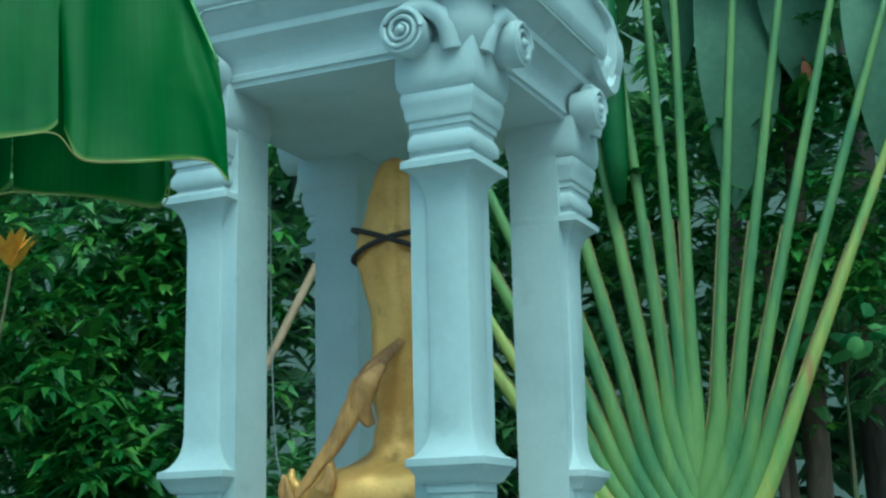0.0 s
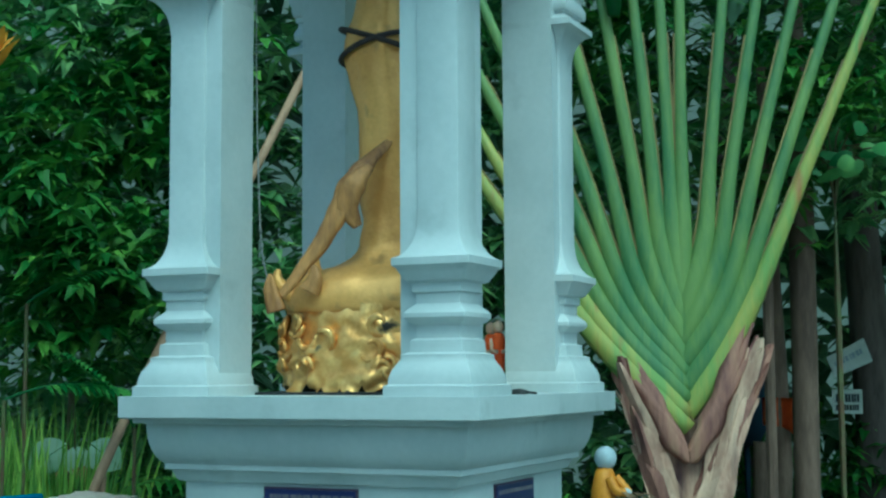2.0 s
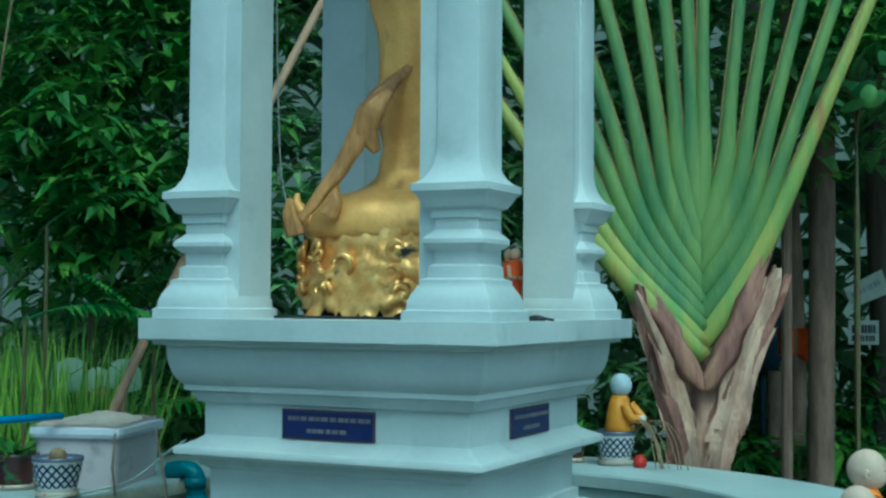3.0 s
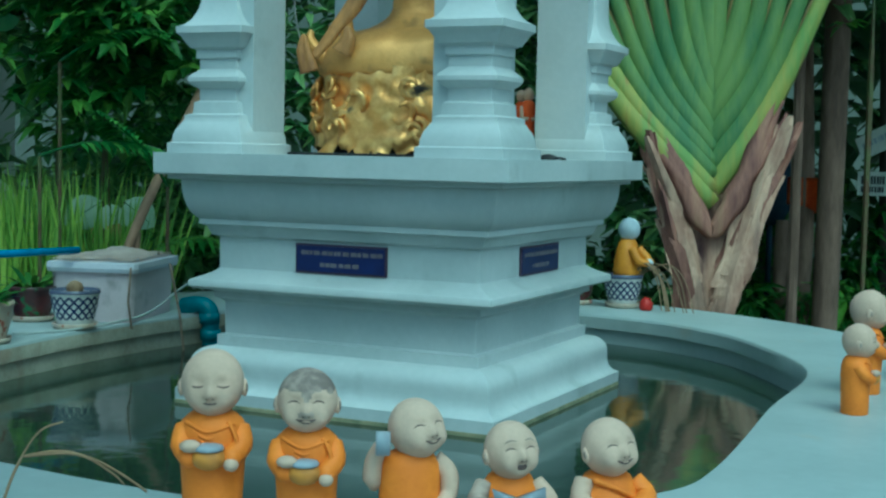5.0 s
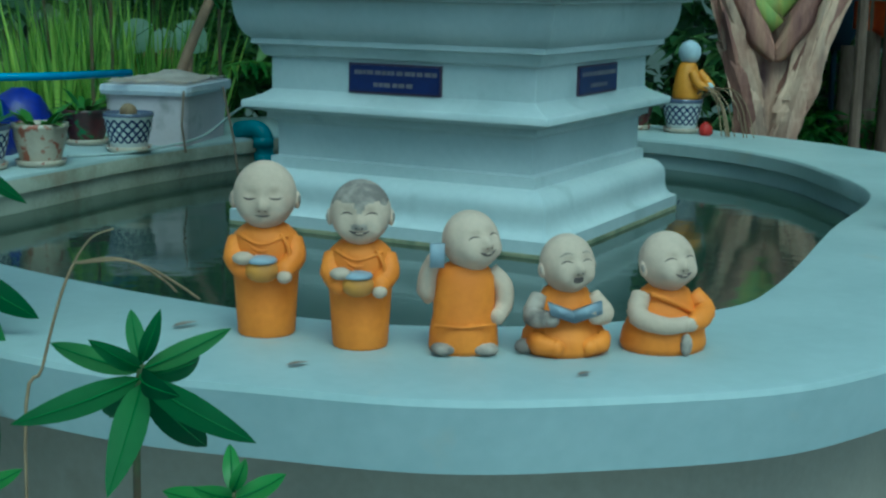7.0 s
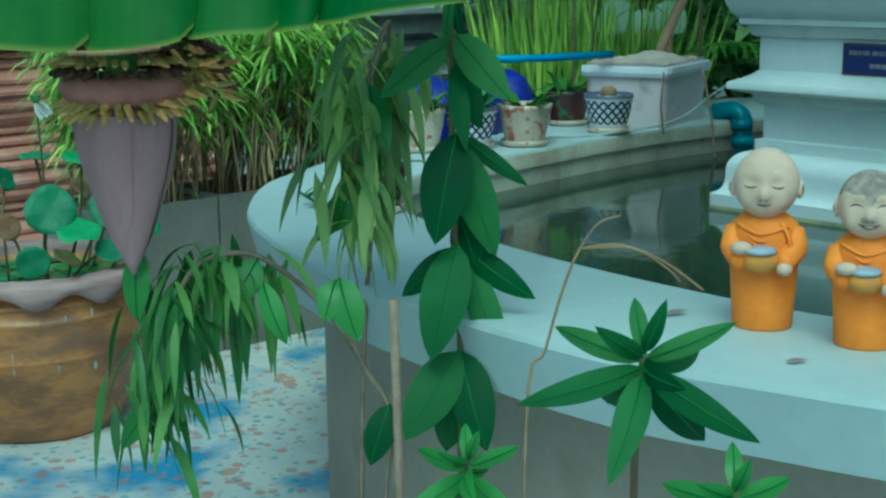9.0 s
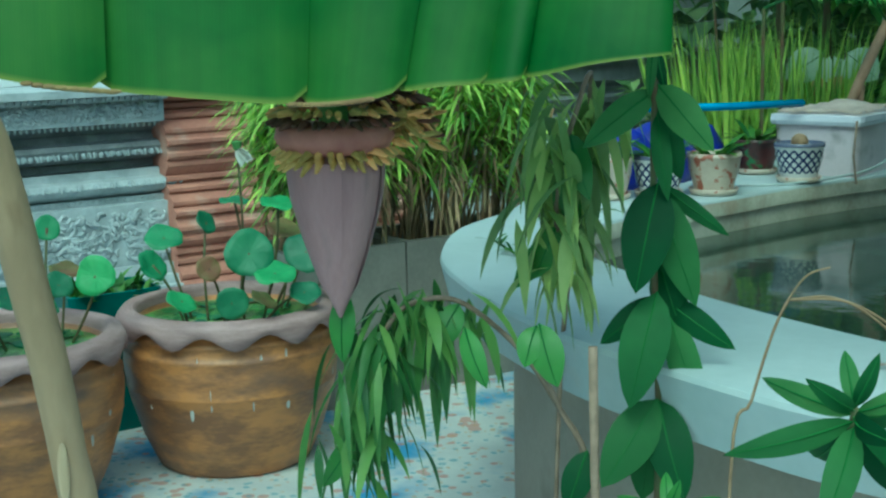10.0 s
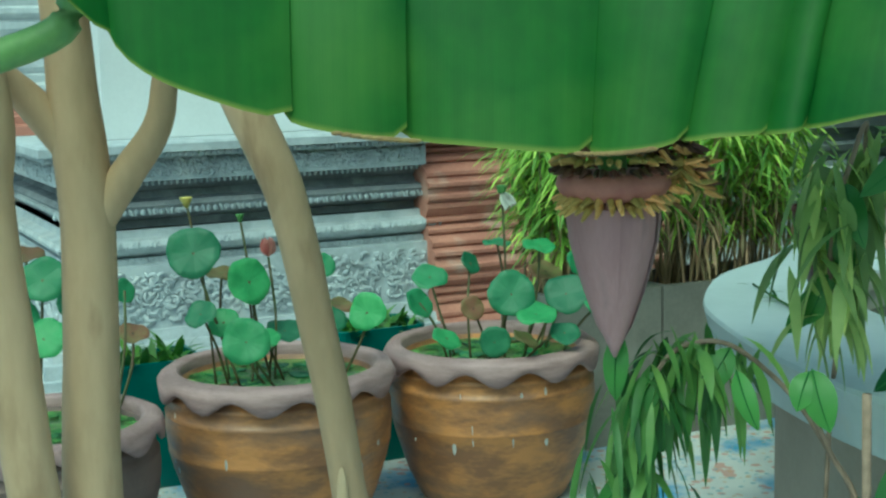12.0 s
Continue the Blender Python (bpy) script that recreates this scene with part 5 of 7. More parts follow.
def lotus_jar(x, y, r, h, body_mat, lip_mat, label, waves=11):
    j = thing("lotus_jar", x, y, 0, label=label, category="water jar", group="lotus jars")
    bm = bmesh.new()
    prof = [(r * .66, 0), (r * .70, .01), (r * .82, h * .2), (r * .92, h * .42), (r * .955, h * .52), (r * .960, h * .525), (r * .960, h * .54), (r * .958, h * .545), (r * .972, h * .62), (r * .978, h * .68), (r * .970, h * .74), (r * .974, h * .745), (r * .974, h * .765), (r * .962, h * .77), (r * .93, h * .83), (r * .945, h * .84), (r * .945, h * .86), (r * .91, h * .87), (r * .90, h * .93), (r * .82, h * .93), (r * .82, h * .6), (r * .4, h * .5)]
    lathe(bm, prof, x, y, 40)
    part("body", bm, body_mat, j, smooth=True)
    rq = random.Random(int(abs(y) * 50))
    for k in range(16):
        a = rq.uniform(-1.9, .9)
        z0 = rq.uniform(.45, .8) * h
        rr = np.interp(z0, [p[1] for p in prof[:7]], [p[0] for p in prof[:7]])
        bm = bmesh.new()
        ellipsoid(bm, (x + rr * math.cos(a), y + rr * math.sin(a), z0), (.003, rq.uniform(.002, .007), rq.uniform(.006, .030)), Matrix.Rotation(a, 3, "Z"), n=8, m=6)
        part("lime_drip", bm, DRIP, j, "chalky white drip")
    bm = bmesh.new()
    n = 88
    def lip(rr, z, wv):
        return [(x + rr * math.cos(2 * math.pi * i / n), y + rr * math.sin(2 * math.pi * i / n), z - wv * (.5 + .5 * math.sin(waves * 2 * math.pi * i / n))) for i in range(n)]
    bridge(bm, [lip(r * .84, h * .90, 0), lip(r * .83, h * .985, 0), lip(r * .86, h, 0), lip(r * .875, h * 1.004, 0), lip(r * .89, h * .994, 0), lip(r * .91, h * 1.008, 0), lip(r * .93, h * .996, .001), lip(r * .95, h * 1.004, .002), lip(r * .97, h * .990, .004), lip(r * .985, h * .994, .006), lip(r * 1.003, h * .980, .010), lip(r * 1.025, h * .958, .024), lip(r * 1.02, h * .930, .044), lip(r * .99, h * .918, .044), lip(r * .90, h * .925, .0)], cap=False)
    part("lip", bm, lip_mat, j, "wavy mauve clay lip", smooth=True)
    bm = bmesh.new()
    bm.faces.new([bm.verts.new(p) for p in circle(x, y, h * .90, r * .835, 32)])
    part("water", bm, POND, j, "green water full of duckweed")
    bm = bmesh.new()
    rnd = random.Random(int(y * 100))
    for i in range(90):
        a, q = rnd.uniform(0, 6.28), r * .78 * math.sqrt(rnd.random())
        c = Vector((x + q * math.cos(a), y + q * math.sin(a), h * .905))
        for k in range(4):
            b = rnd.uniform(0, 6.28)
            leaf(bm, c, (math.cos(b), math.sin(b), .35), (0, 0, 1), rnd.uniform(.02, .045), .03, droop=.5, seg=3)
    tagged(part("water_lettuce", bm, PAD, j, "bright green floating water lettuce"), kind="stuff")
    return j


JARS = [lotus_jar(-2.66, -1.345, .355, .52, GLAZE, LIP, "brown glazed clay jar with wavy lip and lotus"),
        lotus_jar(-2.70, -2.085, .365, .52, GLAZE, LIP, "brown glazed clay jar full of lotus leaves"),
        lotus_jar(-2.62, -2.83, .34, .46, DULL, LIP, "dull clay water jar with lotus leaves")]


def lotus(jar, at, tilt, r, material, seed, cup=.12):
    """A lotus leaf: a round wavy dish on a stalk that rises from the jar."""
    rnd = random.Random(seed)
    at = Vector(at)
    jx, jy = jar.location.x, jar.location.y
    hz = .47 if jar is not JARS[2] else .42
    foot = Vector((jx + (at.x - jx) * .45 + rnd.uniform(-.05, .05), jy + (at.y - jy) * .65 + rnd.uniform(-.06, .06), hz))
    off = Vector((foot.x - jx, foot.y - jy, 0))
    if off.length > .26:
        foot -= off.normalized() * (off.length - .26)
    L = thing("lotus_leaf", *foot, label="round green lotus leaf on a thin stalk in a jar" if material is LOTUS else "browning lotus leaf on a thin stalk in a jar", category="lotus leaf", group="lotus leaves")
    bm = bmesh.new()
    tube(bm, spline([foot, foot.lerp(at, .5) + Vector((rnd.uniform(-.02, .02), rnd.uniform(-.02, .02), .02)), at], 5), .0045, 6)
    part("stalk", bm, STEM, L, smooth=True)
    nrm = Vector(tilt).normalized()
    a1 = nrm.cross(Vector((.2, .1, 1))).normalized()
    a2 = nrm.cross(a1)
    bm = bmesh.new()
    n = 60
    ph = rnd.uniform(0, 6)
    rings = []
    for q in (.03, .35, .7, .92, 1.0):
        ring = []
        for i in range(n):
            a = 2 * math.pi * i / n
            rr = r * q * (1 + .035 * math.sin(3 * a + ph) + .012 * math.sin(11 * a))
            up = cup * r * (q * q) + r * .09 * q ** 3 * math.sin(4 * a + ph) + r * .010 * q * math.cos(15 * a) - (r * .10 if q == 1.0 else 0)
            ring.append(at + (a1 * math.cos(a) + a2 * math.sin(a)) * rr + nrm * up)
        rings.append(ring)
    vs = bridge(bm, rings, cap=False)
    bm.faces.new(vs[0])
    part("blade", bm, material, L, smooth=True)


FRONT = (.86, -.35, .42)
for i, (jar, at, tilt, r, brown) in enumerate((
        (1, (-2.688, -2.341, 0.896), FRONT, .082, 0), (1, (-2.689, -2.170, 0.792), (.8, .2, .3), .075, 0), (1, (-2.503, -2.246, 0.642), FRONT, .072, 0), (1, (-2.636, -2.342, 0.715), (.5, -.5, .7), .05, 0), (1, (-2.809, -2.219, 0.805), (.3, 0, 1), .05, 1),
        (1, (-2.564, -1.829, 0.680), (.7, -.7, .4), .062, 0), (1, (-2.753, -1.898, 0.809), (.9, -.2, .3), .04, 0), (1, (-2.703, -2.053, 0.622), (.4, 0, .9), .06, 0), (1, (-2.783, -1.837, 0.669), (.3, 0, .9), .05, 1), (1, (-2.650, -1.910, 0.651), (.8, 0, .6), .045, 0),
        (0, (-2.800, -1.499, 0.729), (.5, -.2, .85), .062, 0), (0, (-2.680, -1.595, 0.666), (.7, .3, .5), .055, 0), (0, (-2.500, -1.349, 0.699), FRONT, .078, 0), (0, (-2.628, -1.168, 0.827), (.25, 0, .9), .058, 0), (0, (-2.785, -1.245, 0.826), (.12, 0, 1), .05, 0),
        (0, (-2.695, -1.397, 0.781), (.8, .4, .5), .042, 0), (0, (-2.497, -1.143, 0.680), (.6, -.4, .6), .075, 0), (0, (-2.417, -1.304, 0.640), (.3, -.2, .9), .065, 0), (0, (-2.394, -1.469, 0.573), (.9, -.4, .1), .05, 0), (0, (-2.559, -1.462, 0.655), (.9, 0, .4), .042, 1),
        (0, (-2.705, -1.103, 0.725), (.4, 0, .8), .06, 1), (0, (-2.565, -1.063, 0.768), (.8, .3, .4), .045, 0), (1, (-2.788, -2.151, 0.784), (.8, .2, .5), .06, 1), (1, (-2.666, -2.264, 0.677), (.6, -.4, .6), .05, 0), (1, (-2.623, -1.979, 0.600), (.4, .2, .9), .055, 0), (1, (-2.628, -2.144, 0.618), (.3, -.2, .9), .05, 0), (0, (-2.508, -1.583, 0.575), (.5, .2, .8), .05, 0), (0, (-2.445, -1.058, 0.639), (.7, .3, .5), .06, 0), (0, (-2.348, -1.385, 0.580), (.4, .3, .8), .045, 1), (0, (-2.372, -1.226, 0.577), (.5, -.2, .8), .05, 0),
        (2, (-2.586, -2.806, 0.870), FRONT, .066, 0), (2, (-2.488, -2.828, 0.719), (.7, -.3, .6), .062, 0), (2, (-2.790, -2.816, 0.919), (.3, 0, 1), .055, 1), (2, (-2.597, -2.873, 0.762), (.8, .2, .4), .06, 0), (2, (-2.769, -2.691, 0.758), (.7, .4, .3), .06, 0), (2, (-2.836, -2.522, 0.775), (.8, .4, .3), .04, 0), (2, (-2.832, -2.504, 0.641), (.4, 0, .8), .05, 1))):
    lotus(JARS[jar], at, tilt, r, LOTUSB if brown else LOTUS, i)

PETAL = {"white": mat("white_petal", (0.75, 0.75, 0.70), (0.62, 0.64, 0.58), rough=0.5, scale=20, trans=.2), "pink": mat("pink_petal", (0.62, 0.22, 0.20), (0.5, 0.3, 0.26), rough=0.5, scale=20, trans=.2),
         "yellow": mat("yellow_seed_pod", (0.50, 0.42, 0.10), (0.38, 0.34, 0.09), rough=0.6, scale=20), "green": mat("green_seed_pod", (0.13, 0.26, 0.06), (0.08, 0.2, 0.05), rough=0.6, scale=20)}


def lotus_flower(jar, at, kind, r):
    at = Vector(at)
    jl = JARS[jar].location
    foot = Vector((jl.x + (at.x - jl.x) * .3, jl.y + max(-.24, min(.24, (at.y - jl.y) * .8)), .47))
    f = thing("lotus_flower", *foot, label={"white": "white lotus flower with drooping petals on a stalk", "pink": "closed pink lotus bud on a thin stalk", "yellow": "pale yellow lotus seed pod on a stalk", "green": "small green lotus seed pod on a stalk"}[kind], category="lotus flower", group="lotus flowers")
    bm = bmesh.new()
    tube(bm, spline([foot, foot.lerp(at, .5) + Vector((.01, .01, .01)), at], 5), .004, 6)
    part("stalk", bm, STEM, f, smooth=True)
    bm = bmesh.new()
    if kind in ("yellow", "green"):
        lathe(bm, [(.006, at.z - .01), (r * .7, at.z + r * .3), (r, at.z + r), (r * .95, at.z + r * 1.15), (.002, at.z + r * 1.2)], at.x, at.y, 14)
        part("seed_pod", bm, PETAL[kind], f, smooth=True)
        return
    for k in range(9):
        a = k * 2.4
        if kind == "pink":
            leaf(bm, at, (.35 * math.cos(a), .35 * math.sin(a), 1), (math.cos(a), math.sin(a), 0), r * 2.6, r * 1.5, droop=-.4, fold=.6, seg=5)
        else:
            leaf(bm, at + Vector((0, 0, .01)), (.5 * math.cos(a) + .3, .5 * math.sin(a) + .5, -.6), (0, 0, 1), r * 2.2, r * 1.2, droop=.4, fold=.4, seg=5)
    part("corolla", bm, PETAL[kind], f, smooth=True)
    if kind == "white":
        bm = bmesh.new()
        lathe(bm, [(.005, at.z), (.014, at.z + .012), (.018, at.z + .03), (.002, at.z + .034)], at.x, at.y, 10)
        part("seed_pod", bm, PETAL["green"], f)


lotus_flower(0, (-2.644, -1.300, 1.006), "white", .03)
lotus_flower(1, (-2.717, -2.094, 0.858), "pink", .024)
lotus_flower(1, (-2.788, -2.327, 1.033), "yellow", .02)
lotus_flower(1, (-2.790, -2.157, 0.975), "green", .014)

# small round pads floating on the water in the jars
rnd = random.Random(77)
for jar in JARS[:2]:
    done = []
    while len(done) < 13:
        a, q, r = rnd.uniform(0, 6.28), .235 * math.sqrt(rnd.random()), rnd.uniform(.026, .048)
        x, y = jar.location.x + q * math.cos(a), jar.location.y + q * math.sin(a)
        if any(math.hypot(x - u, y - v) < .8 * (r + w) for u, v, w in done):
            continue
        done.append((x, y, r))
        bm = bmesh.new()
        b0 = rnd.uniform(0, 6.28)
        rim = [(r * math.cos(b0 + .2 + 5.9 * i / 18), r * math.sin(b0 + .2 + 5.9 * i / 18)) for i in range(19)]
        bridge(bm, [[(0, 0, 0)] + [(u, v, .002 + .003 * math.sin(7 * i)) for i, (u, v) in enumerate(rim)], [(0, 0, .003)] + [(u, v, .005 + .003 * math.sin(7 * i)) for i, (u, v) in enumerate(rim)]])
        ob = part("floating_pad", bm, LOTUS if rnd.random() < .8 else LOTUSB)
        ob.location = (x, y, .470)
        tagged(ob, "small round notched pad floating in a lotus jar", "water plant", "floating pads")

# planters with papyrus, and green pots behind the jars
CONC = mat("grey_concrete_panel", (0.26, 0.25, 0.22), (0.19, 0.18, 0.16), rough=0.85, scale=4, bump=0.3, third=(.14, .13, .11), third_scale=3)
TEALPOT = mat("teal_plastic_pot", (0.01, 0.13, 0.11), (0.008, 0.10, 0.085), rough=0.4, scale=8, bump=.05)
PAPY = mat("papyrus_green", (0.46, 0.68, 0.13), (0.32, 0.52, 0.09), rough=0.5, scale=5, bump=.05, per="island", trans=.3)
REED = mat("dry_reed_stem", (0.44, 0.32, 0.17), (0.28, 0.22, 0.11), rough=0.7, scale=8, per="island")
rnd = random.Random(21)
for y0, y1 in ((-.96, -.485), (-.475, .25)):
    p = thing("planter", -3.1, (y0 + y1) / 2, 0, label="grey concrete planter box with papyrus reeds", category="planter", group="papyrus planters")
    bm = bmesh.new()
    bridge(bm, [[(-3.3, y0, 0), (-2.9, y0, 0), (-2.9, y1, 0), (-3.3, y1, 0)], [(-3.3, y0, .585), (-2.9, y0, .585), (-2.9, y1, .585), (-3.3, y1, .585)], [(-3.27, y0 + .03, .585), (-2.93, y0 + .03, .585), (-2.93, y1 - .03, .585), (-3.27, y1 - .03, .585)], [(-3.27, y0 + .03, .5), (-2.93, y0 + .03, .5), (-2.93, y1 - .03, .5), (-3.27, y1 - .03, .5)]])
    part("trough", bm, CONC, p)
    bm = bmesh.new()
    bs = bmesh.new()
    for i in range(90):
        x, y = rnd.uniform(-3.25, -2.95), rnd.uniform(y0 + .05, y1 - .05)
        h = .80 + .5 * rnd.random() ** .6
        dx, dy = rnd.uniform(-.12, .2), rnd.uniform(-.12, .12)
        tube(bs, [(x, y, .5), (x + dx * .4, y + dy * .4, h * .75), (x + dx, y + dy, h)], .005, 5)
        for k in range(5):
            a = rnd.uniform(0, 6.28)
            leaf(bs, (x + dx * .5, y + dy * .5, rnd.uniform(.72, 1.0)), (math.cos(a), math.sin(a), rnd.uniform(-.6, .3)), (0, 0, 1), rnd.uniform(.10, .2), .010, droop=2.2, seg=4, fold=.1)
        for k in range(30):
            a = rnd.uniform(0, 6.28)
            leaf(bm, (x + dx, y + dy, h + rnd.uniform(-.12, .02)), (math.cos(a), math.sin(a), rnd.uniform(-.1, .8)), (0, 0, 1), rnd.uniform(.14, .26), .013, droop=1.3, seg=4, fold=.1)
    tagged(part("reed_thicket", bs, REED, p, "brownish reed stems"), kind="stuff")
    tagged(part("reed_foliage", bm, PAPY, p, "green umbrella tufts of papyrus"), kind="stuff")
for c in ((-3.358, -2.338, 0.392), (-3.254, -1.534, 0.441)):
    x, y = c[0], c[1]
    p = thing("green_pot", x, y, 0, label="teal plastic pot with low leafy plants", category="plant pot", group="teal pots")
    zt = c[2] + .06
    bm = bmesh.new()
    bridge(bm, [square(x, y, .10, 0, .13, r=.02), square(x, y, .13, zt, .17, r=.02), square(x, y, .115, zt, .155, r=.02), square(x, y, .11, zt - .06, .15, r=.02)])
    part("tub", bm, TEALPOT, p)
    bm = bmesh.new()
    for i in range(120):
        leaf(bm, (x + rnd.uniform(-.11, .11), y + rnd.uniform(-.16, .16), zt - .05), (rnd.uniform(-1, 1), rnd.uniform(-1, 1), 1.4), (0, 0, 1), rnd.uniform(.06, .16), rnd.uniform(.02, .04), droop=.9, seg=3)
    tagged(part("foliage", bm, GREEN, p), kind="stuff")

# ---- pale smooth tree by the path ----
PALEBARK = mat("pale_smooth_bark", (0.57, 0.41, 0.25), (0.44, 0.31, 0.18), rough=0.6, scale=3, fine=22, bump=0.25, stretch=(2, 2, .6), third=(0.30, 0.19, 0.10), third_scale=5, third_at=(.58, .75))


def stem(pts, radii, bm):
    q = spline(pts, 6)
    rr = list(np.interp(np.linspace(0, 1, len(q)), np.linspace(0, 1, len(radii)), radii))
    tube(bm, [v + Vector((.006 * noise.noise(v * 5), .006 * noise.noise(v * 5 + Vector((7, 0, 0))), 0)) for v in q], rr, 16)


tree = thing("pale_tree", -1.5, -2.95, 0, label="pale smooth-barked forked tree beside the lotus jars", category="tree")
bm = bmesh.new()
stem([(-1.49, -2.92, -.02), (-1.487, -2.911, 0.559), (-1.485, -2.900, 0.900), (-1.483, -2.889, 1.135), (-1.485, -2.899, 1.309), (-1.487, -2.910, 1.525), (-1.47, -2.95, 2.1), (-1.3, -3.1, 2.9)], [.075, .062, .058, .056, .056, .048, .045, .03], bm)
part("trunk", bm, PALEBARK, tree, smooth=True)
for pts, rr in (([(-1.481, -2.881, 1.112), (-1.449, -2.825, 1.227), (-1.412, -2.759, 1.334), (-1.387, -2.741, 1.431), (-1.340, -2.721, 1.650), (-1.2, -2.6, 2.3)], [.03, .036, .03, .027, .026, .02]), ([(-1.485, -2.901, 1.264), (-1.498, -2.971, 1.375), (-1.508, -3.031, 1.439), (-1.521, -3.130, 1.530), (-1.6, -3.5, 2.2)], [.03, .036, .03, .028, .02])):
    bm = bmesh.new()
    stem(pts, rr, bm)
    part("branch", bm, PALEBARK, tree, smooth=True)
tree = thing("pale_tree", -1.5, -3.1, 0, label="slender pale tree stem beside the lotus jars", category="tree", group="pale stems")
bm = bmesh.new()
stem([(-1.5, -3.0, -.02), (-1.409, -3.046, 0.604), (-1.413, -3.073, 0.932), (-1.416, -3.091, 1.212), (-1.416, -3.094, 1.483), (-1.5, -3.3, 2.4)], [.065, .052, .05, .046, .045, .03], bm)
part("trunk", bm, PALEBARK, tree, smooth=True)
tree = thing("pale_tree", -1.6, -2.5, 0, label="leaning pale tree stem in front of the lotus jars", category="tree", group="pale stems")
bm = bmesh.new()
stem([(-1.62, -2.47, -.02), (-1.615, -2.283, 0.252), (-1.619, -2.292, 0.478), (-1.633, -2.329, 0.756), (-1.654, -2.385, 1.081), (-1.683, -2.473, 1.345), (-1.9, -2.85, 2.3)], [.05, .044, .042, .044, .046, .05, .04], bm)
part("trunk", bm, PALEBARK, tree, smooth=True)

SCAR = mat("bark_scar", (0.24, 0.13, 0.07), (0.12, 0.07, 0.04), rough=.9, scale=20, bump=.5)
BARE = mat("bare_wood", (0.74, 0.58, 0.38), (0.62, 0.46, 0.28), rough=.6, scale=12, bump=.3, stretch=(3, 3, .5))
for z, off, size, mt in ((.50, .010, (.006, .010, .020), SCAR), (.44, -.012, (.006, .014, .070), BARE), (.36, .004, (.006, .008, .016), SCAR), (.29, -.004, (.006, .012, .05), BARE), (.80, .016, (.005, .006, .010), SCAR)):
    k = np.interp(z, [.252, .478, .756, 1.081], [0, 1, 2, 3])
    x = np.interp(k, [0, 1, 2, 3], [-1.615, -1.619, -1.633, -1.654]) + .037
    y = np.interp(k, [0, 1, 2, 3], [-2.283, -2.292, -2.329, -2.385]) - .016
    bm = bmesh.new()
    ellipsoid(bm, (x - off * .4, y + off, z), size, Matrix.Rotation(-.4, 3, "Z"), n=10, m=8)
    part("bark_scar" if mt is SCAR else "bare_streak", bm, mt, tree, "dark knot scar" if mt is SCAR else "bare streak without bark", smooth=True)

# ---- banana plant: great leaves and blossom ----
def banana_green():
    m = mat("banana_leaf_green", (0.045, 0.155, 0.022), (0.022, 0.095, 0.018), rough=0.5, spec=0.2, scale=2.2, fine=26, bump=0.12, contrast=(.3, .7), trans=.33, third=(0.085, 0.200, 0.035), third_scale=2.6, third_at=(.48, .72))
    n, l = m.node_tree.nodes, m.node_tree.links
    b = n["Principled BSDF"]
    uv = n.new("ShaderNodeUVMap")
    w = n.new("ShaderNodeTexWave")
    w.inputs["Scale"].default_value, w.inputs["Distortion"].default_value = 42, .6
    l.new(uv.outputs[0], w.inputs["Vector"])
    bp = n.new("ShaderNodeBump")
    bp.inputs["Strength"].default_value, bp.inputs["Distance"].default_value = .06, .003
    l.new(w.outputs["Fac"], bp.inputs["Height"])
    mp = n.new("ShaderNodeMapping")
    mp.inputs["Scale"].default_value = (17, .8, 1)
    l.new(uv.outputs[0], mp.inputs[0])
    nz = n.new("ShaderNodeTexNoise")
    nz.inputs["Scale"].default_value, nz.inputs["Detail"].default_value = 1.6, 6
    l.new(mp.outputs[0], nz.inputs["Vector"])
    rp = n.new("ShaderNodeValToRGB")
    rp.color_ramp.elements[0].position, rp.color_ramp.elements[1].position = .38, .72
    rp.color_ramp.elements[0].color, rp.color_ramp.elements[1].color = (.90, .92, .88, 1), (1.12, 1.09, 1.03, 1)
    l.new(nz.outputs[0], rp.inputs[0])
    mm = n.new("ShaderNodeMixRGB")
    mm.blend_type = "MULTIPLY"
    mm.inputs[0].default_value = 1
    l.new(b.inputs["Base Color"].links[0].from_socket, mm.inputs[1])
    l.new(rp.outputs[0], mm.inputs[2])
    l.new(mm.outputs[0], b.inputs["Base Color"])
    sx = n.new("ShaderNodeSeparateXYZ")
    l.new(uv.outputs[0], sx.inputs[0])
    er = n.new("ShaderNodeValToRGB")
    er.color_ramp.elements[0].position, er.color_ramp.elements[1].position = .982, .999
    l.new(sx.outputs[1], er.inputs[0])
    em = n.new("ShaderNodeMixRGB")
    em.inputs[2].default_value = (.24, .30, .06, 1)
    l.new(er.outputs[0], em.inputs[0])
    l.new(mm.outputs[0], em.inputs[1])
    l.new(em.outputs[0], b.inputs["Base Color"])
    for q in n:
        if q.type == "BSDF_TRANSLUCENT":
            l.new(em.outputs[0], q.inputs["Color"])
    old = b.inputs["Normal"].links[0].from_socket
    l.new(old, bp.inputs["Normal"])
    l.new(bp.outputs[0], b.inputs["Normal"])
    return m


BANANA = banana_green()
LEAFEDGE = mat("leaf_edge_brown", (0.30, 0.22, 0.08), (0.2, 0.12, 0.05), rough=.7, scale=20)
RIB = mat("banana_midrib", (0.22, 0.38, 0.11), (0.15, 0.28, 0.08), rough=.45, scale=6)
banana = thing("banana_plant", -1.0, -3.9, 0, label="banana plant with broad torn leaves and a purple blossom", category="banana plant")


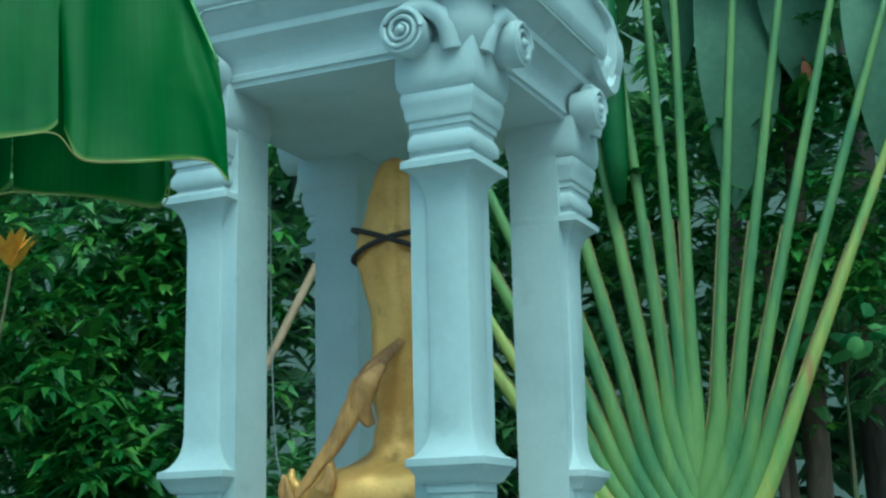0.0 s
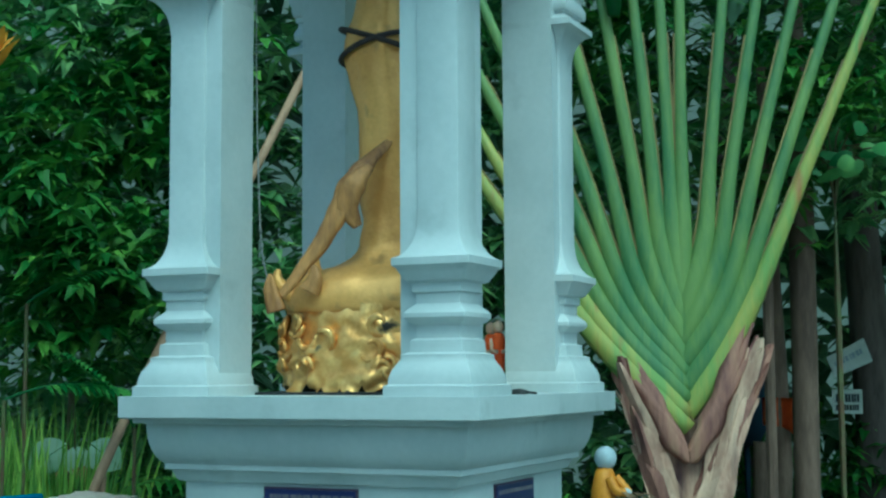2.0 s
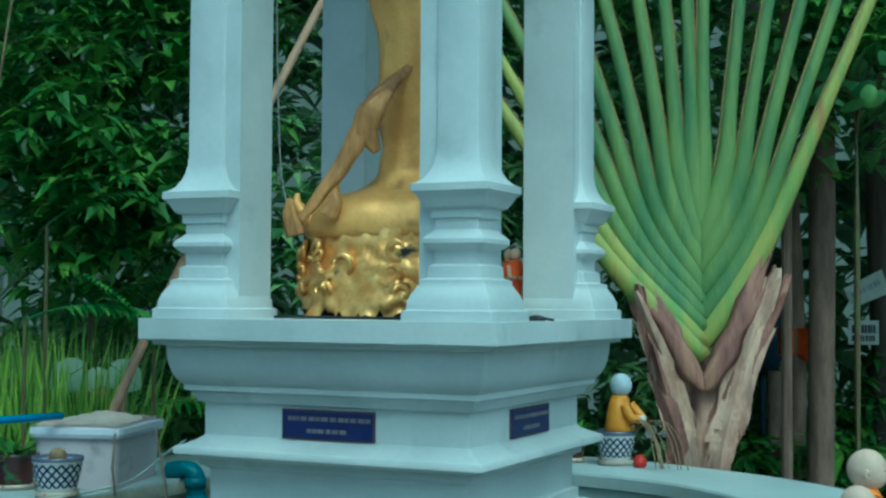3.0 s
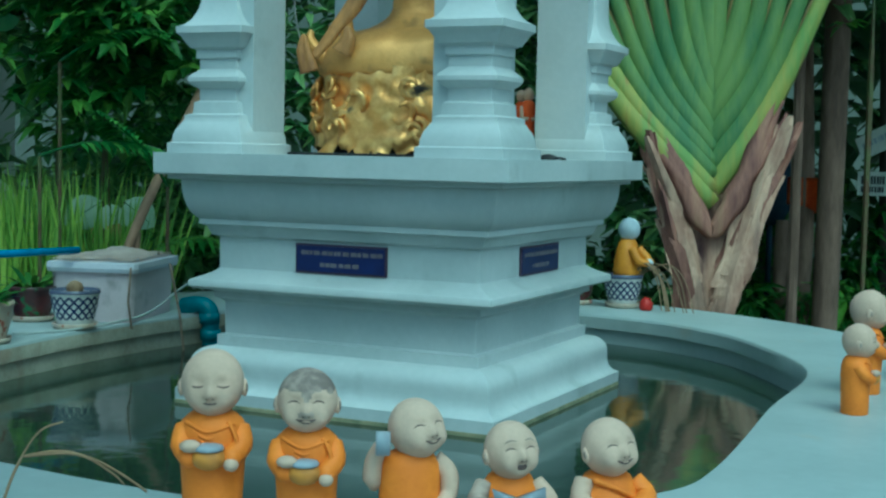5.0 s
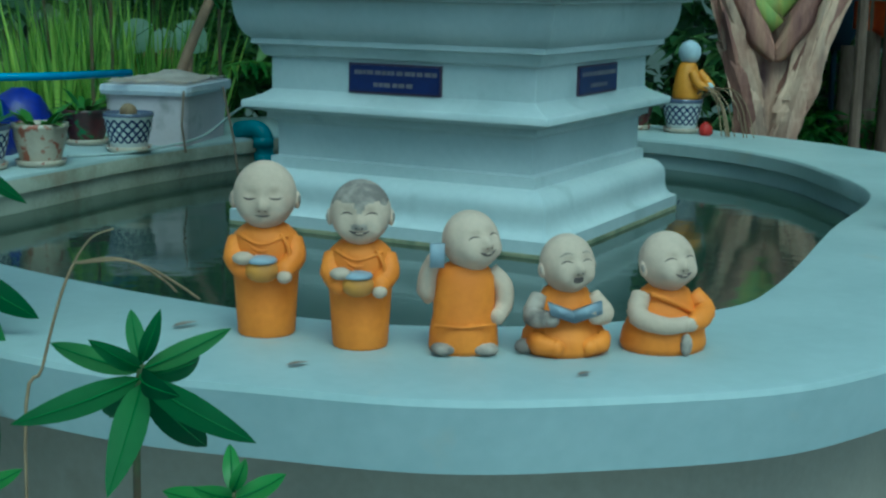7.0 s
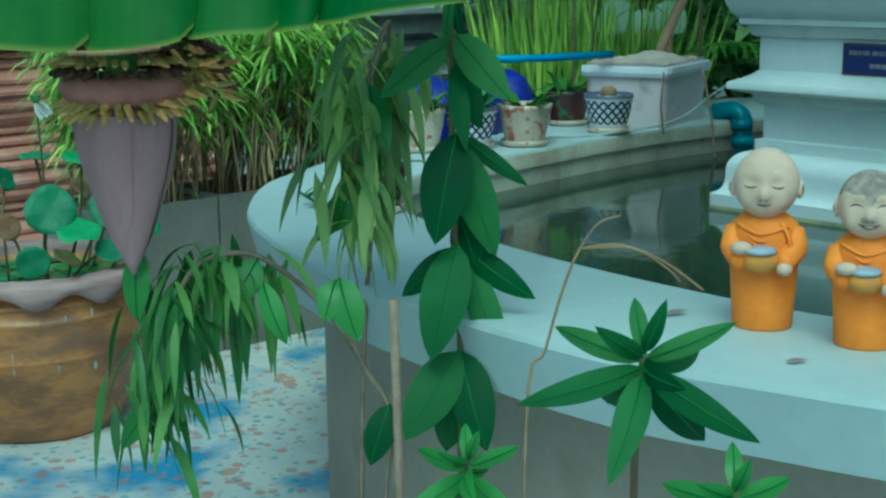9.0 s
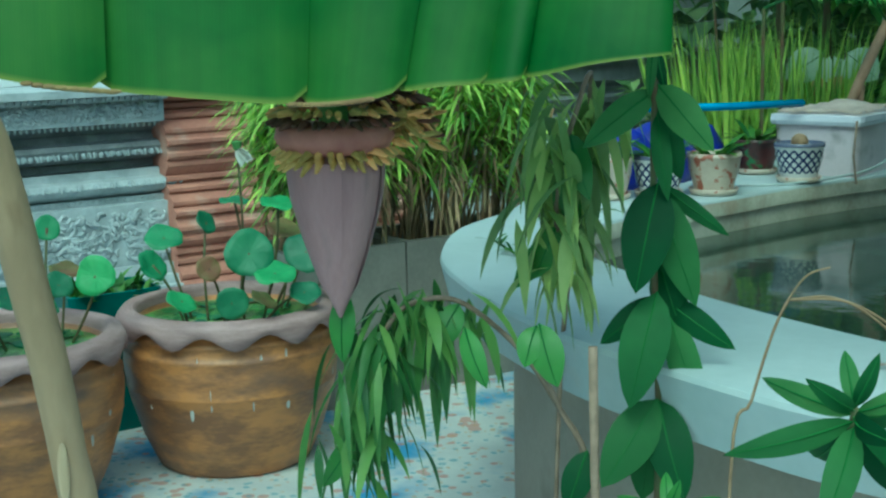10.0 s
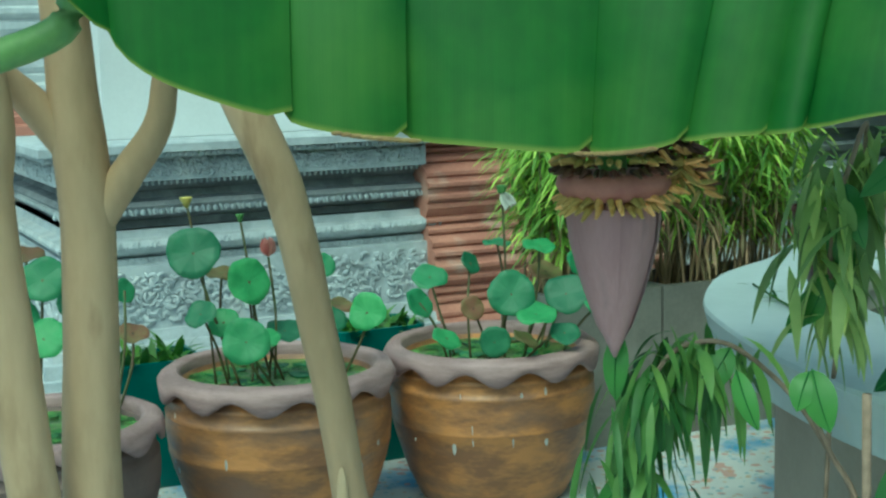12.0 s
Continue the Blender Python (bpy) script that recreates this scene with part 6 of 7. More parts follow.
def blade(tops, lows, splits, toward, depth=.05, seed=0):
    """Half a banana leaf: strips hang from the midrib (tops) to the lower edge (lows); splits are places along 0..1."""
    rnd = random.Random(seed)
    tops, lows = spline(tops, 12), spline(lows, 12)
    def along(line, u):
        f = max(0, min(1, u)) * (len(line) - 1)
        i = min(int(f), len(line) - 2)
        return line[i].lerp(line[i + 1], f - i)
    bm = bmesh.new()
    uvl = bm.loops.layers.uv.new("UVMap")
    toward = Vector(toward).normalized()
    for s, (a, b) in enumerate(zip(splits, splits[1:])):
        n, m = max(10, int((b - a) * 60)), 14
        off = rnd.uniform(-.010, .010)
        g = []
        for i in range(n + 1):
            u = a + (b + .012 - a) * i / n
            t0, l0 = along(tops, u), along(lows, u)
            corner = abs(2 * i / n - 1) ** 9
            l0 = l0.lerp(t0, .045 * corner * (0 if (s == 0 and i < n / 2) or (s == len(splits) - 2 and i > n / 2) else 1))
            row = []
            for j in range(m + 1):
                v = j / m
                q = i / n
                bulge = depth * .42 * (math.sin(math.pi * q) ** .6) * (.2 + .8 * v) + off * v + .022 * noise.noise((u * 7, v * 2.2, seed)) - .030 * (1 - q) ** 3 * v
                row.append((bm.verts.new(t0.lerp(l0, v) + toward * bulge + Vector((0, 0, .10 * math.sin(math.pi * v) * .3))), (u * 3, v)))
            g.append(row)
        for i in range(n):
            for j in range(m):
                quad = (g[i][j], g[i + 1][j], g[i + 1][j + 1], g[i][j + 1])
                f = bm.faces.new([q[0] for q in quad])
                f.smooth = True
                for lp, q in zip(f.loops, quad):
                    lp[uvl].uv = q[1]
    return bm


MARGIN = mat("leaf_margin_yellow", (0.32, 0.34, 0.08), (0.26, 0.20, 0.06), rough=.6, scale=14)


def margin(leaf_part, line):
    bm = bmesh.new()
    pts = [v + Vector((0, 0, .001)) for v in spline(line, 12)]
    tube(bm, pts, [.0012 + .0022 * abs(noise.noise(v * 9)) for v in pts], 5)
    part("leaf_margin", bm, MARGIN, leaf_part, "thin yellowish leaf margin", smooth=True)


NEAR = (.85, -.5, .1)
lows = [(-0.876, -3.209, 1.780), (-0.859, -3.091, 1.622), (-0.847, -3.021, 1.553), (-0.825, -2.925, 1.450), (-0.788, -2.792, 1.388), (-0.731, -2.631, 1.339), (-0.656, -2.463, 1.317), (-0.568, -2.302, 1.298), (-0.510, -2.210, 1.298), (-0.442, -2.114, 1.318), (-0.360, -2.011, 1.326), (-0.281, -1.922, 1.349), (-0.194, -1.835, 1.363)]
tops = [(-1.023, -3.171, 1.863), (-1.015, -2.997, 1.844), (-0.976, -2.721, 1.842), (-0.830, -2.363, 1.827), (-0.631, -2.033, 1.784), (-0.433, -1.836, 1.701), (-0.261, -1.760, 1.580)]
bm = blade(tops, lows, [0, .20, .37, .455, .60, .715, .80, .835, 1.0], NEAR, .055, 1)
lf = part("leaf_blade", bm, BANANA, banana)
bm = bmesh.new()
for v in spline(lows, 12)[60:]:
    if noise.noise(v * 6) > .18:
        w = .03 * abs(noise.noise(v * 11)) + .006
        ellipsoid(bm, v + Vector((.025, -.014, .003)), (.006, w, .004), Matrix.Rotation(-.55, 3, 'Z'), n=7, m=5)
tagged(part("withered_edge", bm, LEAFEDGE, lf, "brown withered leaf edge"), kind="stuff")
bm = bmesh.new()
tube(bm, spline([(-1.0, -3.86, 1.30), (-1.037, -3.131, 1.472), (-1.012, -2.982, 1.581)] + tops[1:], 6), [.028] * 49, 10)
part("midrib", bm, RIB, lf, smooth=True)
back = [(p[0] - .14, p[1] + .08, p[2] + .02) for p in tops]
bm = blade(tops, back, [0, .25, .5, .75, 1.0], (0, 0, 1), .03, 2)
part("leaf_blade", bm, BANANA, banana)
# the higher leaf
lows = [(-0.233, -1.877, 2.057), (-0.124, -1.761, 2.085), (-0.090, -1.728, 2.138), (-0.033, -1.677, 2.142), (0.027, -1.626, 2.139), (0.097, -1.571, 2.127), (0.111, -1.561, 2.164)]
tops = [(-0.323, -1.828, 2.415), (-0.206, -1.702, 2.456), (-0.168, -1.665, 2.472), (-0.108, -1.610, 2.491), (-0.044, -1.555, 2.508), (0.015, -1.508, 2.525), (0.039, -1.490, 2.485)]
bm = blade(tops, lows, [0, .36, 1.0], (.3, -.95, 0), .02, 3)
lf = part("leaf_blade", bm, BANANA, banana)
margin(lf, lows)
lows = [(-0.143, -2.002, 2.095), (-0.055, -1.905, 2.165), (0.011, -1.840, 2.185), (0.067, -1.789, 2.197), (0.102, -1.759, 2.158), (0.186, -1.692, 2.163), (0.244, -1.650, 2.165), (0.270, -1.632, 2.135)]
tops = [(-0.279, -1.931, 2.635), (-0.181, -1.819, 2.673), (-0.108, -1.746, 2.695), (-0.045, -1.687, 2.691), (0.014, -1.636, 2.680), (0.104, -1.629, 2.612), (0.171, -1.640, 2.503), (0.250, -1.633, 2.329)]
bm = blade(tops, lows, [0, .43, 1.0], (.3, -.95, 0), .03, 4)
lf = part("leaf_blade", bm, BANANA, banana)
margin(lf, lows)
bm = bmesh.new()
tube(bm, spline([(-1.0, -3.85, 2.2)] + tops, 6), [.026] * 24 + [.026 - .0018 * i for i in range(12)] + [.003] * 13, 10)
part("midrib", bm, RIB, lf, smooth=True)
bm = bmesh.new()
tube(bm, spline([(-1.0, -3.9, -.02), (-1.0, -3.9, .8), (-1.0, -3.88, 1.6), (-1.0, -3.85, 2.3), (-.98, -3.8, 2.9)], 6), [.12] * 8 + [.11] * 8 + [.08] * 5 + [.05] * 4, 18)
part("pseudostem", bm, PETIOLE, banana, smooth=True)

BRACT = mat("purple_bract", (0.37, 0.215, 0.225), (0.29, 0.16, 0.17), rough=0.55, scale=3, fine=40, bump=0.2, stretch=(4, 4, .5), third=(0.24, 0.15, 0.16), third_scale=6)
OLDBRACT = mat("dried_red_bract", (0.46, 0.20, 0.155), (0.32, 0.12, 0.10), rough=0.65, scale=8, bump=.3)
FLOWERY = mat("banana_flower_yellow", (0.78, 0.56, 0.18), (0.58, 0.36, 0.11), rough=0.6, scale=20, bump=.2, per="island")
DRIED = mat("dried_flower_brown", (0.16, 0.08, 0.045), (0.09, 0.045, 0.03), rough=0.8, scale=20, bump=.3, per="island")
BX, BY = -.737, -2.10
blossom = part("blossom", (lambda b: (lathe(b, [(.003, .905), (.012, .925), (.030, .965), (.050, 1.02), (.067, 1.075), (.078, 1.12), (.083, 1.16), (.082, 1.18), (.06, 1.20)], BX, BY, 28), b)[1])(bmesh.new()), BRACT, banana, "smooth dusky purple banana blossom", smooth=True)
for a0 in (-2.2, .6):
    bm = bmesh.new()
    rings = []
    for r, z in ((.003, .915), (.033, .965), (.0525, 1.02), (.0695, 1.075), (.081, 1.12), (.086, 1.16), (.085, 1.185)):
        rings.append([(BX + r * math.cos(a0 + .16 * i * min(1, r * 22)), BY + r * math.sin(a0 + .16 * i * min(1, r * 22)), z) for i in range(12)])
    bridge(bm, rings, cap=False, closed=False)
    part("outer_bract", bm, BRACT, blossom, smooth=True)
rnd = random.Random(31)
bm = bmesh.new()
lathe(bm, [(.05, 1.19), (.094, 1.205), (.105, 1.225), (.10, 1.245), (.06, 1.25)], BX, BY, 24)
part("lifted_bract", bm, OLDBRACT, blossom, smooth=True)
for row, (z, r, n, m, dz) in enumerate(((1.192, .088, 30, FLOWERY, -.25), (1.203, .098, 30, FLOWERY, .0), (1.252, .098, 34, DRIED, .1), (1.268, .095, 30, FLOWERY, .2), (1.285, .085, 26, DRIED, .4))):
    bm = bmesh.new()
    for i in range(n):
        a = 2 * math.pi * i / n + rnd.uniform(-.06, .06)
        d = Vector((math.cos(a), math.sin(a), dz + rnd.uniform(-.15, .15)))
        b0 = Vector((BX, BY, z)) + Vector((math.cos(a), math.sin(a), 0)) * (r - .02)
        L = rnd.uniform(.028, .044)
        tube(bm, [b0, b0 + d * L * .5, b0 + d * L - Vector((0, 0, .008))], [.005, .0068, .0028], 6)
    tagged(part("flower_band", bm, m, blossom, "row of small yellowish flowers"), kind="stuff")
# side cluster of bracts and flowers
for k, (px, z, s) in enumerate((((.11, 1.265), 1.23, 1), ((.135, 1.235), 1.22, .8), ((.10, 1.30), 1.29, 1))):
    c = Vector((BX, BY, 0)) + Vector((.42, .906, 0)) * px[0] + Vector((0, 0, px[1]))
    bm = bmesh.new()
    leaf(bm, c, (.42, .906, .2), (0, 0, 1), .085 * s, .07 * s, droop=.8, fold=-.5, seg=6)
    bmesh.ops.solidify(bm, geom=bm.faces[:], thickness=.004)
    part("curled_bract", bm, OLDBRACT, blossom, smooth=True)
    bm = bmesh.new()
    for i in range(34):
        d = Vector((rnd.uniform(-.2, 1), rnd.uniform(-.4, 1), rnd.uniform(-.8, .4))).normalized()
        b0 = c + Vector((rnd.uniform(-.03, .03), rnd.uniform(-.05, .04), rnd.uniform(-.03, .03)))
        tube(bm, [b0, b0 + d * .02, b0 + d * .038], [.005, .0055, .002], 5)
    tagged(part("flower_tuft", bm, FLOWERY if k != 2 else DRIED, blossom), kind="stuff")
bm = bmesh.new()
leaf(bm, (BX + .03, BY + .07, 1.20), (.5, .9, -.35), (0, 0, 1), .10, .05, droop=.6, fold=.3, seg=6)
bmesh.ops.solidify(bm, geom=bm.faces[:], thickness=.004)
part("yellow_bract", bm, mat("yellow_bract", (0.45, 0.28, 0.06), (0.3, 0.17, 0.05), rough=.6, scale=20), blossom, smooth=True)
bm = bmesh.new()
tube(bm, spline([(BX, BY, 1.24), (BX - .01, BY - .02, 1.4), (BX - .05, BY - .15, 1.62), (BX - .12, BY - .6, 1.95), (-.98, -3.5, 2.25), (-1.0, -3.85, 2.2)], 6), .026, 10)
part("flower_stalk", bm, RIB, banana, smooth=True)

# ---- plants beside the pond, close to the path ----
GLOSSY = mat("glossy_leaf_green", (0.058, 0.165, 0.048), (0.038, 0.115, 0.036), rough=0.58, spec=.14, scale=4, fine=30, bump=0.12, per="object", trans=.25)
FRESH = mat("fresh_leaf_green", (0.11, 0.30, 0.055), (0.075, 0.21, 0.04), rough=0.42, scale=5, fine=30, bump=0.12, per="island", trans=.3)
PALELANCE = mat("pale_lance_leaf", (0.48, 0.60, 0.22), (0.32, 0.46, 0.13), rough=0.5, scale=5, fine=30, bump=0.1, per="object", trans=.45)
LANCE = mat("lance_leaf_green", (0.16, 0.31, 0.075), (0.09, 0.21, 0.05), rough=0.45, scale=5, fine=30, bump=0.1, per="object", trans=.42)
WOODY = mat("woody_stem", (0.30, 0.22, 0.16), (0.18, 0.13, 0.09), rough=0.8, scale=20, bump=0.4)
RIBDIM = mat("leaf_rib_green", (0.045, 0.15, 0.03), (0.035, 0.12, 0.025), rough=.6, spec=.2, scale=6)
VIEW = Vector((.65, -.75, .1))


def plant_thing(name, base, label, category):
    return thing(name, base[0], base[1], 0, label=label, category=category)


def big_leaf(parent, a, b, width, material, droop=.25, fold=.12, rib=True):
    """One leaf from its stalk end a to its tip b, its face turned to the open side."""
    a, b = Vector(a), Vector(b)
    d = b - a
    bm = bmesh.new()
    bend = d.length * .12
    n, row = 9, []
    side = d.cross(VIEW).normalized()
    out = side.cross(d).normalized()
    for i in range(n + 1):
        t = i / n
        w = width / 2 * (math.sin(math.pi * t ** .85) ** .75 if 0 < t < 1 else 0)
        c = a + d * t + out * bend * math.sin(math.pi * t)
        ed = out * (-fold * w + .02 * width * math.sin(9 * t))
        row.append([bm.verts.new(c - side * w + ed), bm.verts.new(c - side * w * .5 + ed * .3), bm.verts.new(c), bm.verts.new(c + side * w * .5 + ed * .3), bm.verts.new(c + side * w + ed)])
    for p, q in zip(row, row[1:]):
        for k in range(4):
            bm.faces.new((p[k], p[k + 1], q[k + 1], q[k])).smooth = True
    lf = part("leaf", bm, material, parent)
    if rib:
        bm = bmesh.new()
        tube(bm, [a + d * t + out * (bend * math.sin(math.pi * t) + .001) for t in (0, .2, .4, .6, .8, .97)], [.002, .0018, .0015, .0012, .001, .0006], 5)
        part("leaf_rib", bm, RIBDIM, lf)
    return lf


# tall plant with hanging broad leaves
c = plant_thing("broad_leaf_plant", (-0.396, -1.658, 0.471), "tall plant with glossy hanging broad leaves beside the pond", "plant")
bx, by = c.location.x, c.location.y
bm = bmesh.new()
tube(bm, spline([(bx, by, -.02), (-0.394, -1.656, 0.471), (-0.394, -1.657, 0.750), (-0.400, -1.663, 0.974), (-0.402, -1.665, 1.170), (-0.401, -1.664, 1.323)], 5), [.008] * 10 + [.006] * 16, 7)
part("stem", bm, STEM, c, smooth=True)
for a, b, w in (((-0.383, -1.674, 1.305), (-0.282, -1.643, 1.196), .062), ((-0.408, -1.657, 1.294), (-0.461, -1.776, 1.199), .055), ((-0.398, -1.661, 1.257), (-0.349, -1.682, 1.109), .035), ((-0.382, -1.673, 1.139), (-0.365, -1.742, 0.956), .088), ((-0.401, -1.650, 1.120), (-0.335, -1.626, 0.922), .07),
                ((-0.414, -1.634, 1.128), (-0.316, -1.565, 1.041), .03), ((-0.382, -1.673, 0.948), (-0.364, -1.756, 0.756), .085), ((-0.414, -1.635, 0.988), (-0.369, -1.631, 0.883), .065), ((-0.404, -1.638, 0.929), (-0.286, -1.578, 0.847), .05), ((-0.390, -1.638, 0.911), (-0.317, -1.621, 0.717), .058),
                ((-0.417, -1.637, 0.927), (-0.471, -1.726, 0.846), .05), ((-0.382, -1.673, 0.755), (-0.403, -1.785, 0.611), .085), ((-0.387, -1.664, 0.752), (-0.298, -1.687, 0.593), .082), ((-0.418, -1.638, 0.720), (-0.420, -1.670, 0.556), .075), ((-0.441, -1.783, 0.669), (-0.450, -1.824, 0.563), .055), ((-0.412, -1.647, 1.274), (-0.390, -1.609, 1.137), .05), ((-0.402, -1.665, 1.379), (-0.408, -1.671, 1.276), .02), ((-0.400, -1.663, 1.370), (-0.388, -1.650, 1.285), .02), ((-0.377, -1.596, 0.803), (-0.348, -1.596, 0.684), .045)):
    big_leaf(c, a, b, w, GLOSSY)

# rosettes of long leaves: young ones upright in the middle, older ones spread and hang
for centre, count, length, width, mt, label in (((0.198, -1.887, 0.912), 12, .175, .042, GLOSSY, "rosette plant with long dark green leaves by the pond"),
                                                ((-0.135, -1.892, 0.675), 10, .125, .036, FRESH, "rosette plant with pale green leaves by the pond"),
                                                ((0.365, -1.912, 0.772), 9, .115, .038, FRESH, "low bright green leafy plant by the pond")):
    c = plant_thing("rosette_plant", centre, label, "plant")
    cc = Vector(centre)
    rnd = random.Random(count)
    bm = bmesh.new()
    tube(bm, spline([(cc.x - .01, cc.y, -.02), (cc.x - .02, cc.y + .01, cc.z * .6), (cc.x - .012, cc.y, cc.z * .85), cc], 5), .0055, 7)
    part("stem", bm, STEM, c, smooth=True)
    for k in range(count):
        t = k / (count - 1)
        az, el = 2.4 * k + rnd.uniform(-.2, .2), 1.15 - 2.05 * t ** .7
        ln = length * (.5 + .75 * t) * rnd.uniform(.85, 1.1)
        tip = cc + Vector((math.cos(el) * math.cos(az), math.cos(el) * math.sin(az), math.sin(el))) * ln
        big_leaf(c, cc - Vector((0, 0, .03 * t)), tip, width * (.55 + .6 * t), mt)

# drooping lance-leaved plants
for name, base, spine, n, ln in (("lance_leaf_plant", (-0.630, -1.697, 0.415), [(-0.622, -1.610, 1.295), (-0.605, -1.667, 1.238), (-0.581, -1.716, 1.162), (-0.589, -1.725, 1.071), (-0.584, -1.719, 0.978)], 120, (.10, .21)),
                                 ("lance_leaf_plant", (-0.437, -1.778, 0.493), [(-0.650, -1.887, 0.911), (-0.689, -1.943, 0.924), (-0.705, -2.004, 0.901), (-0.727, -2.041, 0.822), (-0.757, -2.051, 0.736), (-0.753, -2.045, 0.673)], 150, (.10, .21))):
    c = plant_thing(name, base, "plant with clusters of drooping lance-shaped leaves by the pond" if n == 150 else "plant with pale yellowish drooping lance-shaped leaves", "plant")
    bm = bmesh.new()
    pts = [(c.location.x, c.location.y, -.02), base] + spine
    if n == 150:
        pts = [(c.location.x, c.location.y, -.02), base, (-0.457, -1.770, 0.646), (-0.511, -1.788, 0.732), (-0.576, -1.822, 0.830)] + spine
    else:
        pts = [(c.location.x, c.location.y, -.02), base, (-0.694, -1.618, 0.817)] + spine
    tube(bm, spline(pts, 5), .005, 6)
    part("stem", bm, WOODY, c, smooth=True)
    rnd = random.Random(n)
    line = spline(spine, 8)
    for i in range(n):
        p = line[rnd.randrange(len(line))]
        a = rnd.uniform(0, 6.28)
        p = p + Vector((rnd.gauss(0, .032), rnd.gauss(0, .032), rnd.gauss(0, .025)))
        bm = bmesh.new()
        leaf(bm, p, (math.cos(a) * .7, math.sin(a) * .7, rnd.uniform(-1.8, .1)), (0, 0, 1), rnd.uniform(*ln), rnd.uniform(.013, .026) if n == 150 else rnd.uniform(.018, .032), droop=1.7, fold=.2, seg=6, shape=.35)
        part("leaf", bm, LANCE if n == 150 else PALELANCE, c)
    for k in range(8 if n == 150 else 4):
        p = line[rnd.randrange(len(line))]
        q = p + Vector((rnd.uniform(-.08, .08), rnd.uniform(-.08, .08), -rnd.uniform(.08, .13)))
        big_leaf(c, p, q, rnd.uniform(.045, .06), FRESH)
c = plant_thing("heart_leaf_vine", (-0.542, -1.811, 0.813), "heart-shaped green leaves on a thin stem", "plant")
bm = bmesh.new()
tube(bm, spline([(c.location.x, c.location.y, -.02), (-0.473, -1.759, 0.566), (-0.495, -1.801, 0.738), (-0.519, -1.830, 0.821), (-0.494, -1.847, 0.889)], 5), .004, 6)
part("stem", bm, WOODY, c)
for a, b, w in (((-0.494, -1.847, 0.898), (-0.444, -1.848, 0.794), .062), ((-0.497, -1.851, 0.894), (-0.487, -1.886, 0.827), .05), ((-0.588, -1.939, 0.889), (-0.534, -1.932, 0.788), .042), ((-0.769, -2.070, 0.942), (-0.755, -2.087, 0.816), .05)):
    big_leaf(c, a, b, w, FRESH)
bm = bmesh.new()
tube(bm, [(-0.418, -1.787, 0.156), (-0.418, -1.786, 0.587), (-0.420, -1.789, 0.861)], .0085, 8)
q = (-0.418, -1.787, 0.156)
tube(bm, [(q[0], q[1], -.02), q], .0085, 8)
tagged(part("garden_stake", bm, WOODY, smooth=True), "thin bamboo stake standing by the pond", "stake")
grass = plant_thing("dry_grass_stalk", (0.011, -1.917, 0.767), "dry bent grass stalk with a drooping seed head", "plant")
bm = bmesh.new()
q = (0.011, -1.917, 0.767)
tube(bm, spline([(q[0], q[1], -.02), q, (0.031, -1.898, 0.885), (0.051, -1.880, 0.983), (0.068, -1.865, 1.036), (0.086, -1.850, 1.068), (0.108, -1.831, 1.079)], 5), [.0026] * 10 + [.0022] * 10 + [.0015] * 11, 6)
tube(bm, spline([(0.068, -1.865, 1.032), (0.104, -1.834, 1.038), (0.140, -1.805, 1.025), (0.171, -1.781, 1.002), (0.199, -1.760, 0.976)], 5), .002, 5)
tube(bm, spline([(0.071, -1.862, 1.032), (0.122, -1.820, 1.033), (0.159, -1.791, 1.006), (0.174, -1.779, 0.987)], 5), .0018, 5)
part("stalk", bm, DRY, grass, smooth=True)

# ---- garden behind: dense leaves, grass, fronds ----
def whorls(name, spots, material, seed, label, category, length=(.10, .2), width=.036, per=(7, 11), droop=.7):
    """Many whorls of pointed leaves, each leaf a folded blade, as one mesh."""
    rnd = random.Random(seed)
    vs, fs = [], []
    for c in spots:
        c = Vector(c)
        ax = Vector((rnd.uniform(-.5, .7), rnd.uniform(-1, .2), rnd.uniform(-.3, .8)))
        for k in range(rnd.randint(*per)):
            a = rnd.uniform(0, 6.28)
            d = (Vector((math.cos(a), math.sin(a) * .8 - .2, rnd.uniform(-.6, .55))) + ax * .35).normalized()
            L = rnd.uniform(*length)
            w = width * rnd.uniform(.6, 1.25) * L / .15
            s = d.cross(Vector((rnd.uniform(-.3, .3), rnd.uniform(-.3, .3), 1))).normalized()
            up = s.cross(d)
            p1 = c + d * L * .45 + Vector((0, 0, -.05 * droop * L))
            p2 = c + d * L + Vector((0, 0, -.45 * droop * L))
            i = len(vs)
            vs += [c + d * .01, p1 - s * w + up * w * .3, p1, p1 + s * w + up * w * .3, p2]
            fs += [(i, i + 2, i + 1), (i, i + 3, i + 2), (i + 1, i + 2, i + 4), (i + 2, i + 3, i + 4)]
    me = bpy.data.meshes.new(name)
    me.from_pydata([tuple(v) for v in vs], [], fs)
    me.materials.append(material)
    return tagged(new(name, me), label, category, kind="stuff")


EX, EY = 1.4, -3.3


def polar(yaw, d, z):
    return (EX - d * math.sin(radians(yaw)), EY + d * math.cos(radians(yaw)), z)


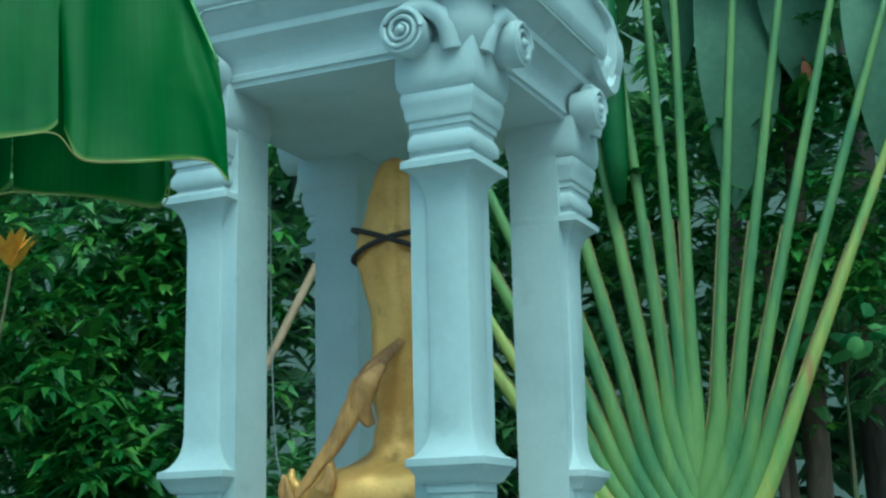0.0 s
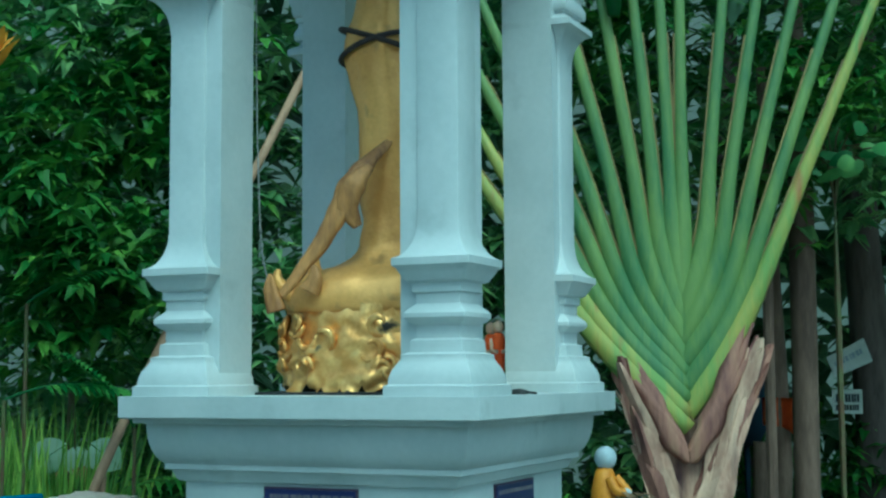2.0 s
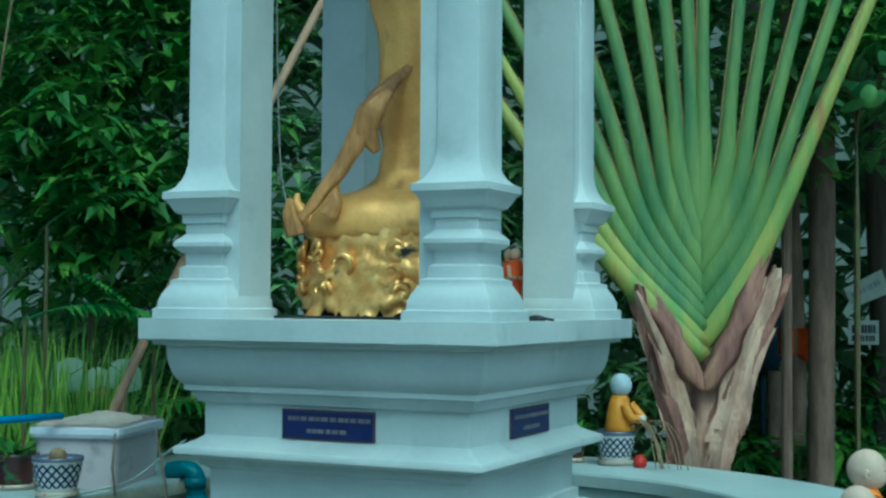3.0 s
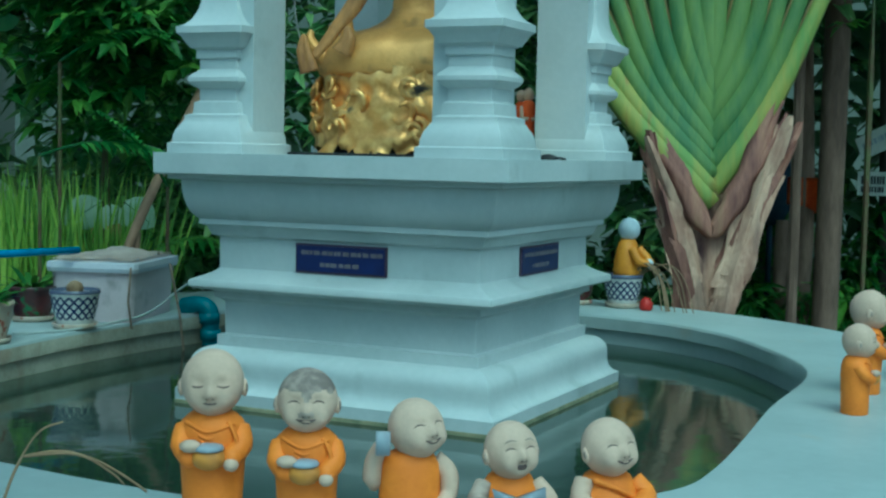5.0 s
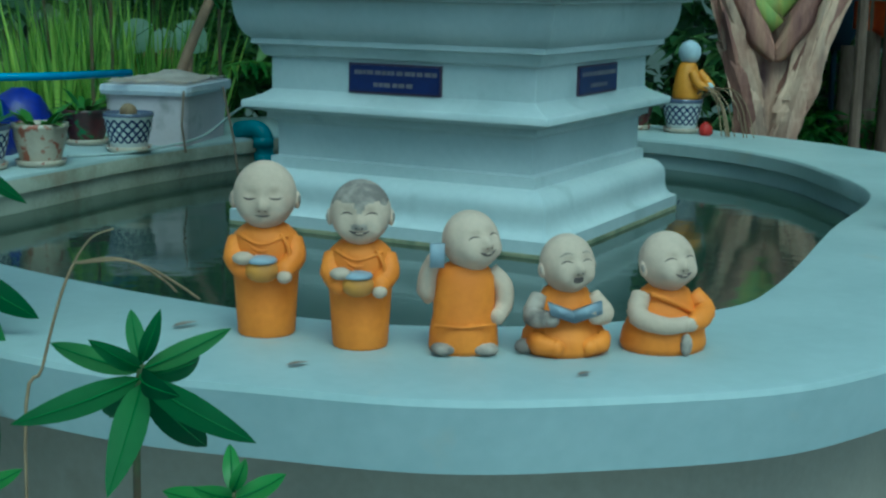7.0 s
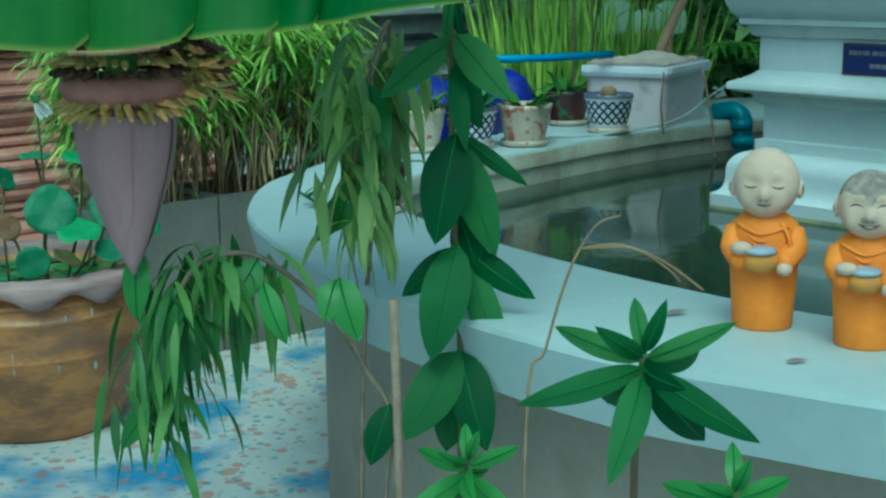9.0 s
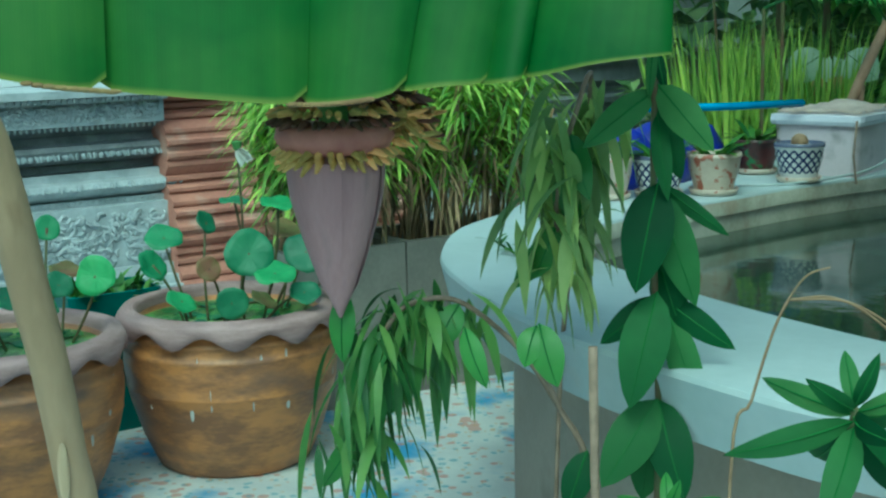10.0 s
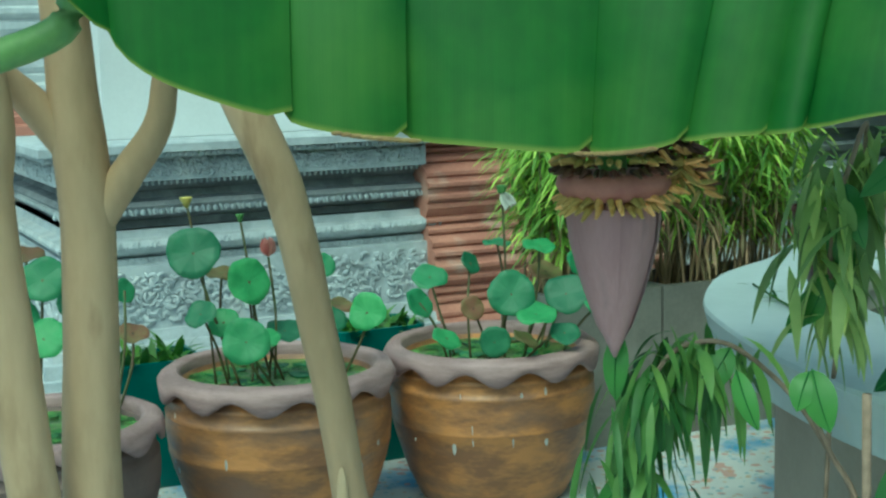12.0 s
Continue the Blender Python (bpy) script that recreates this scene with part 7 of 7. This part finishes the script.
rnd = random.Random(77)
spots = []
for i in range(4800):
    yaw = rnd.uniform(-4, 47)
    near = 7.4 if yaw < 24 else 6.6
    d = near + abs(rnd.gauss(0, 1.1))
    z = rnd.uniform(0.05, 5.0)
    p = polar(yaw, d, z)
    lump = noise.noise((p[0] * .9, p[1] * .9, z * .9)) + .35 * noise.noise((p[0] * 2.7, p[1] * 2.7, z * 2.7))
    if lump < -.16 + .12 * (d - near) * -1:
        continue
    if yaw < 13.5 and z < 2.3 and d < 9.3:
        continue
    spots.append(p)
JUNGLE = mat("jungle_leaf_green", (0.29, 0.46, 0.16), (0.17, 0.33, 0.12), rough=0.5, scale=2.5, fine=20, bump=0.05, per="island", trans=.35)
whorls("jungle_foliage", spots, JUNGLE, 1, "dense dark green leafy undergrowth behind the shrine", "foliage")
spots = [polar(rnd.uniform(-6, 60), rnd.uniform(9.6, 12.5), rnd.uniform(0, 7.5)) for i in range(1000)]
spots = [p for p in spots if p[0] > -7.6 or p[1] > 4.8]
whorls("far_foliage", spots, DARKGREEN, 2, "dark shaded trees far behind the garden", "foliage", length=(.25, .5), width=.06)
BACK = mat("glowing_backdrop", (0.27, 0.31, 0.28), (0.16, 0.20, 0.18), rough=.9, scale=3, fine=14, bump=.5)
# Faint glow put into the backdrop lifts the dark gaps between leaves.
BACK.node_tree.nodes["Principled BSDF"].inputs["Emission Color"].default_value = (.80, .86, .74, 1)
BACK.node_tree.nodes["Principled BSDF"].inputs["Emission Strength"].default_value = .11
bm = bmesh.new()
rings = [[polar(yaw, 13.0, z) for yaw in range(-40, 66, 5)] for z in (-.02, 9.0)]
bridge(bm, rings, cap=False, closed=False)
tagged(part("backdrop", bm, BACK), "faintly glowing dark green-grey backdrop behind the trees of the garden", "backdrop", kind="structure")
# brighter bushes in front, left of the shrine and by the posts
spots = []
for cx, cy, cz, r, n in ((-3.037, 1.939, 2.743) + (.75, 190), (-2.552, 2.190, 2.990) + (.5, 90), (-2.771, 1.376, 2.410) + (.45, 90), (-2.531, 1.450, 1.959) + (.4, 90), (-2.489, 1.553, 1.952) + (.35, 80), (0.306, 3.885, 2.895) + (.5, 100), (0.148, 3.961, 4.086) + (.4, 60), (-0.716, 3.547, 3.467) + (.45, 80), (-0.068, 6.008, 0.755) + (.5, 130), (-0.751, 5.874, 0.953) + (.35, 60)):
    for i in range(n):
        q = Vector((rnd.gauss(0, .5), rnd.gauss(0, .5), rnd.gauss(0, .5))) * r
        spots.append((cx + q.x, cy + q.y, max(.05, cz + q.z)))
whorls("bush_leaves", spots, GREEN, 3, "bright green leafy bushes in the garden", "bush", length=(.09, .17), width=.032)
# low ferny growth round the posts
spots = [polar(rnd.uniform(-3, 13), rnd.uniform(8.0, 10.5), rnd.uniform(.0, .7)) for i in range(420)]
whorls("low_foliage", spots, GREEN, 4, "low bright green growth under the trees", "foliage", length=(.12, .26), width=.018, per=(9, 14))

# single broad leaves that stand out
PALELEAF = mat("pale_caladium_leaf", (0.55, 0.66, 0.52), (0.36, 0.50, 0.34), rough=.5, scale=8, fine=30, bump=.1, trans=.3)
TANLEAF = mat("withered_tan_leaf", (0.52, 0.38, 0.16), (0.36, 0.24, 0.10), rough=.7, scale=10, bump=.3, trans=.2)
DULLLEAF = mat("dull_banana_leaf", (0.20, 0.30, 0.19), (0.13, 0.21, 0.13), rough=.6, scale=3, fine=24, bump=.15, trans=.3)
RUSTLEAF = mat("rusty_leaf", (0.42, 0.14, 0.06), (0.28, 0.09, 0.04), rough=.7, scale=8, bump=.2)
c = thing("caladium", -2.50, 1.48, 0, label="caladium with broad pale leaves behind the storage box", category="plant")
for a, b, w, mt in (((-2.525, 1.435, 1.225), (-2.645, 1.335, 1.120), .15, PALELEAF), ((-2.455, 1.495, 1.225), (-2.345, 1.565, 1.115), .15, PALELEAF), ((-2.50, 1.455, 1.215), (-2.485, 1.462, 1.085), .12, PALELEAF), ((-2.49, 1.46, 1.165), (-2.475, 1.47, 1.045), .06, TANLEAF), ((-2.53, 1.43, 1.155), (-2.555, 1.41, 1.045), .05, TANLEAF)):
    bm = bmesh.new()
    tube(bm, spline([(-2.50, 1.48, -.02), (-2.50, 1.47, .8), a], 5), .007, 6)
    part("leaf_stalk", bm, STEM, c)
    big_leaf(c, a, b, w, mt, rib=mt is PALELEAF)
c = thing("broad_leaf_tree", .05, 4.2, 0, label="tree with very large hanging dull green leaves", category="plant")
bm = bmesh.new()
tube(bm, spline([(.05, 4.3, -.02), (.06, 4.35, 2.5), (.05, 4.25, 5.2)], 6), [.07] * 7 + [.05] * 6, 10)
part("trunk", bm, BARK, c, smooth=True)
for a, b, w, mt in (((-.13, 3.63, 4.85), (-.14, 3.64, 3.27), .50, DULLLEAF), ((.20, 3.71, 4.80), (.20, 3.71, 3.95), .44, DULLLEAF), ((.60, 3.77, 4.75), (.61, 3.77, 3.42), .50, DULLLEAF), ((-.40, 3.61, 4.80), (-.38, 3.62, 4.05), .22, DULLLEAF), ((.26, 3.71, 4.06), (.28, 3.72, 3.90), .07, RUSTLEAF), ((.63, 3.76, 3.85), (.64, 3.76, 3.50), .16, RUSTLEAF)):
    bm = bmesh.new()
    tube(bm, spline([(.05, 4.25, 4.9), ((.05 + a[0]) / 2, 3.95, 5.1), a], 5), .014, 6)
    part("leaf_stalk", bm, STEM, c)
    big_leaf(c, a, b, w, mt, rib=False)


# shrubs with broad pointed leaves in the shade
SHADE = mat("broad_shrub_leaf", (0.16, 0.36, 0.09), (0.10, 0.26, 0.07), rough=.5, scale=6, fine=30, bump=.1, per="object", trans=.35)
for base, centre, spread, count, seed in (
        ((-2.752, 1.726, 1.700), (-2.659, 1.608, 1.936), 0.25, 18, 140),
        ((-2.939, 1.632, 1.971), (-2.842, 1.517, 2.189), 0.24, 15, 60),
        ((0.327, 3.794, 2.468), (0.353, 3.646, 2.644), 0.20, 16, 1490),
        ((-2.749, 1.724, 1.778), (-2.660, 1.602, 2.046), 0.29, 14, 150),
):
    c = thing("broad_leaf_shrub", base[0], base[1], 0, label="shrub with broad pointed green leaves in the shade", category="shrub", group="shade shrubs")
    rnd = random.Random(seed)
    centre = Vector(centre)
    for k in range(count):
        a = centre + Vector((rnd.uniform(-1, 1) * spread, rnd.uniform(-.15, .15), rnd.uniform(-.7, .7) * spread))
        an, ln = rnd.uniform(-.4, math.pi + .4), rnd.uniform(.08, .17)
        bm = bmesh.new()
        tube(bm, spline([(base[0], base[1], -.02), (base[0], base[1], max(.3, centre.z - spread - .1)), a], 4), .005, 5)
        part("leaf_stalk", bm, STEM, c)
        big_leaf(c, a, a + Vector((ln * math.cos(an), rnd.uniform(-.05, .05), -ln * abs(math.sin(an)) * .9)), rnd.uniform(.045, .085), SHADE, rib=False)


def frond(bm, base, way, length, leaflets, width, droop=1.2, size=.22, seed=0):
    rnd = random.Random(seed)
    p, d = Vector(base), Vector(way).normalized()
    pts = [p.copy()]
    n = leaflets
    for i in range(n):
        d = (d + Vector((0, 0, -droop / n))).normalized()
        p = p + d * length / n
        pts.append(p.copy())
        if i > n * .2:
            s = d.cross(Vector((0, 0, 1))).normalized()
            L = size * math.sin(math.pi * (.12 + .85 * i / n)) + .04
            for q in (-1, 1):
                leaf(bm, p, s * q + d * .6 + Vector((0, 0, .25)), (0, 0, 1), L * rnd.uniform(.9, 1.1), width, droop=.9, seg=4, fold=.15, shape=.3)
    tube(bm, pts, .006, 5)


for bx, by, bz, n, ln, lab in ((-2.05, 2.15, 1.15) + (9, .80, "feathery palm fronds behind the storage box"), (-0.087, 4.120, 3.452) + (6, .9, "feathery fronds behind the palm stalks")):
    c = thing("fern_palm", bx, by, 0, label=lab, category="palm", group="small palms")
    bm = bmesh.new()
    tube(bm, [(bx, by, -.02), (bx, by, max(.2, bz - .3))], .03, 8)
    part("stem", bm, BARK, c)
    for k in range(n):
        bm = bmesh.new()
        a = 6.28 * k / n + .3
        frond(bm, (bx, by, max(.18, bz - .32)), (math.cos(a), math.sin(a), 1.1), ln, 16, .022, seed=k)
        part("frond", bm, GREEN, c)
# grass beyond the bank
vsp = random.Random(15)
bm = bmesh.new()
for i in range(1150):
    yaw = vsp.uniform(38.5, 44.6)
    q = Vector(polar(yaw, vsp.uniform(5.95, 6.7), .0))
    leaf(bm, q, (vsp.uniform(-.2, .2), vsp.uniform(-.2, .2), 1), (vsp.uniform(-1, 1), vsp.uniform(-1, 1), .1), vsp.uniform(.9, 1.45), .030, droop=.25, seg=5, fold=.2, shape=.3)
tagged(part("tall_grass", bm, GRASS), "tall green reed grass beyond the pond bank", "grass", kind="stuff")
spike = thing("yellow_flower_spike", -2.651, 1.079, 0, label="golden yellow flower spike on a tall stem", category="flower")
bm = bmesh.new()
for i in range(14):
    a = 6.28 * i / 14
    leaf(bm, Vector((-2.651, 1.079, 2.778)) + Vector((0, 0, .02 * (i % 5))), (math.cos(a) * .7, math.sin(a) * .7, .9), (0, 0, 1), .16, .05, droop=.2, seg=4)
part("petals", bm, mat("golden_petal", (0.85, 0.46, 0.05), (0.70, 0.30, 0.03), rough=.5, scale=20, trans=.2), spike)
bm = bmesh.new()
q = (-2.651, 1.079, 2.778)
tube(bm, [(q[0], q[1], -.02), (q[0] - .2, q[1], q[2] * .6), q], .006, 6)
part("stem", bm, STEM, spike, smooth=True)

# small things lying about
FALLEN = mat("fallen_leaf", (0.46, 0.36, 0.30), (0.34, 0.25, 0.19), rough=.8, scale=20, bump=.3)
rnd = random.Random(5)
for x, y, s in ((-.13, -1.42, .05), (.18, -1.52, .04), (.60, -1.33, .03), (-1.0, -1.30, .05), (.8, 1.3, .04)):
    bm = bmesh.new()
    leaf(bm, (x, y, ZR + .004), (rnd.uniform(-1, 1), rnd.uniform(-1, 1), .06), (0, 0, 1), s, s * .4, droop=.05, seg=4, fold=.3)
    bmesh.ops.solidify(bm, geom=bm.faces[:], thickness=.0015)
    tagged(part("dry_leaf", bm, FALLEN), "small curled dry leaf lying on the pond rim", "leaf", "fallen leaves")
bm = bmesh.new()
for k in range(9):
    a = rnd.uniform(-.6, .9)
    q = Vector((-.30 + rnd.uniform(-.06, .06), 2.30, ZR + .20))
    tube(bm, spline([(-.42, 2.35, ZR + .12), q, q + Vector((.10 * math.cos(a), -.05, -.06)), q + Vector((.15 * math.cos(a), -.08, -.19))], 4), .0025, 5)
tagged(part("dry_grass_tuft", bm, DRY), "tuft of dry bent grass hanging from the pot", "dry grass")
for pts in ([(-1.78, .70, .80), (-1.78, .68, .9), (-1.80, .72, 1.02)], [(-1.73, .95, .69), (-1.75, .95, .83), (-1.82, .98, 1.02)]):
    bm = bmesh.new()
    tube(bm, pts, .0045, 6)
    tagged(part("thin_stick", bm, WOODY), "thin dark stick leaning on the storage box", "stick", "sticks by the box")
bm = bmesh.new()
ellipsoid(bm, (-.05, .40, 1.455), (.03, .02, .012), n=10, m=6)
tube(bm, [(-.08, .39, 1.453), (-.03, .42, 1.456), (.0, .41, 1.453)], .004, 5)
tagged(part("dark_crumb", bm, DARK), "small dark scrap lying on the shrine ledge", "scrap")
bm = bmesh.new()
for k in range(14):
    x0, y0 = -1.62 + .04 * k * .6, -1.08 - .02 * k * .5
    leaf(bm, (x0, y0, ZR + .006), (rnd.uniform(-.4, 1), rnd.uniform(-1, .4), .25), (0, 0, 1), .05, .012, droop=.3, seg=3)
tube(bm, [(-1.64, -1.06, ZR + .005), (-1.28, -1.22, ZR + .006)], .003, 5)
tagged(part("cut_sprig", bm, GREEN), "cut green sprig lying on the pond rim", "sprig")

for a, b, up in (((-2.433, 0.944, 1.419), (-2.014, 1.164, 1.481), .22), ((-2.507, 1.146, 1.809), (-2.239, 1.369, 1.980), .25), ((-2.047, 1.265, 1.304), (-2.159, 1.048, 1.597), .2)):
    a, b = Vector(a), Vector(b)
    c = thing("fern", a.x, a.y, 0, label="arching bright green fern frond in the shade", category="fern", group="ferns")
    bm = bmesh.new()
    tube(bm, [(a.x, a.y, -.02), a], .008, 6)
    part("stem", bm, STEM, c)
    bm = bmesh.new()
    frond(bm, a, (b - a).normalized() + Vector((0, 0, .35)), (b - a).length * 1.1, 20, .028, droop=.8, size=.13, seed=3)
    part("frond", bm, FRESH, c)
